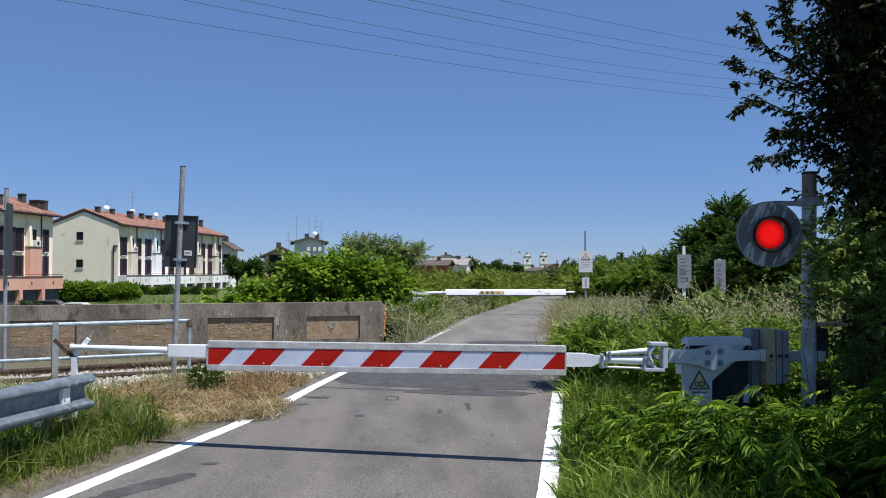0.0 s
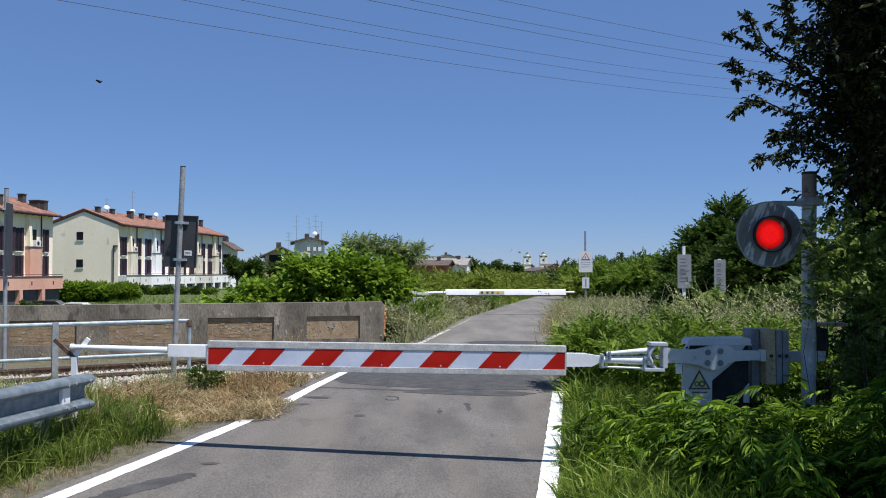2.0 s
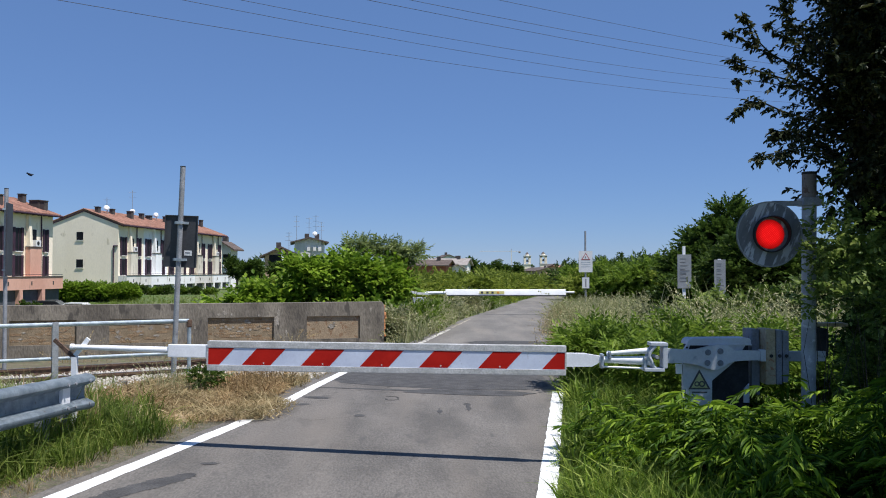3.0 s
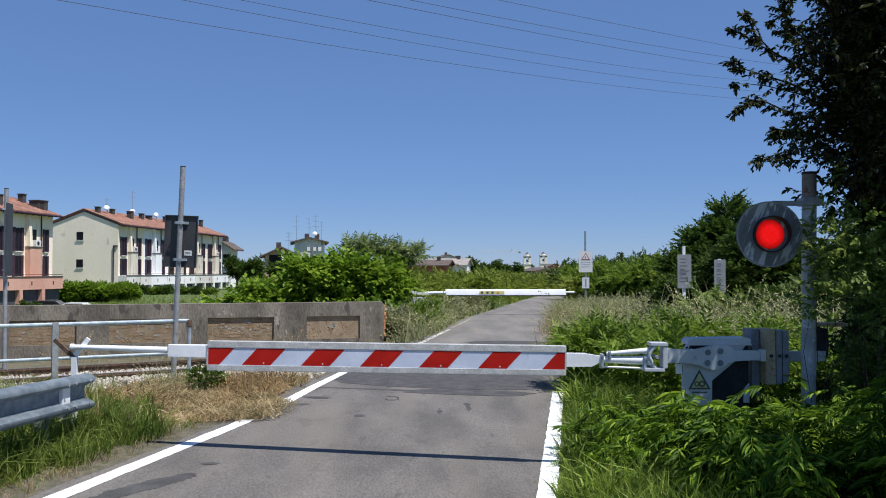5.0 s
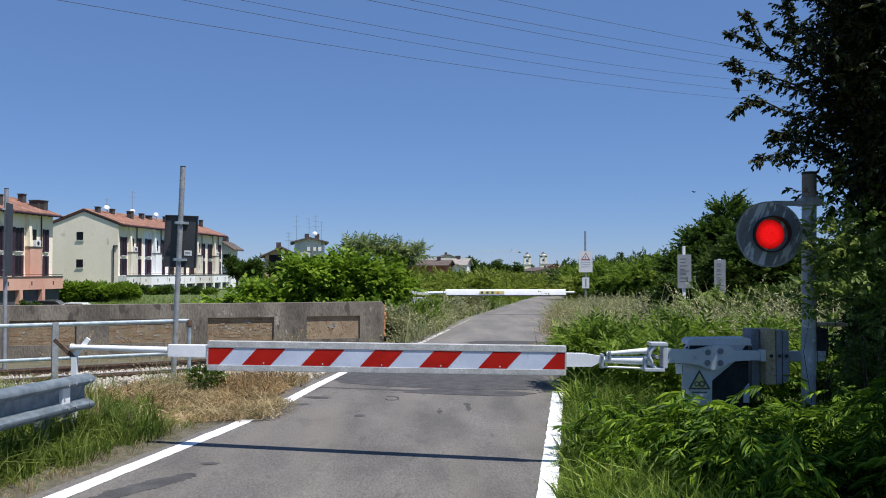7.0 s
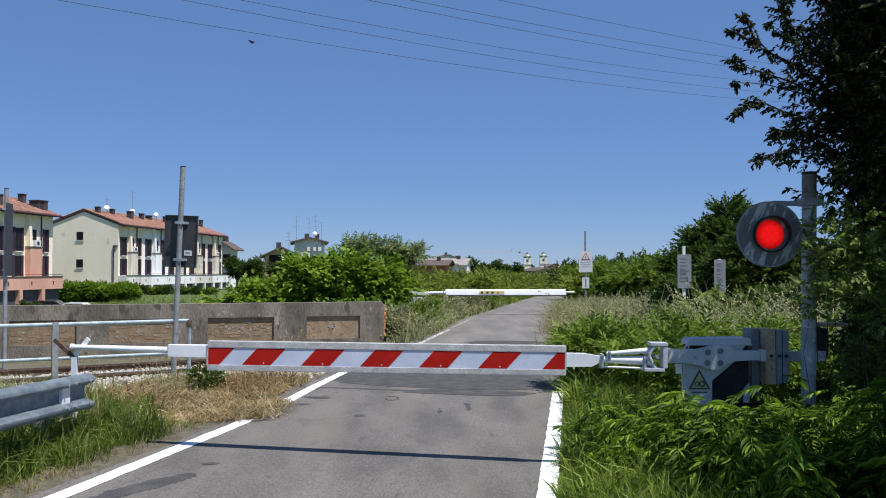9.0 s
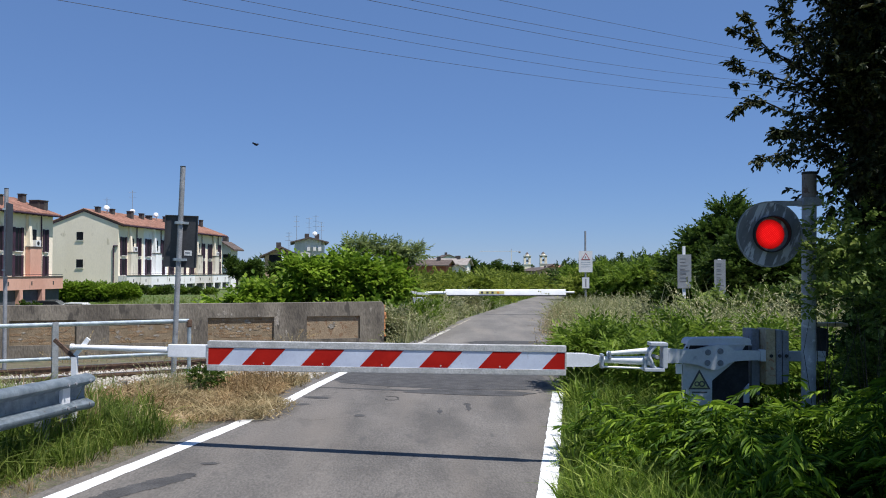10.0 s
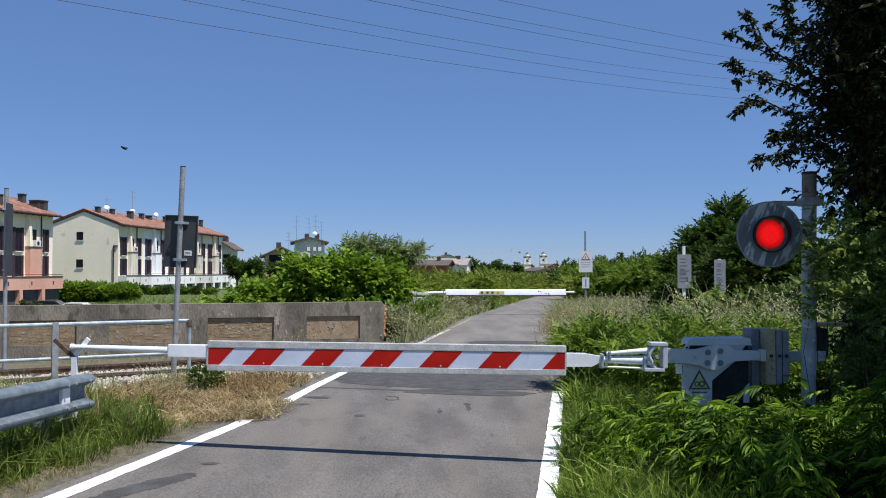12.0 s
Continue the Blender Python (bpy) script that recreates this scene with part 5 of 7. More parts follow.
def bell_tower(m, w, shaft, label):
    """A square shaft, an open belfry, a drum and a small pointed cap."""
    t = thing("bell_tower", m, label, "bell tower", "bell towers of the town")
    part("shaft", box(B(), -w, w, -w, w, 0, shaft), CREAM, t)
    part("cornice", box(B(), -w - 0.4, w + 0.4, -w - 0.4, w + 0.4, shaft, shaft + 0.7), BUFF, t)
    bf = B()
    for sx in (-1, 1):
        for sy in (-1, 1):
            box(bf, sx * w - (w * 0.55 if sx > 0 else 0), sx * w + (0 if sx > 0 else w * 0.55), sy * w - (w * 0.55 if sy > 0 else 0), sy * w + (0 if sy > 0 else w * 0.55), shaft + 0.7, shaft + 6.5)
    box(bf, -w, w, -w, w, shaft + 5.8, shaft + 6.9)
    part("belfry", bf, CREAM, t, "open arched belfry")
    part("bell", tube(B(), (0, 0, shaft + 2.4), (0, 0, shaft + 4.4), 0.9, 0.4, 12), DARK_METAL, t)
    part("upper_cornice", box(B(), -w - 0.4, w + 0.4, -w - 0.4, w + 0.4, shaft + 6.9, shaft + 7.5), BUFF, t)
    part("drum", tube(B(), (0, 0, shaft + 7.5), (0, 0, shaft + 8.6), w * 0.6, n=8), CREAM, t)
    part("cap", tube(B(), (0, 0, shaft + 8.6), (0, 0, shaft + 10.4), w * 0.62, 0.1, 8), GREY_ROOF, t)
    return t


bell_tower(pose(69.5, 700, -1), 2.7, 8.0, "pale stone bell tower with a pointed cap")
bell_tower(pose(84, 710, -1), 2.8, 8.6, "taller pale stone bell tower with a pointed cap")
plain_house(pose(94, 705, -1, 0, 0, 5), 22, 30, 5.0, 8.6, TAN_WALL, GREY_ROOF, "long church nave beside the towers", 1, 0)
# crane in a pale colour that takes the place of distance haze
crane = thing("tower_crane", pose(67, 830, 0), "distant tower crane over the town, coloured pale for haze", "crane")
part("mast", box(B(), -0.4, 0.4, -0.4, 0.4, -1, 22), BUFF, crane)
part("jib", box(B(), -31, 9, -0.35, 0.35, 20.9, 21.4), BUFF, crane)
part("apex", tube(B(), (0, 0, 22), (0, 0, 23.6), 0.5, 0.2, 6), GALV_OLD, crane)
part("counter_ballast", box(B(), 7, 9, -0.7, 0.7, 19.4, 20.8), CONCRETE, crane)


# ---- parked cars behind the wall ----
def car(m, body_mat, label):
    c = thing("car", m, label, "car")
    side = ((-2.0, 0.3), (2.0, 0.3), (2.05, 0.65), (1.9, 0.85), (1.0, 0.95), (0.35, 1.42), (-1.1, 1.45), (-1.75, 1.0), (-2.05, 0.9))
    part("body", prism(B(), side, -0.85, 0.85), body_mat, c)
    part("side_glass", prism(B(), ((0.85, 0.98), (0.32, 1.36), (-1.05, 1.38), (-1.6, 1.02)), -0.855, 0.855), DARK_GLASS, c)
    for x in (-1.3, 1.3):
        for y in (-0.78, 0.78):
            w = part("wheel", tube(B(), (x, y - 0.1, 0.31), (x, y + 0.1, 0.31), 0.31, n=18), DARK_METAL, c)
            part("rim", tube(B(), (x, y - 0.11, 0.31), (x, y + 0.11, 0.31), 0.19, n=12), GALV, w)
    return c


car(pose(-32.2, 75.5, -2.5, 0, 0, 5), CAR_WHITE, "white parked car beyond the wall")
car(pose(-36.0, 78.5, -2.4, 0, 0, 8), CAR_DARK, "dark parked car beside the garages")
car(pose(-38.2, 70.5, -2.1, 0, 0, 85), CAR_DARK, "dark car parked before the pink garages")


# ---- plants ----
def leaf_blade(w=0.3, droop=0.08, fold=0.07):
    v = np.array([(0, 0, 0), (w, 0.45, fold), (0, 1, -droop), (-w, 0.45, fold)], float)
    return v, np.array([(0, 1, 2), (0, 2, 3)])


def leaf_oval(w=0.27, droop=0.1, fold=0.06):
    v = np.array([(0, 0, 0), (w * 0.8, 0.28, fold), (w, 0.55, fold), (w * 0.55, 0.82, 0), (0, 1, -droop), (-w * 0.55, 0.82, 0), (-w, 0.55, fold), (-w * 0.8, 0.28, fold)], float)
    return v, np.array([(0, 1, 2), (0, 2, 3), (0, 3, 4), (0, 4, 5), (0, 5, 6), (0, 6, 7)])


def join(pieces):
    vs, fs, k = [], [], 0
    for v, f in pieces:
        vs.append(v), fs.append(f + k)
        k += len(v)
    return np.concatenate(vs), np.concatenate(fs)


def placed(t, m, s):
    v, f = t
    m = np.array(m.to_3x3()), np.array(m.translation)
    return (v * s) @ m[0].T + m[1], f


def spray(n, size, w, angle, bend, seed, lone_tip=True, leaf=leaf_blade):
    """A twig or compound leaf of unit length along +y: leaflets in pairs along a bending stalk."""
    r = random.Random(seed)
    out = []
    for i in range(n):
        t = 0.15 + 0.85 * i / n
        for s in (1, -1):
            m = pose(0, t, -bend * t * t, r.uniform(-30, 10) - 60 * bend * t, s * r.uniform(0, 25), -s * (angle + r.uniform(-12, 12)))
            out.append(placed(leaf(w), m, size * r.uniform(0.75, 1.15) * (1.1 - 0.5 * abs(t - 0.45))))
    if lone_tip:
        out.append(placed(leaf(w), pose(0, 0.98, -bend, -60 * bend), size * 0.8))
    stalk = np.array([(-0.008, 0, 0), (0.008, 0, 0), (0.004, 0.55, -bend * 0.3), (-0.004, 0.55, -bend * 0.3), (0, 1, -bend)], float)
    out.append((stalk, np.array([(0, 1, 2), (0, 2, 3), (3, 2, 4)])))
    return join(out)


def tuft(blades, spread, seed, width=0.012, heads=False, ear=0.05):
    """A clump of bent grass blades of about unit height."""
    r = random.Random(seed)
    out = []
    for i in range(blades):
        a, h, lean = r.uniform(0, 6.283), r.uniform(0.4, 1.05), r.uniform(0.1, 0.95)
        dx, dy = math.cos(a), math.sin(a)
        px, py = r.uniform(-spread, spread), r.uniform(-spread, spread)
        b = r.uniform(0, 6.283)
        wx, wy = math.cos(b) * width, math.sin(b) * width
        mid, tip = (px + dx * lean * 0.3, py + dy * lean * 0.3, h * 0.6), (px + dx * lean, py + dy * lean, h * (1.0 - 0.35 * lean))
        v = np.array([(px - wx, py - wy, 0), (px + wx, py + wy, 0), (mid[0] + wx * 0.8, mid[1] + wy * 0.8, mid[2]), (mid[0] - wx * 0.8, mid[1] - wy * 0.8, mid[2]), tip])
        out.append((v, np.array([(0, 1, 2), (0, 2, 3), (3, 2, 4)])))
        if heads and i % 2 == 0:
            for k in range(9):
                t = 0.62 + 0.045 * k
                q = Vector(mid).lerp(Vector(tip), t)
                out.append(placed(leaf_blade(0.35), pose(q.x, q.y, q.z, r.uniform(20, 70), 0, r.uniform(0, 360)), ear))
    return join(out)


PINNATE = [spray(6, 0.32, 0.27, 60, b, k) for k, b in enumerate((0.15, 0.3, 0.45))]
FERNY = [spray(5, 0.40, 0.16, 52, b, 20 + k) for k, b in enumerate((0.1, 0.25, 0.4))]
LEAFY = [spray(6, 0.26, 0.3, 55, b, 40 + k) for k, b in enumerate((0.05, 0.2, 0.3))]
OVATE = [spray(4, 0.34, 0.34, 60, b, 60 + k, leaf=leaf_oval) for k, b in enumerate((0.1, 0.3, 0.5))]
BROAD = [spray(3, 0.42, 0.33, 58, b, 70 + k, leaf=leaf_oval) for k, b in enumerate((0.15, 0.3, 0.45))]
CLUMP = [spray(4, 0.5, 0.4, 60, b, 80 + k) for k, b in enumerate((0.1, 0.3))]


def many(templates, places, turns, sizes, rng):
    pick = rng.integers(0, len(templates), len(places))
    out = []
    for k, (tv, tf) in enumerate(templates):
        q = pick == k
        if q.any():
            out.append(scatter(tv, tf, places[q], turns[q], sizes[q]))
    return join(out)


def outward(rng, d, up, jitter):
    """Turns whose +y goes the way of d, bent upwards, with jitter."""
    d = d * np.array([1, 1, 0.6]) + rng.normal(0, jitter, d.shape) + np.array([0, 0, up])
    y = d / np.linalg.norm(d, axis=1, keepdims=True)
    ref = np.array([0, 0, 1.0]) + rng.normal(0, 0.35, d.shape)
    x = np.cross(y, ref)
    x /= np.linalg.norm(x, axis=1, keepdims=True)
    return np.stack([x, y, np.cross(x, y)], 2)


def lobed(rng, lobes, n, shell=0.45):
    """n points near the surfaces of the lobes (x, y, z, r), and the way out of each lobe."""
    L = np.array(lobes, float)
    w = L[:, 3] ** 2
    k = rng.choice(len(L), n, p=w / w.sum())
    d = rng.normal(0, 1, (n, 3))
    d /= np.linalg.norm(d, axis=1, keepdims=True)
    rad = L[k, 3] * rng.uniform(0, 1, n) ** shell
    return L[k, :3] + d * rad[:, None] * np.array([1, 1, 0.85]), d


def limbs(bm, base, lobes, r0, rng):
    for x, y, z, r in lobes:
        p = Vector(base)
        q = Vector((x, y, z))
        m = p.lerp(q, 0.5) + Vector((rng.normal(0, 0.06), rng.normal(0, 0.06), 0.1)) * (q - p).length
        tube(bm, p, m, r0, r0 * 0.6, 6)
        tube(bm, m, q, r0 * 0.6, r0 * 0.15, 5)


def shrub(name, at, lobes, n, templates, size, mat, label, category="bush", group="", seed=1, trunk=0.0, up=0.35, wood=0.03):
    """A bush or tree: stem, limbs to each lobe, and sprays of leaves; lobes are given about its foot."""
    rng = np.random.default_rng(seed)
    t = thing(name, pose(*at), label, category, group)
    w = B()
    if trunk:
        tube(w, (0, 0, -0.2), (0.05, 0, trunk), wood * 1.6, wood, 10)
    else:
        tube(w, (0, 0, -0.2), (0, 0, 0.15), wood * 1.3, wood, 8)
    limbs(w, (0.03 if trunk else 0, 0, max(trunk * 0.8, 0.1)), lobes, wood * 0.7, rng)
    part("trunk" if trunk else "stem", w, BARK, t)
    p, d = lobed(rng, lobes, n)
    p[:, 2] = np.maximum(p[:, 2], 0.05)
    v, f = many(templates, p, outward(rng, d, up, 0.45), rng.uniform(0.7, 1.25, n) * size, rng)
    leaves = new("crown" if trunk else "leaves", array_mesh("leaves", v, f, mat))
    leaves.parent = t
    return t


def lobes_in(seed, n, cx, cy, cz, rx, ry, rz, r0, r1):
    r = random.Random(seed)
    out = []
    for _ in range(n):
        a, b, s = r.uniform(0, 6.283), r.uniform(-1, 1), r.uniform(0.2, 1)
        c = math.sqrt(1 - b * b)
        out.append((cx + rx * s * c * math.cos(a), cy + ry * s * c * math.sin(a), cz + rz * s * b, r.uniform(r0, r1)))
    return out


# bushes behind the wall, with long compound leaves
for i, (x, y, cz, rx, rz, n_, up_) in enumerate(((-5.9, 24.6, 0.9, 0.65, 0.55, 360, 0.2), (-5.1, 25.0, 0.92, 0.8, 0.6, 460, 0.2), (-3.95, 25.4, 1.58, 0.7, 0.82, 700, 0.25), (-3.3, 25.6, 1.62, 0.9, 0.9, 760, 0.3), (-2.4, 25.8, 1.72, 0.75, 0.88, 620, 0.4), (-1.75, 26.2, 1.5, 0.5, 0.85, 260, 0.5), (-2.1, 23.8, 0.6, 0.7, 0.4, 200, 0.2))):
    shrub("leafy_bush", (x, y, -0.35), lobes_in(1 + i, 8, 0, 0, cz, rx, 0.8, rz, 0.32, 0.55), int(n_ * 1.15), BROAD, 0.44, LEAF_BUSH, "bright green bush with long compound leaves behind the wall", group="bushes behind the wall", seed=1 + i, up=up_)

for i, (x, h) in enumerate(((-2.9, 3.2), (-2.3, 3.25), (-1.8, 3.2), (-1.35, 3.1), (-1.0, 2.95))):
    shrub("wispy_shoots", (x, 26.6, -0.35), lobes_in(210 + i, 5, 0, 0, h - 0.55, 0.32, 0.3, 0.42, 0.12, 0.22), 85, FERNY, 0.36, SHOOT_LEAF, "thin feathery shoots rising above the bushes", "bush", "wispy shoots", 210 + i, up=0.75, wood=0.012)

# garden hedge and trees between the houses
for i in range(9):
    shrub("garden_hedge", (-40.4 + i * 1.0, 88 + (i % 2) * 0.8, -1.55), lobes_in(20 + i, 9, 0, 0, 1.15, 1.0, 0.8, 0.75, 0.45, 0.7), 1300, CLUMP, 0.3, LEAF_BUSH, "clipped green garden hedge by the houses", "hedge", "garden hedge", 20 + i)
for i, (x, y, h) in enumerate(((-33.4, 93, 1.0), (-32.0, 94, 0.8), (-30.8, 94, 0.9), (-29.2, 95, 0.7), (-28.0, 95, 0.75), (-26.0, 95, 0.5))):
    shrub("low_shrub", (x, y, -0.85), lobes_in(36 + i, 7, 0, 0, h * 0.5, 1.0, 0.6, h * 0.25, 0.35, 0.55), 420, CLUMP, 0.26, LEAF_FAR if i % 2 else LEAF_DARK, "low green shrub before the white terraces", "shrub", "shrubs before the terraces", 36 + i)
shrub("garden_shrub", (-35.2, 72, -2.05), lobes_in(26, 5, 0, 0, 0.7, 0.6, 0.6, 0.4, 0.3, 0.5), 260, CLUMP, 0.3, LEAF_DARK, "small dark shrub beside the parked cars", "shrub", seed=26)
for i, (x, y, h, rr) in enumerate(((-29.2, 120, 4.6, 1.7), (-26.8, 118, 4.9, 1.8), (-24.0, 122, 4.3, 1.6), (-21.0, 120, 4.4, 1.8), (-18.0, 118, 4.0, 1.6))):
    shrub("garden_tree", (x, y, -0.85), lobes_in(30 + i, 8, 0, 0, h * 0.62, rr, rr, h * 0.25, 0.7, 1.1), 700, CLUMP, 0.5, LEAF_DARK, "rounded dark green garden tree", "tree", "garden trees", 30 + i, trunk=h * 0.35, wood=0.12)

# bushes along the far verge
rr_ = random.Random(77)
for i in range(13):
    y = 40 + i * 2.3
    x = -2.6 + i * 0.62 + rr_.uniform(-0.5, 0.5)
    shrub("roadside_bush", (x, y, -0.35), lobes_in(50 + i, 7, 0, 0, 1.0, 1.5, 1.0, 0.5, 0.5, 0.8), 420, PINNATE, 0.55, HEDGE_LEAF, "bright green roadside bush beyond the crossing", "bush", "roadside bushes", 50 + i)
for i in range(9):
    y = 62 + i * 8
    x = -14 + i * 3.3 + rr_.uniform(-1, 1)
    shrub("roadside_bush", (x, y, -0.6), lobes_in(70 + i, 7, 0, 0, 0.95, 2.6, 1.5, 0.45, 0.6, 0.95), 420, PINNATE, 0.7, HEDGE_LEAF, "green bush beyond the crossing", "bush", "roadside bushes", 70 + i)

for i, y in enumerate((47, 52, 57, 62, 68, 75, 83)):
    shrub("roadside_bush", (float(edge_x(LEFT_EDGE, y)) - 1.9, y, -0.3), lobes_in(80 + i, 7, 0, 0, 0.85, 1.3, 1.2, 0.4, 0.45, 0.75), 420, PINNATE, 0.55, HEDGE_LEAF, "green bush along the far lane", "bush", "roadside bushes", 80 + i)

for i, (x, y, h, w_) in enumerate(((-1.35, 22.9, 0.75, 0.45), (-0.95, 24.2, 0.8, 0.5), (-0.8, 26.0, 0.8, 0.6), (-0.45, 28.0, 0.75, 0.6), (-0.3, 30.5, 0.7, 0.6), (-1.6, 29, 0.7, 0.7), (0.9, 36.0, 1.0, 0.6), (1.6, 39, 1.0, 0.6), (-1.7, 25.4, 0.8, 0.6), (0.2, 32.0, 0.65, 0.5))):
    shrub("bank_weeds", (x, y, -0.1), lobes_in(170 + i, 7, 0, 0, h * 0.5, w_, w_, h * 0.3, 0.22, 0.36), 330, FERNY if i % 3 == 0 else PINNATE, 0.34, SEED_GRASS if i % 3 == 0 else LEAF_FAR, "tall grey-green weeds on the bank beyond the track", "weeds", "bank weeds", 170 + i)

# bushes and trees on the other side of the lane
for i, (x, y, h, w_) in enumerate(((7.0, 46, 1.9, 1.3), (8.4, 44, 2.4, 1.5), (9.8, 43, 2.6, 1.6), (11.4, 42, 3.1, 1.7), (7.6, 52, 2.2, 1.4), (12.8, 40, 3.6, 1.8), (10.4, 56, 2.7, 1.9), (13.4, 60, 3.3, 2.1), (9.6, 66, 2.8, 2.0), (16.4, 70, 3.6, 2.3))):
    shrub("hedgerow_bush", (x + 0.6, y, -0.1), lobes_in(90 + i, 9, 0, 0, h * 0.52, w_, w_, h * 0.3, 0.5, 0.85), 800, LEAFY, 0.5, LEAF_DARK if y > 54 else LEAF_FAR if i % 3 else HEDGE_LEAF, "dense green hedgerow bush beside the lane", "bush", "hedgerow bushes", 90 + i, wood=0.05)
for i, (x, y, h, w_) in enumerate(((8.5, 28.0, 3.1, 0.7), (9.25, 28.6, 4.7, 0.85), (10.3, 28.2, 4.3, 1.0), (7.9, 27.0, 1.9, 0.6), (11.8, 27, 2.8, 1.2), (9.0, 26.2, 2.9, 1.1), (10.6, 25.6, 2.8, 1.2), (12.6, 25.0, 2.6, 1.3))):
    shrub("wayside_tree", (x, y, -0.1), lobes_in(110 + i, 12, 0, 0, h * 0.58, w_, w_, h * 0.36, 0.3, 0.5), 1000, PINNATE, 0.55, LEAF_DARK, "dark green wayside tree with an uneven crown", "tree", "wayside trees", 110 + i, trunk=h * 0.3, up=0.8, wood=0.07)
for i, (x, y, h, w_) in enumerate(((7.4, 19.6, 1.6, 0.9), (8.6, 19.0, 2.0, 1.0), (6.4, 20.2, 1.2, 0.7), (9.8, 18.6, 2.2, 1.1))):
    shrub("thicket", (x, y, -0.1), lobes_in(130 + i, 8, 0, 0, h * 0.5, w_, w_ * 0.7, h * 0.3, 0.3, 0.5), 750, OVATE, 0.35, LEAF_DARK if i % 2 else LEAF_IVY, "dark tangled thicket beside the line", "bush", "thickets", 130 + i)
for i, (x, y, h, w_) in enumerate(((2.9, 14.0, 0.85, 0.4), (3.5, 13.4, 0.95, 0.55), (4.3, 13.8, 1.0, 0.6), (5.1, 13.2, 0.9, 0.6), (3.1, 15.4, 0.9, 0.5), (4.0, 15.8, 1.05, 0.6), (5.6, 15.0, 1.0, 0.6), (3.0, 12.2, 0.75, 0.4), (4.2, 11.6, 0.8, 0.5), (5.2, 11.2, 0.85, 0.6), (6.2, 12.4, 0.95, 0.7), (2.3, 13.2, 0.95, 0.3))):
    shrub("weed_clump", (x, y, -0.06), lobes_in(140 + i, 6, 0, 0, h * 0.5, w_, w_, h * 0.28, 0.2, 0.34), 330, FERNY, 0.34, LEAF_FAR, "bright green clump of tall weeds by the lane", "weeds", "weed clumps", 140 + i)

# climber round the signal pole
shrub("climbing_bush", (4.4, 8.1, -0.1), lobes_in(160, 16, 0.28, 0, 1.2, 0.5, 0.35, 0.85, 0.16, 0.28), 1500, OVATE, 0.125, LEAF_IVY, "sprawling green climber with small leaves round the signal pole", "bush", seed=160, wood=0.008)
# the bush behind takes the dark leaf to stand in for deep shade
shrub("climbing_bush", (4.9, 9.6, -0.1), lobes_in(161, 14, 0.3, 0, 1.15, 0.75, 0.6, 0.8, 0.25, 0.4), 3000, OVATE, 0.135, LEAF_DARK, "climber-covered bush behind the signal pole, leaves darkened for deep shade", "bush", seed=161, wood=0.008)
shrub("climbing_bush", (4.75, 8.5, -0.1), lobes_in(163, 12, 0, 0, 0.75, 0.75, 0.4, 0.45, 0.22, 0.36), 1900, OVATE, 0.125, LEAF_IVY, "low leafy bush beside the signal pole", "bush", seed=163, wood=0.008)
shrub("climbing_bush", (3.55, 8.02, -0.1), [(0.0, 0, 2.25, 0.12), (0.12, 0, 2.05, 0.2), (0.28, 0, 1.85, 0.24), (0.05, 0, 2.4, 0.1), (0.45, 0.1, 2.3, 0.28), (-0.02, 0, 1.75, 0.12)], 170, OVATE, 0.13, LEAF_IVY, "leafy shoots across the signal pole", "bush", seed=162, wood=0.006)
shrub("climbing_bush", (3.95, 7.86, -0.1), [(-0.45, 0, 1.95, 0.14), (-0.3, 0, 2.15, 0.14), (-0.12, 0, 1.95, 0.2), (-0.55, 0, 1.78, 0.09), (-0.5, 0, 1.55, 0.12), (-0.25, 0, 1.65, 0.16), (0.1, 0.05, 2.3, 0.25), (0.15, 0.05, 1.95, 0.28), (0.2, 0.05, 1.55, 0.25), (0.36, 0.1, 2.55, 0.2), (-0.18, 0.3, 2.76, 0.1)], 480, OVATE, 0.15, CLIMBER_SHOOT, "light green climber shoots hanging over the signal pole", "bush", seed=165, wood=0.005)


# ---- the near tree, whose branches stir in the air ----
TREE_FOOT = Vector((4.56, 7.63, -0.16))
tree = thing("plum_tree", Matrix.Translation(TREE_FOOT), "tree overhanging the signal, leaf colour darkened for backlit shade", "tree")
tw = B()
tube(tw, (1.11, 0.8, -0.2), (1.0, 0.74, 1.38), 0.17, 0.14, 14)
tube(tw, (1.0, 0.74, 1.38), (0.74, 0.53, 2.75), 0.14, 0.095, 12)
tube(tw, (0.74, 0.53, 2.75), (-0.11, 0.02, 2.66), 0.07, 0.03, 8)
tube(tw, (0.74, 0.53, 2.75), (-0.05, 0.0, 3.6), 0.07, 0.03, 8)
tube(tw, (1.0, 0.74, 1.6), (-0.05, 0.0, 2.65), 0.05, 0.025, 8)
tube(tw, (0.74, 0.53, 2.75), (0.64, 0.64, 5.3), 0.085, 0.03, 8)
part("trunk", tw, BARK, tree, "dark bark trunk")
PLUM_LEAF = [leaf_oval(0.25, d, 0.05) for d in (0.05, 0.15, 0.28)]


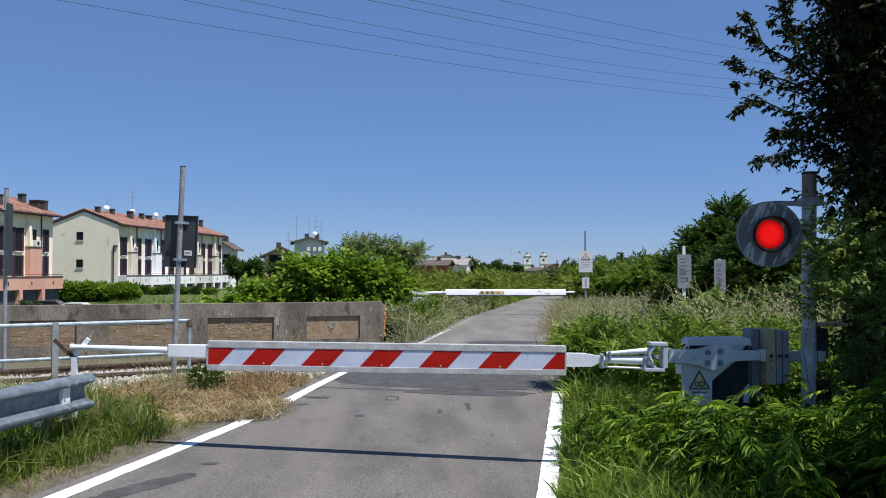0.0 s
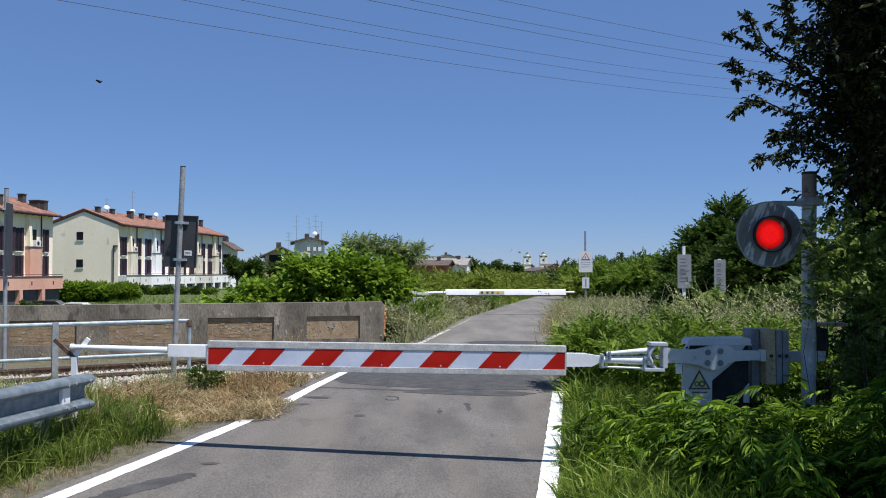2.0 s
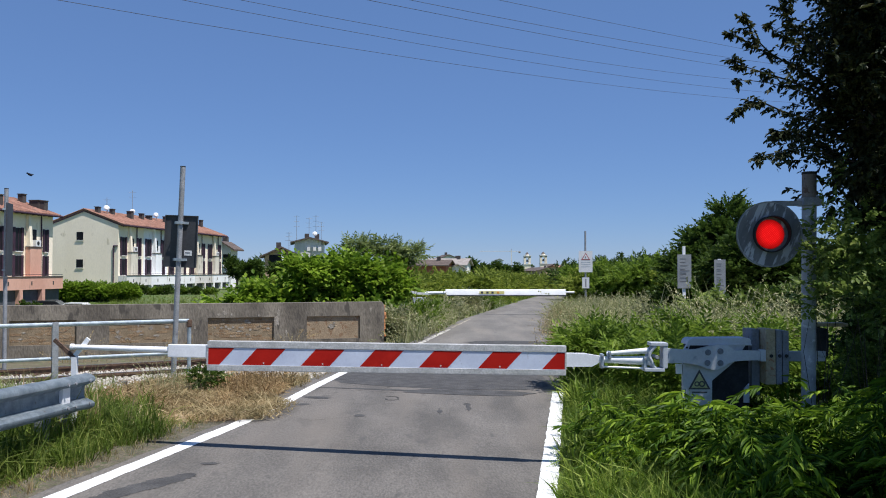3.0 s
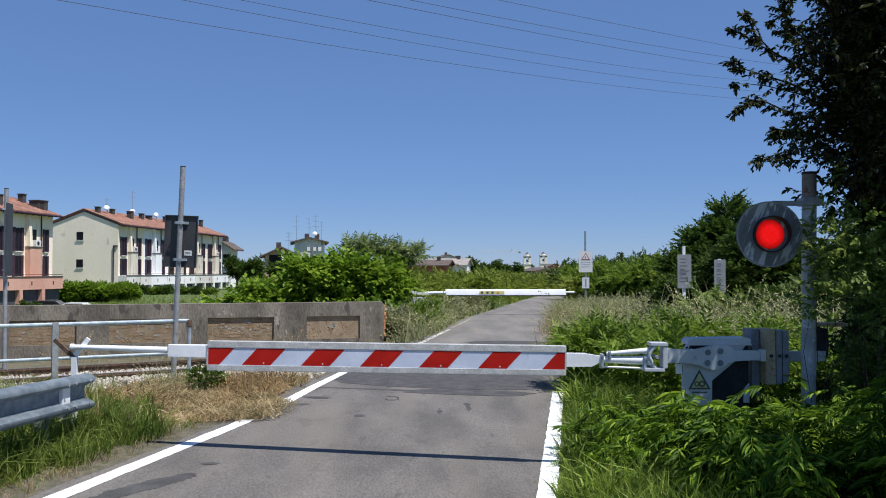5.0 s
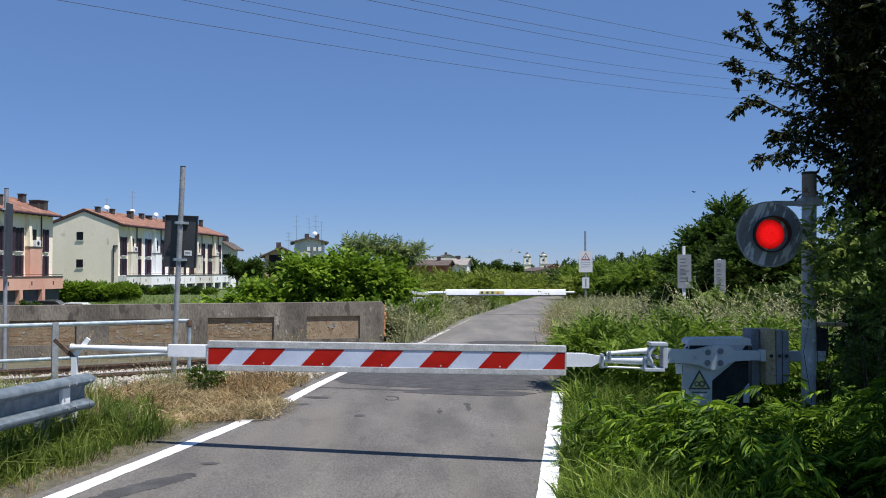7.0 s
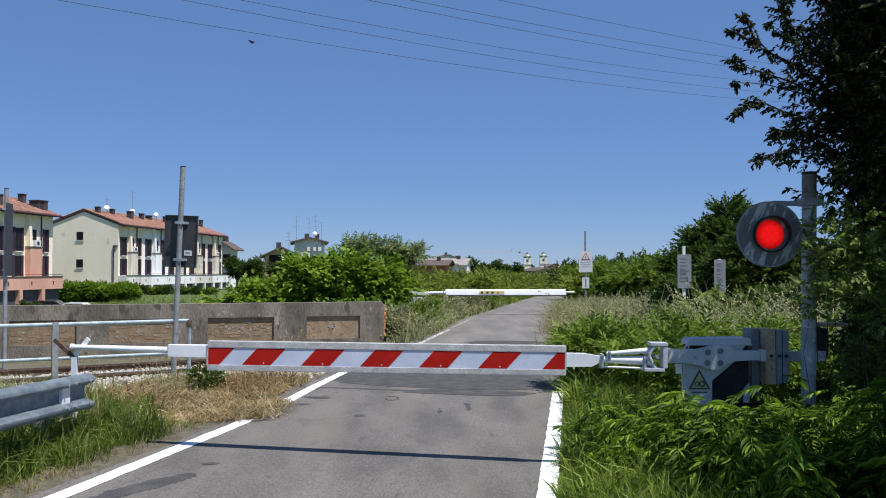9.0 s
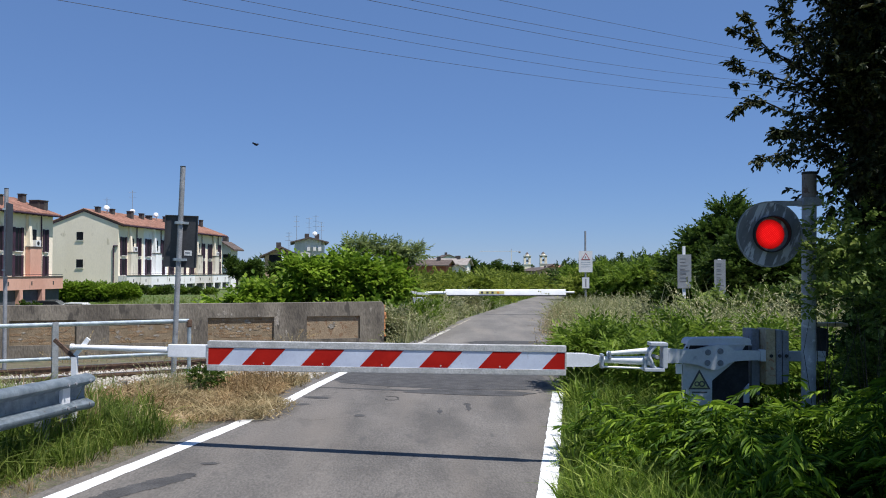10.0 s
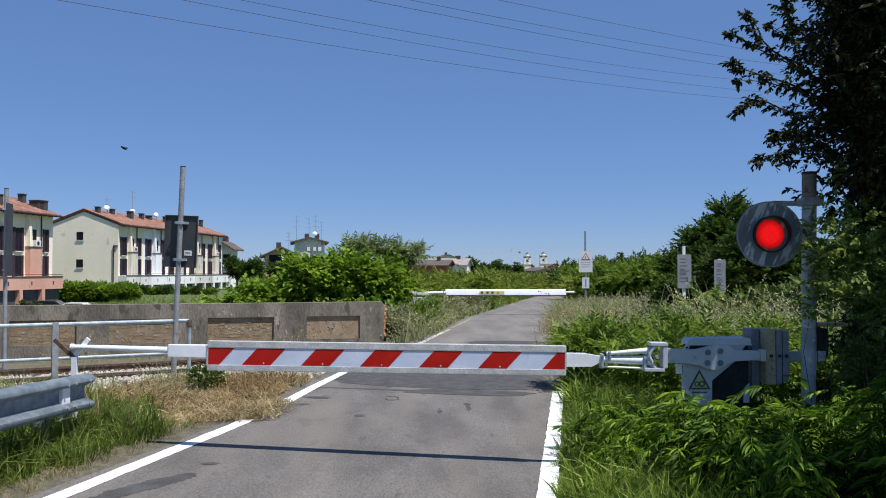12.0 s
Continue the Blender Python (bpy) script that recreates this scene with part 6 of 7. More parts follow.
def bough(points, r, n, twig, seed, start=1.0, side=0.0, leaves=10, big=0.072):
    """A limb through the points in the tree's space; fine twigs leave it all along its outer part, and single drooping leaves hang on them."""
    rng = np.random.default_rng(seed)
    base = Vector(points[0])
    pts = [Vector(p) - base for p in points]
    w = B()
    for i, (a, b) in enumerate(zip(pts, pts[1:])):
        f = 1 - i / len(pts)
        tube(w, a, b, r * f, r * (f - 0.9 / len(pts)), 7)
    ob = part("branch", w, BARK, tree, "dark branch")
    ob.matrix_basis = Matrix.Translation(base)
    seg = np.array([tuple(p) for p in pts])
    t = rng.uniform(start, len(pts) - 1, n)
    t[:4] = len(pts) - 1.02
    i = np.minimum(t.astype(int), len(pts) - 2)
    q = seg[i] + (seg[i + 1] - seg[i]) * (t - i)[:, None] + rng.normal(0, 1, (n, 3)) * side
    along = seg[i + 1] - seg[i]
    along = along / np.linalg.norm(along, axis=1, keepdims=True)
    d = along * 0.9 + rng.normal(0, 0.5, (n, 3)) + np.array([0, 0, -0.08])
    d /= np.linalg.norm(d, axis=1, keepdims=True)
    ln = twig * rng.uniform(0.45, 1.0, n) * (1.2 - 0.5 * t / (len(pts) - 1))
    u = np.tile(np.linspace(0.15, 1.0, leaves), (n, 1))
    p = q[:, None] + d[:, None] * (ln[:, None] * u)[:, :, None]
    p[:, :, 2] -= 0.25 * ln[:, None] * u ** 2
    dirs = np.repeat(d[:, None], leaves, 1) * 0.6 + rng.normal(0, 0.55, (n, leaves, 3)) + np.array([0, 0, -0.55])
    size = rng.uniform(0.48 * big, big, n * leaves)
    v, f = many(PLUM_LEAF, p.reshape(-1, 3), outward(rng, dirs.reshape(-1, 3), 0.0, 0.1), size, rng)
    tip = q + d * ln[:, None] - np.array([0, 0, 0.25]) * ln[:, None]
    k = len(v)
    stem = np.stack([q + np.array([0, 0, 0.003]), q - np.array([0, 0, 0.003]), tip], 1).reshape(-1, 3)
    v = np.concatenate([v, stem])
    f = np.concatenate([f, k + np.arange(3 * n).reshape(n, 3)])
    lv_ = new("leaves", array_mesh("leaves", v, f, LEAF_TREE_SHADE))
    lv_.parent = ob
    return ob


def in_tree(pts, reach=1.06):
    return [tuple(Vector((p[0] * reach, p[1] * reach, 1.75 + (p[2] - 1.75) * reach)) - TREE_FOOT) for p in pts]


# the outer boughs that reach out against the sky
BRANCHES = [
    bough([(-0.11, 0.02, 2.66), (-0.53, 0.77, 3.54), (-0.89, 0.57, 3.75), (-1.21, 0.37, 3.85), (-1.48, 0.27, 3.97), (-1.67, 0.17, 4.1), (-1.74, 0.17, 4.25)], 0.018, 44, 0.17, 301),
    bough([(-0.11, 0.02, 2.66), (-0.53, 0.77, 3.54), (-1.05, 0.47, 3.84), (-1.48, 0.27, 3.95), (-1.74, 0.17, 4.04), (-1.87, 0.17, 4.12)], 0.012, 20, 0.1, 302),
    bough([(-0.11, 0.02, 2.66), (-0.53, 0.77, 3.48), (-0.95, 0.57, 3.64), (-1.27, 0.37, 3.7), (-1.54, 0.27, 3.75), (-1.75, 0.17, 3.78), (-1.86, 0.17, 3.84)], 0.016, 40, 0.15, 303),
    bough([(-0.11, 0.02, 2.66), (-0.53, 0.77, 3.46), (-1.11, 0.47, 3.62), (-1.51, 0.27, 3.66), (-1.73, 0.17, 3.66), (-1.84, 0.17, 3.66)], 0.01, 16, 0.1, 304),
    bough([(-0.11, 0.02, 2.66), (-0.53, 0.77, 3.2), (-0.96, 0.57, 3.38), (-1.33, 0.37, 3.43), (-1.54, 0.27, 3.49), (-1.71, 0.17, 3.49), (-1.82, 0.17, 3.4)], 0.016, 42, 0.15, 305),
    bough([(-0.11, 0.02, 2.66), (-0.54, 0.77, 3.03), (-0.96, 0.57, 3.19), (-1.23, 0.37, 3.23), (-1.42, 0.27, 3.21)], 0.014, 60, 0.2, 306),
    bough([(-0.11, 0.02, 2.66), (-0.59, 0.67, 2.96), (-1.0, 0.47, 3.09), (-1.28, 0.27, 3.06), (-1.45, 0.17, 3.0), (-1.63, 0.17, 2.96)], 0.012, 30, 0.2, 307),
    bough([(-0.11, 0.02, 2.66), (-0.53, 0.77, 3.77), (-0.99, 0.47, 4.08), (-1.27, 0.27, 4.2), (-1.38, 0.17, 4.32), (-1.4, 0.17, 4.51)], 0.016, 60, 0.2, 308),
    bough([(-0.11, 0.02, 2.66), (-0.53, 0.77, 3.65), (-1.02, 0.47, 4.0), (-1.29, 0.27, 4.09), (-1.43, 0.17, 4.14), (-1.5, 0.17, 4.19)], 0.01, 18, 0.1, 309),
    bough([(-0.11, 0.02, 2.66), (-0.51, 0.57, 4.22), (-0.98, 0.37, 4.54), (-1.23, 0.27, 4.73)], 0.014, 50, 0.22, 310),
]
# the dense inside of the crown, the parts behind it, then unseen shading boughs towards the lane and above
for k in range(11):
    r_ = random.Random(900 + k)
    zt, xt = 3.2 + 1.4 * k / 10, r_.uniform(3.3, 3.65)
    BRANCHES.append(bough(in_tree([(4.2, 7.2, 2.3 + 1.1 * k / 10), (3.9, 6.9 + r_.uniform(-0.4, 0.4), (2.6 + zt) / 2 + 0.3 * k / 10), (3.6, 6.75 + r_.uniform(-0.45, 0.45), zt - 0.05), (xt, 6.7 + r_.uniform(-0.5, 0.5), zt)], 1.22), 0.012, 255, 0.3, 320 + k, 0.15, 0.24, 10, 0.085))
for k in range(2, 9):
    r_ = random.Random(980 + k)
    zt = 2.75 + 0.2 * k
    BRANCHES.append(bough([(-0.1, 0.0, 2.66 + 0.05 * k), (-0.35 + r_.uniform(-0.1, 0.1), 0.6 + r_.uniform(-0.3, 0.3), zt + 0.1), (-0.75 + r_.uniform(-0.18, 0.12), 0.7 + r_.uniform(-0.4, 0.3), zt + 0.22)], 0.012, 130, 0.24, 380 + k, 0.5, 0.16, 10, 0.075))
for k in range(12):
    r_ = random.Random(950 + k)
    BRANCHES.append(bough(in_tree([(4.25, 7.2, 2.0 + 0.14 * k), (4.5 + r_.uniform(-0.3, 0.4), 8.1 + r_.uniform(-0.3, 0.5), 2.6 + 0.2 * k), (4.75 + r_.uniform(-0.5, 0.8), 8.7 + r_.uniform(-0.4, 0.8), 3.0 + 0.22 * k)]), 0.015, 215, 0.32, 350 + k, 0.6, 0.3, 10, 0.095))
# out of view towards the lane: boughs added to shade the weeds
for k in range(8):
    r_ = random.Random(1010 + k)
    BRANCHES.append(bough(in_tree([(4.3, 7.2, 2.2 + 0.15 * k), (4.7, 6.3, 3.0 + 0.12 * k), (4.25 + r_.uniform(-0.3, 0.4), 5.4 + r_.uniform(-0.3, 0.3), 3.6 + 0.06 * k), (3.65 + r_.uniform(-0.35, 0.6), 4.7 + r_.uniform(-0.5, 0.5), 3.75 + 0.06 * k)]), 0.015, 110, 0.3, 420 + k, 2.05, 0.3, 10, 0.085))
# out of view overhead: boughs added to keep sun off the pole
for k in range(6):
    r_ = random.Random(1050 + k)
    BRANCHES.append(bough(in_tree([(4.9, 7.8, 3.0 + 0.2 * k), (4.7 + r_.uniform(-0.4, 0.4), 7.7 + r_.uniform(-0.3, 0.3), 4.2 + 0.12 * k), (4.5 + r_.uniform(-0.4, 0.6), 7.6 + r_.uniform(-0.3, 0.4), 5.0 + 0.16 * k)]), 0.016, 150, 0.32, 450 + k, 0.6, 0.34, 10, 0.09))
# low, dense twigs hanging behind the signal pole
for k in range(6):
    r_ = random.Random(1090 + k)
    BRANCHES.append(bough([(0.2, 0.3, 2.9 + 0.05 * k), (-0.1 + r_.uniform(-0.1, 0.15), 0.35 + r_.uniform(-0.1, 0.4), 2.95), (-0.32 + r_.uniform(-0.12, 0.3), 0.3 + r_.uniform(-0.15, 0.5), 2.65 + r_.uniform(-0.25, 0.2))], 0.012, 190, 0.26, 480 + k, 0.4, 0.2, 10, 0.085))


# ---- grass and weeds ----
GRASS_T = [tuft(12, 0.18, k) for k in range(4)]
WIDE_GRASS_T = [tuft(10, 0.18, 50 + k, 0.019) for k in range(4)]
SEED_T = [tuft(9, 0.2, 10 + k, 0.009, True) for k in range(3)]
FINE_SEED_T = [tuft(14, 0.22, 16 + k, 0.006, True, 0.03) for k in range(3)]


def meadow(name, n, area, templates, size, mat, label, seed, keep=None, tilt=14, category="grass", lift=-0.03):
    """A patch of ground cover over an area (x0, x1, y0, y1)."""
    rng = np.random.default_rng(seed)
    x, y = rng.uniform(area[0], area[1], n), rng.uniform(area[2], area[3], n)
    if keep is not None:
        q = keep(x, y)
        x, y = x[q], y[q]
    patchy = np.array([noise.noise(Vector((a * 0.9, b * 0.9, seed))) for a, b in zip(x, y)])
    p = np.stack([x, y, ground_z(x, y) + lift], 1)
    v, f = many(templates, p, turns_of(rng, len(x), 0, tilt), rng.uniform(0.6, 1.2, len(x)) * (1 + 0.5 * patchy) * size, rng)
    return tagged(new(name, array_mesh(name, v, f, mat)), label, category, kind="stuff")


def off_left(x, y):
    return edge_x(LEFT_EDGE, y) - x


def off_right(x, y):
    return x - edge_x(RIGHT_EDGE, y)


def clear(x, y):
    return np.abs(track_off(x, y)) > 2.0


meadow("verge_grass", 3400, (-6.5, -2.2, 4.0, 9.6), GRASS_T, 0.42, GRASS, "long green verge grass below the guard rail", 1, lambda x, y: (off_left(x, y) > 0.36) & (off_left(x, y) < 3.2) & ((y < 8.6) | (off_left(x, y) > 1.0)), 26)
meadow("rail_foot_grass", 800, (-4.4, -3.0, 5.2, 8.3), GRASS_T, 0.58, GRASS, "tall grass at the foot of the guard rail", 24, lambda x, y: off_left(x, y) > 0.7, 30)
meadow("straw_edge_grass", 420, (-3.9, -2.5, 7.9, 9.7), GRASS_T, 0.26, GRASS, "low green grass growing through the straw", 43, lambda x, y: (off_left(x, y) > 0.3) & (off_left(x, y) < 1.5), 30)
meadow("green_stubble", 900, (-4.5, -1.9, 4.0, 9.0), GRASS_T, 0.13, GRASS, "thin green stubble on the bare verge", 45, lambda x, y: (off_left(x, y) > 0.2) & (off_left(x, y) < 0.6), 34)
meadow("short_verge_grass", 2100, (-4.5, -1.9, 4.0, 10.4), GRASS_T, 0.16, DRY_GRASS, "short dry grass along the edge of the asphalt", 2, lambda x, y: (off_left(x, y) > 0.16) & (off_left(x, y) < 0.6))
STRAW_T = [(v * np.array([1, 1, 0.22]), f) for v, f in (tuft(9, 0.3, 30 + k, 0.02) for k in range(4))]
STRAW_RIM = ((8.6, 9.2, 9.55, 10.6, 11.1, 12.5), (0.45, 0.25, -0.34, -0.34, 0.12, 0.2))
straw_x, straw_y = np.arange(-5.0, -1.5, 0.08), np.arange(8.3, 13.0, 0.08)


def straw_z(x, y):
    o = edge_x(LEFT_EDGE, y) - x
    m = smooth(0.0, 0.3, o - np.interp(y, STRAW_RIM[0], STRAW_RIM[1])) * (1 - smooth(1.7, 2.3, o)) * smooth(8.5, 9.0, y) * (1 - smooth(12.4, 12.9, y - 0.6 * (x + 4)))
    lump = np.vectorize(lambda a, b: noise.noise(Vector((a * 2.2, b * 2.2, 3))) + 0.5 * noise.noise(Vector((a * 7, b * 7, 5))))(x, y)
    return ground_z(x, y) - 0.12 + m * (0.16 + 0.05 * lump)


STRAW_BED = surface("straw_litter", (0.27, 0.19, 0.105), (0.44, 0.335, 0.195), 5, 0.95, 0.8, 45, c3=(0.16, 0.11, 0.06), spots=0.6, grit=0.9)
tagged(sheet("straw_litter", straw_x, straw_y, straw_z, STRAW_BED, "matted dry cut grass beside the lane", "stuff"), category="straw")
meadow("brown_cut_straw", 2600, (-4.6, -1.6, 9.6, 12.9), STRAW_T, 0.34, BROWN_STRAW, "darker brown matted straw beside the lane", 33, lambda x, y: (off_left(x, y) > 0.25) & (off_left(x, y) < 2.0) & (y - 0.6 * (x + 4) < 12.9) & (np.sin(3.1 * x + 1.3 * y) + np.sin(2.3 * y - x) > -0.3), 32, lift=0.05)
meadow("cut_straw", 4000, (-4.6, -1.6, 8.6, 12.6), STRAW_T, 0.3, DRY_GRASS, "heap of dry mown straw beside the lane", 3, lambda x, y: (off_left(x, y) > np.interp(y, STRAW_RIM[0], STRAW_RIM[1]) + 0.05) & (off_left(x, y) < 2.1) & (y - 0.6 * (x + 4) < 12.8), 30, lift=0.04)
meadow("trackside_weeds", 120, (-8, -1.8, 9.4, 13.4), GRASS_T, 0.3, GRASS, "green weeds between the verge and the track", 4, lambda x, y: (off_left(x, y) > 1.0) & (y - 0.6 * (x + 4) > 11.3) & (y - 0.6 * (x + 4) < 13.2))
meadow("dry_trackside_weeds", 50, (-6.0, -3.1, 9.8, 12.9), FINE_SEED_T, 0.5, SEED_GRASS, "scraggly dry weeds between the verge and the track", 47, lambda x, y: (y - 0.6 * (x + 4) > 10.6) & (y - 0.6 * (x + 4) < 13.0) & (off_left(x, y) > 0.9), 30)
meadow("field_grass", 9000, (-45, -3, 24, 90), GRASS_T, 0.4, GRASS, "rough green field behind the wall", 5, lambda x, y: off_left(x, y) > 6)
meadow("left_bank_weeds", 1000, (-3.2, 3.5, 22.3, 42), SEED_T, 0.75, SEED_GRASS, "tall seeding grass on the bank beyond the track", 6, lambda x, y: (off_left(x, y) > 0.25) & (off_left(x, y) < 2.8))
meadow("left_bank_green", 1800, (-3.2, 8, 22.5, 60), GRASS_T, 0.75, GRASS, "tall green grass on the bank beyond the track", 7, lambda x, y: (off_left(x, y) > 0.3) & (off_left(x, y) < 3.0))
meadow("right_verge_grass", 3000, (0.4, 4.6, 4.2, 13.5), WIDE_GRASS_T, 0.48, VERGE_GRASS, "long green verge grass at the edge of the lane", 8, lambda x, y: (off_right(x, y) > 0.29) & (off_right(x, y) < 1.5), 32)
meadow("tall_verge_grass", 650, (1.2, 2.1, 5.0, 6.7), GRASS_T, 0.52, VERGE_GRASS, "tall leaning grass in front of the weeds", 39, lambda x, y: (off_right(x, y) > 0.55) & (x < 2.1 - 0.15 * (6.7 - y)), 30)
meadow("edge_grass", 2200, (0.3, 2.4, 4.2, 13.5), GRASS_T, 0.2, VERGE_GRASS, "short grass along the white line", 28, lambda x, y: (off_right(x, y) > 0.15) & (off_right(x, y) < 0.42), 34)
meadow("crossing_edge_weeds", 240, (-3.4, -1.75, 12.2, 14.3), GRASS_T, 0.26, DRY_GRASS, "low brown weeds where the lane meets the track", 31, lambda x, y: (off_left(x, y) > 0.1) & (off_left(x, y) < 1.1))
meadow("tall_pale_stems", 190, (4.4, 9.2, 16.2, 20.6), FINE_SEED_T, 1.5, SEED_GRASS, "tall wispy pale stems before the railway boards", 37, lambda x, y: (off_right(x, y) > 1.0) & (track_off(x, y) < -2.0))
meadow("pale_tall_grass", 520, (2.6, 9.5, 14.3, 19.5), FINE_SEED_T, 1.15, SEED_GRASS, "tall pale grass in seed behind the weeds", 29, lambda x, y: (off_right(x, y) > 0.6) & (track_off(x, y) < -2.2))
meadow("right_seed_grass", 4200, (2.4, 9.5, 13, 36), SEED_T, 0.85, SEED_GRASS, "tall pale seeding grass beside the lane", 9, lambda x, y: (off_right(x, y) > 0.35) & (off_right(x, y) < 5.5) & clear(x, y))
meadow("dry_lane_grass", 1300, (1.6, 6.5, 13.2, 34), FINE_SEED_T, 0.7, DRY_GRASS, "dry brown grass at the edge of the lane", 41, lambda x, y: (off_right(x, y) > 0.05) & (off_right(x, y) < 0.9) & clear(x, y), 26)
meadow("right_far_grass", 1800, (3, 16, 30, 70), SEED_T, 0.7, SEED_GRASS, "pale grass along the far lane", 10, lambda x, y: (off_right(x, y) > 0.2) & (off_right(x, y) < 5))


def weed_plant(seed):
    """A leafy weed of unit height: an upright stalk with arching compound leaves of long narrow leaflets all round."""
    r = random.Random(seed)
    out = []
    for i in range(9):
        z = 0.38 + 0.60 * i / 8
        ln = r.uniform(0.34, 0.46) * (1.05 - 0.25 * i / 8)
        t = spray(7, 0.4, 0.105, 48, r.uniform(0.2, 0.5), seed * 31 + i, leaf=leaf_oval)
        out.append(placed(t, pose(0, 0, z, r.uniform(-35, 25), r.uniform(-20, 20), i * 137.5 + r.uniform(-20, 20)), ln))
    st_ = np.array([(-0.012, 0, 0), (0.012, 0, 0), (0.004, 0, 1), (-0.004, 0, 1)], float)
    out.append((st_, np.array([(0, 1, 2), (0, 2, 3)])))
    return join(out)


WEED_T = [weed_plant(k + 1) for k in range(5)]
meadow("tall_weeds", 380, (1.4, 6.2, 4.6, 8.3), WEED_T, 0.8, LEAF_WEED, "lush green weeds with feathery leaves before the barrier machine", 11, lambda x, y: (off_right(x, y) > 1.1) & ((y > 5.5) | (x > 2.7)) & ((y > 6.8) | (x > 2.05 + 0.12 * np.sin(5 * y))) & ((y < 6.6) | (x > 2.95)) & ((y < 7.95) | (x > 3.9)) & ((x > 3.3) | (np.sin(2.9 * x + 1.2 * y + 0.6) * np.sin(2.6 * y - 0.7 * x) > -0.3)), 16, "weeds", -0.05)
meadow("brown_weeds", 110, (-2.95, -2.25, 11.3, 12.7), SEED_T, 0.5, BROWN_STRAW, "brown dead weeds behind the straw", 35)
meadow("plate_weeds", 85, (2.0, 3.1, 6.6, 7.85), WEED_T, 0.83, LEAF_WEED, "low feathery weeds at the foot of the barrier machine", 36, None, 16, "weeds", -0.05)
meadow("machine_weeds", 50, (2.95, 3.8, 7.2, 7.9), WEED_T, 0.62, LEAF_WEED, "tall feathery weeds against the barrier machine", 14, None, 16, "weeds", -0.05)
meadow("leafy_weeds", 115, (1.45, 2.4, 6.8, 8.3), WEED_T, 0.8, LEAF_WEED, "bright leafy weeds between the verge grass and the barrier machine", 38, lambda x, y: off_right(x, y) > 0.5, 18, "weeds", -0.05)
meadow("verge_weeds", 40, (1.2, 2.6, 5.4, 8.2), WEED_T, 0.46, LEAF_WEED, "feathery weeds among the verge grass", 13, lambda x, y: (off_right(x, y) > 0.45) & (off_right(x, y) < 1.2), 16, "weeds", -0.05)

meadow("wall_end_grass", 420, (-1.7, 1.2, 20.9, 27), SEED_T, 0.8, SEED_GRASS, "tall pale grass beside the broken end of the wall", 23, lambda x, y: (off_left(x, y) > 0.1) & (off_left(x, y) < 1.1))
meadow("dry_stalks", 7, (-3.9, -3.2, 7.7, 8.5), GRASS_T, 0.8, DRY_GRASS, "tall dry stalks beside the guard rail", 21)
meadow("wall_foot_weeds", 130, (-9.0, -2.6, 18.7, 21.0), FINE_SEED_T, 0.85, DRY_GRASS, "dry weeds at the foot of the old wall", 22, lambda x, y: (y < 21.7 + 0.3 * x) & (y > 21.2 + 0.3 * x))
shrub("sapling", (-3.25, 11.5, 0.0), lobes_in(190, 6, 0, 0, 0.26, 0.22, 0.16, 0.14, 0.08, 0.12), 75, OVATE, 0.16, LEAF_DARK, "small dark leafy sapling beside the straw", "shrub", seed=190, wood=0.008)

# ---- woods on the horizon ----
rng = np.random.default_rng(44)
n_l = 260
wx_ = rng.uniform(-420, 900, n_l)
wy_ = rng.uniform(430, 820, n_l)
lob = np.stack([wx_, wy_, rng.uniform(0.5, 5.5, n_l), rng.uniform(3, 7.5, n_l)], 1)
keep_ = ~((wx_ / wy_ > 0.085) & (wx_ / wy_ < 0.135) & (wy_ < 720))
lob = lob[keep_]
p, d = lobed(rng, lob, 16000)
v, f = many(CLUMP, p, outward(rng, d, 0.3, 0.5), rng.uniform(1.4, 2.6, len(p)), rng)
tagged(new("distant_woods", array_mesh("distant_woods", v, f, LEAF_DARK)), "belt of distant trees on the horizon", "trees", kind="stuff")
for i, (x, y, h) in enumerate(((9.4, 300, 7.6), (-6.6, 330, 8), (16.5, 320, 5.6), (20.5, 325, 6.2), (25, 340, 5.2), (30, 340, 5.5), (80, 380, 12), (88, 360, 12), (96, 370, 13), (104, 350, 12))):
    shrub("distant_tree", (x, y, -1), lobes_in(400 + i, 8, 0, 0, h * 0.6, h * 0.22, h * 0.22, h * 0.25, 1.3, 2.0), 420, CLUMP, 1.0, LEAF_DARK, "dark green tree far across the fields", "tree", "distant trees", 400 + i, trunk=h * 0.3, wood=0.25)


# ---- small creatures in the air ----
def flying_insect():
    b = thing("flying_insect", pose(-3, 1.5, 2.2), "small dark hovering insect", "insect")
    bd = B()
    bmesh.ops.create_uvsphere(bd, u_segments=12, v_segments=8, radius=0.0026)
    bmesh.ops.scale(bd, vec=(2.0, 1, 1), verts=bd.verts[:])
    part("body", bd, INSECT, b, "", True)
    hd = B()
    bmesh.ops.create_uvsphere(hd, u_segments=10, v_segments=6, radius=0.0019)
    bmesh.ops.translate(hd, vec=(-0.006, 0, 0.0003), verts=hd.verts[:])
    part("head", hd, INSECT, b, "", True)
    for s in (1, -1):
        wv = B()
        prism(wv, ((-0.001, 0.0), (0.003, 0.0035), (0.0065, 0.004), (0.005, 0.001)), 0.0008 * s, 0.0011 * s)
        part("wing", wv, WING, b, "clear grey wing")
    return b


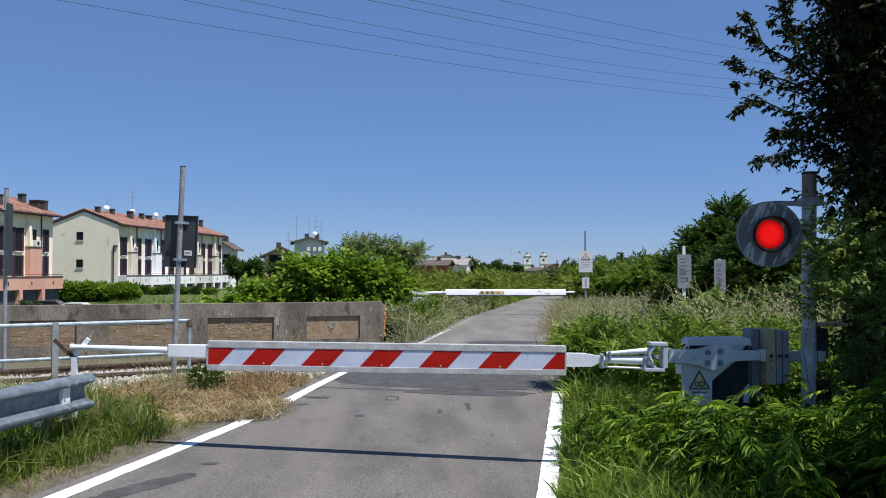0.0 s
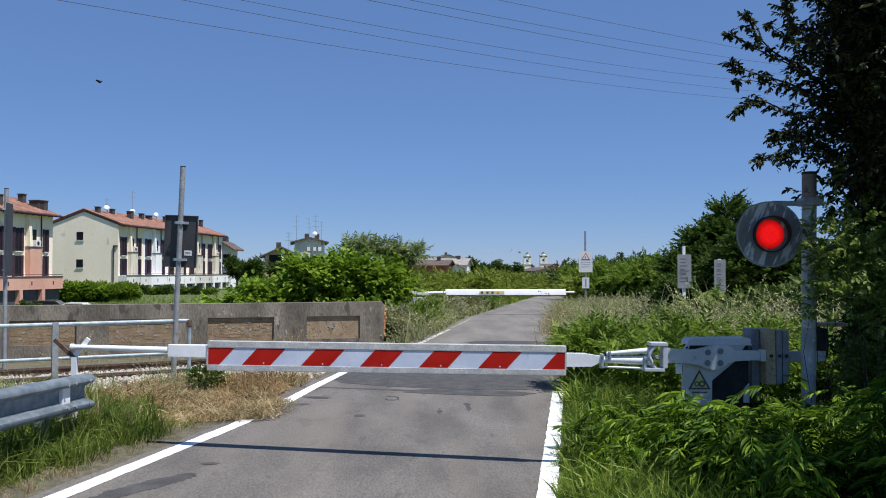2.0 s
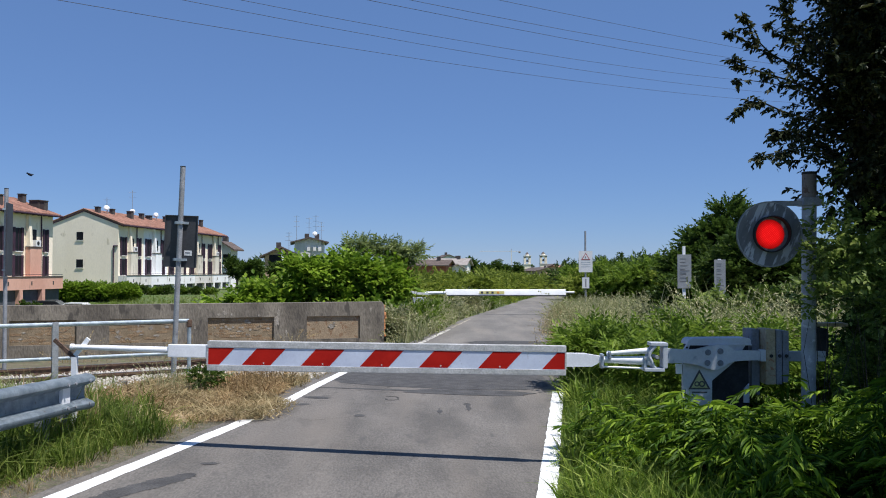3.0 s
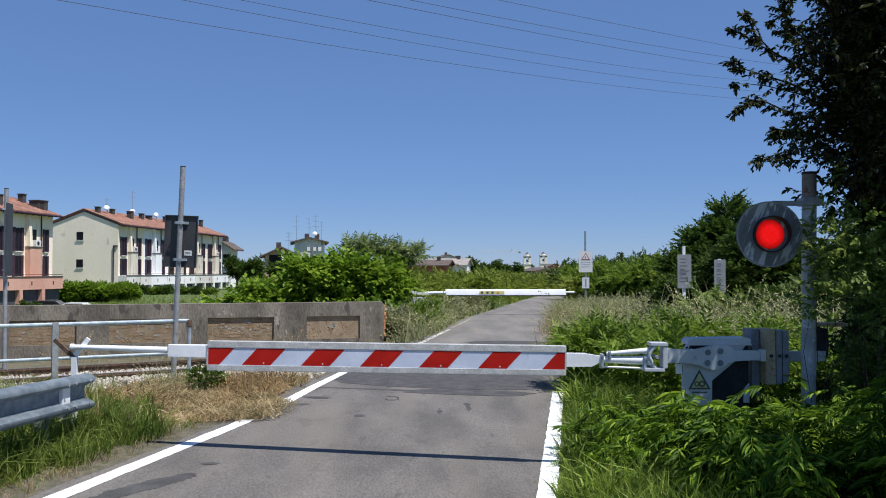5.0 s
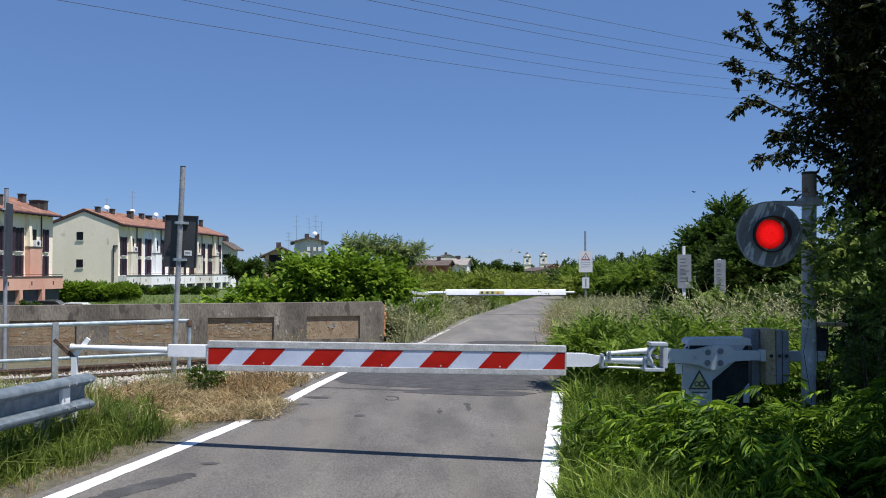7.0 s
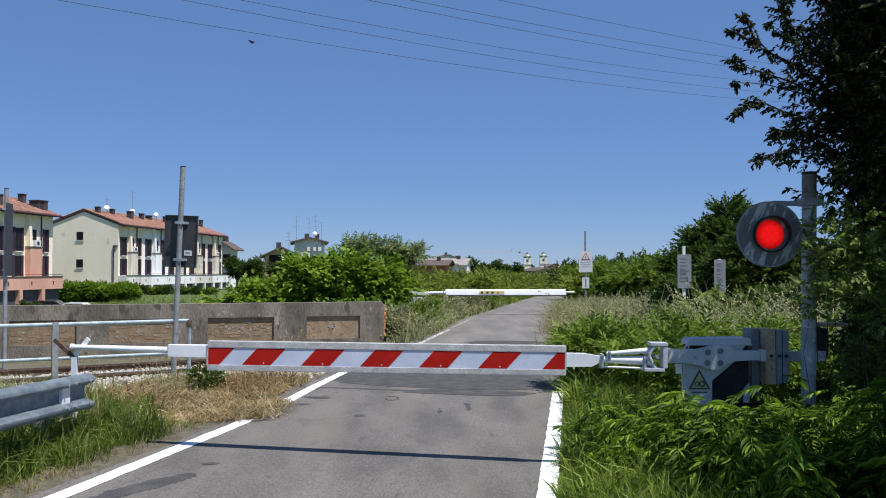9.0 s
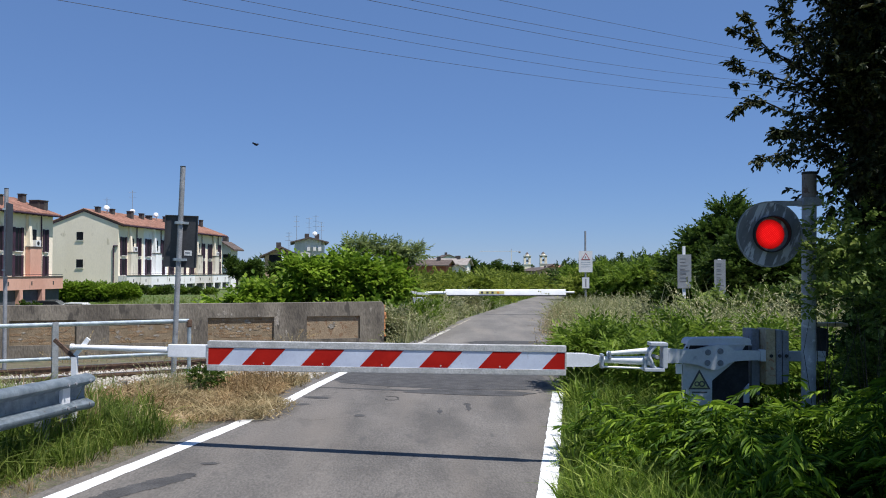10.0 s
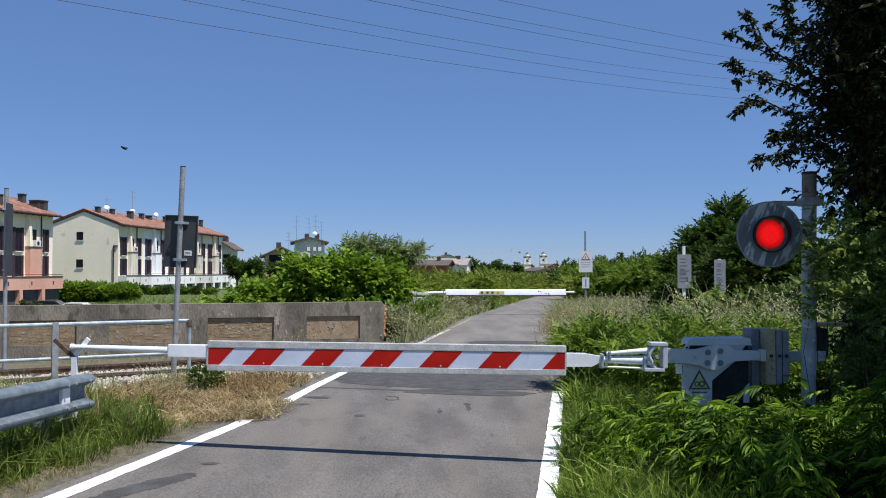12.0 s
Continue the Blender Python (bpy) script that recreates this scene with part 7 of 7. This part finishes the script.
def white_bird():
    b = thing("white_bird", pose(-20, 60, 25), "small white bird in flight", "bird")
    bd = B()
    bmesh.ops.create_uvsphere(bd, u_segments=12, v_segments=8, radius=0.045)
    bmesh.ops.scale(bd, vec=(2.2, 0.9, 0.8), verts=bd.verts[:])
    part("body", bd, SEED_DOWN, b, "", True)
    part("tail", prism(B(), ((-0.17, 0.008), (-0.07, 0.015), (-0.07, -0.015), (-0.17, -0.008)), -0.035, 0.035), SEED_DOWN, b)
    wings = []
    for s in (1, -1):
        wv = B()
        g = [wv.verts.new(q) for q in ((0.045, 0, 0), (-0.035, 0, 0), (-0.03, s * 0.14, 0.01), (-0.015, s * 0.24, 0.0), (0.02, s * 0.14, 0.012))]
        wv.faces.new(g)
        bmesh.ops.solidify(wv, geom=wv.faces[:], thickness=0.008)
        wings.append(part("wing", wv, SEED_DOWN, b, "white wing"))
    return b, wings


insect = flying_insect()
bird, bird_wings = white_bird()


def motions():
    """The insect hovers and darts, the bird crosses, and the near branches stir."""
    path = ((0.0, -1.00, 2.10), (0.8, -0.86, 2.10), (1.2, -0.762, 2.107), (1.3, -0.758, 2.102), (1.4, -0.79, 2.111), (1.5, -0.82, 2.118), (1.65, -0.86, 2.14), (1.8, -0.648, 2.173), (1.9, -0.606, 2.089), (2.0, -0.612, 2.087), (2.1, -0.637, 2.135), (2.2, -0.676, 2.214),
            (2.3, -0.676, 2.212), (2.4, -0.674, 2.157), (2.5, -0.682, 2.123), (2.6, -0.71, 2.077), (2.7, -0.722, 2.054), (2.8, -0.713, 2.02), (2.9, -0.711, 1.961), (3.0, -0.733, 1.921), (3.1, -0.745, 1.972), (3.2, -0.745, 2.013),
            (3.8, -0.92, 2.10), (4.8, -1.0, 2.05), (5.9, -0.95, 1.95), (6.1, -0.82, 1.9), (6.2, -0.396, 1.867), (6.3, -0.42, 1.908), (6.4, -0.445, 1.913), (6.5, -0.449, 1.955), (6.6, 0.088, 1.98), (6.7, 0.328, 2.014), (6.9, 0.446, 1.885), (7.2, 0.413, 1.921),
            (8.0, 0.2, 2.2), (8.8, -0.23, 2.172), (8.9, -0.30, 2.235), (9.0, -0.341, 2.158), (9.1, -0.353, 2.071), (9.2, -0.337, 1.997), (9.3, -0.314, 2.008), (9.4, -0.30, 2.024), (9.5, -0.294, 2.014), (9.6, -0.306, 2.012), (9.7, -0.32, 2.022), (9.8, -0.339, 2.004), (9.9, -0.343, 2.005),
            (10.0, -0.333, 1.975), (10.2, -0.372, 1.973), (10.4, -0.423, 2.024), (10.5, -0.428, 2.042), (10.6, -0.492, 2.053), (10.8, -0.537, 2.061), (11.0, -0.51, 1.915), (11.2, -0.56, 1.931), (11.3, -0.582, 2.015), (11.4, -0.613, 2.061), (11.5, -0.611, 2.0), (11.6, -0.601, 1.876), (11.7, -0.59, 1.80), (11.8, -0.562, 1.85), (11.9, -0.557, 1.885), (12.0, -0.566, 1.968))
    far = {t: float(np.interp(t, (0, 5.9, 6.2, 6.5, 6.6, 7.0, 7.2, 8.8, 12), (1.75, 1.75, 2.0, 2.2, 3.0, 3.4, 2.7, 1.9, 1.65))) for t, x, z in path}
    walk(insect, [(t, pose(x * far[t] / 1.5, far[t], 1.75 + (z - 1.75) * far[t] / 1.5, 0, 25, 12 * math.sin(5 * t))) for t, x, z in path])
    flight = ((0.0, -130, 120, 60), (4.6, -24, 60, 26.0), (5.0, -11.5, 60, 21.5), (5.4, -2.36, 60, 15.75), (5.6, 3.68, 60, 13.43), (5.8, 6.8, 60, 10.95), (5.9, 8.96, 60, 10.1), (6.1, 10.5, 60, 8.67), (6.4, 13.0, 60, 6.95), (6.6, 15.8, 60, 6.5), (7.2, 20.5, 62, 5.6), (9.0, 40, 70, 7.0), (12.0, 90, 90, 14.0))
    walk(bird, [(t, pose(x, y, z, 0, 15, -8)) for t, x, y, z in flight])
    for s, w in zip((1, -1), bird_wings):
        walk(w, [(k * 0.1, pose(0, 0, 0, s * 38 * math.sin(k * 2.2))) for k in range(121)])
    for i, b in enumerate(BRANCHES[:10]):
        home = b.matrix_basis.copy()
        walk(b, [(0.5 * k, home @ pose(0, 0, 0, 0.5 * math.sin(0.9 * k + i), 0.55 * math.sin(0.62 * k + 1.7 * i), 0.5 * math.sin(0.75 * k + 0.8 * i))) for k in range(25)])


motions()
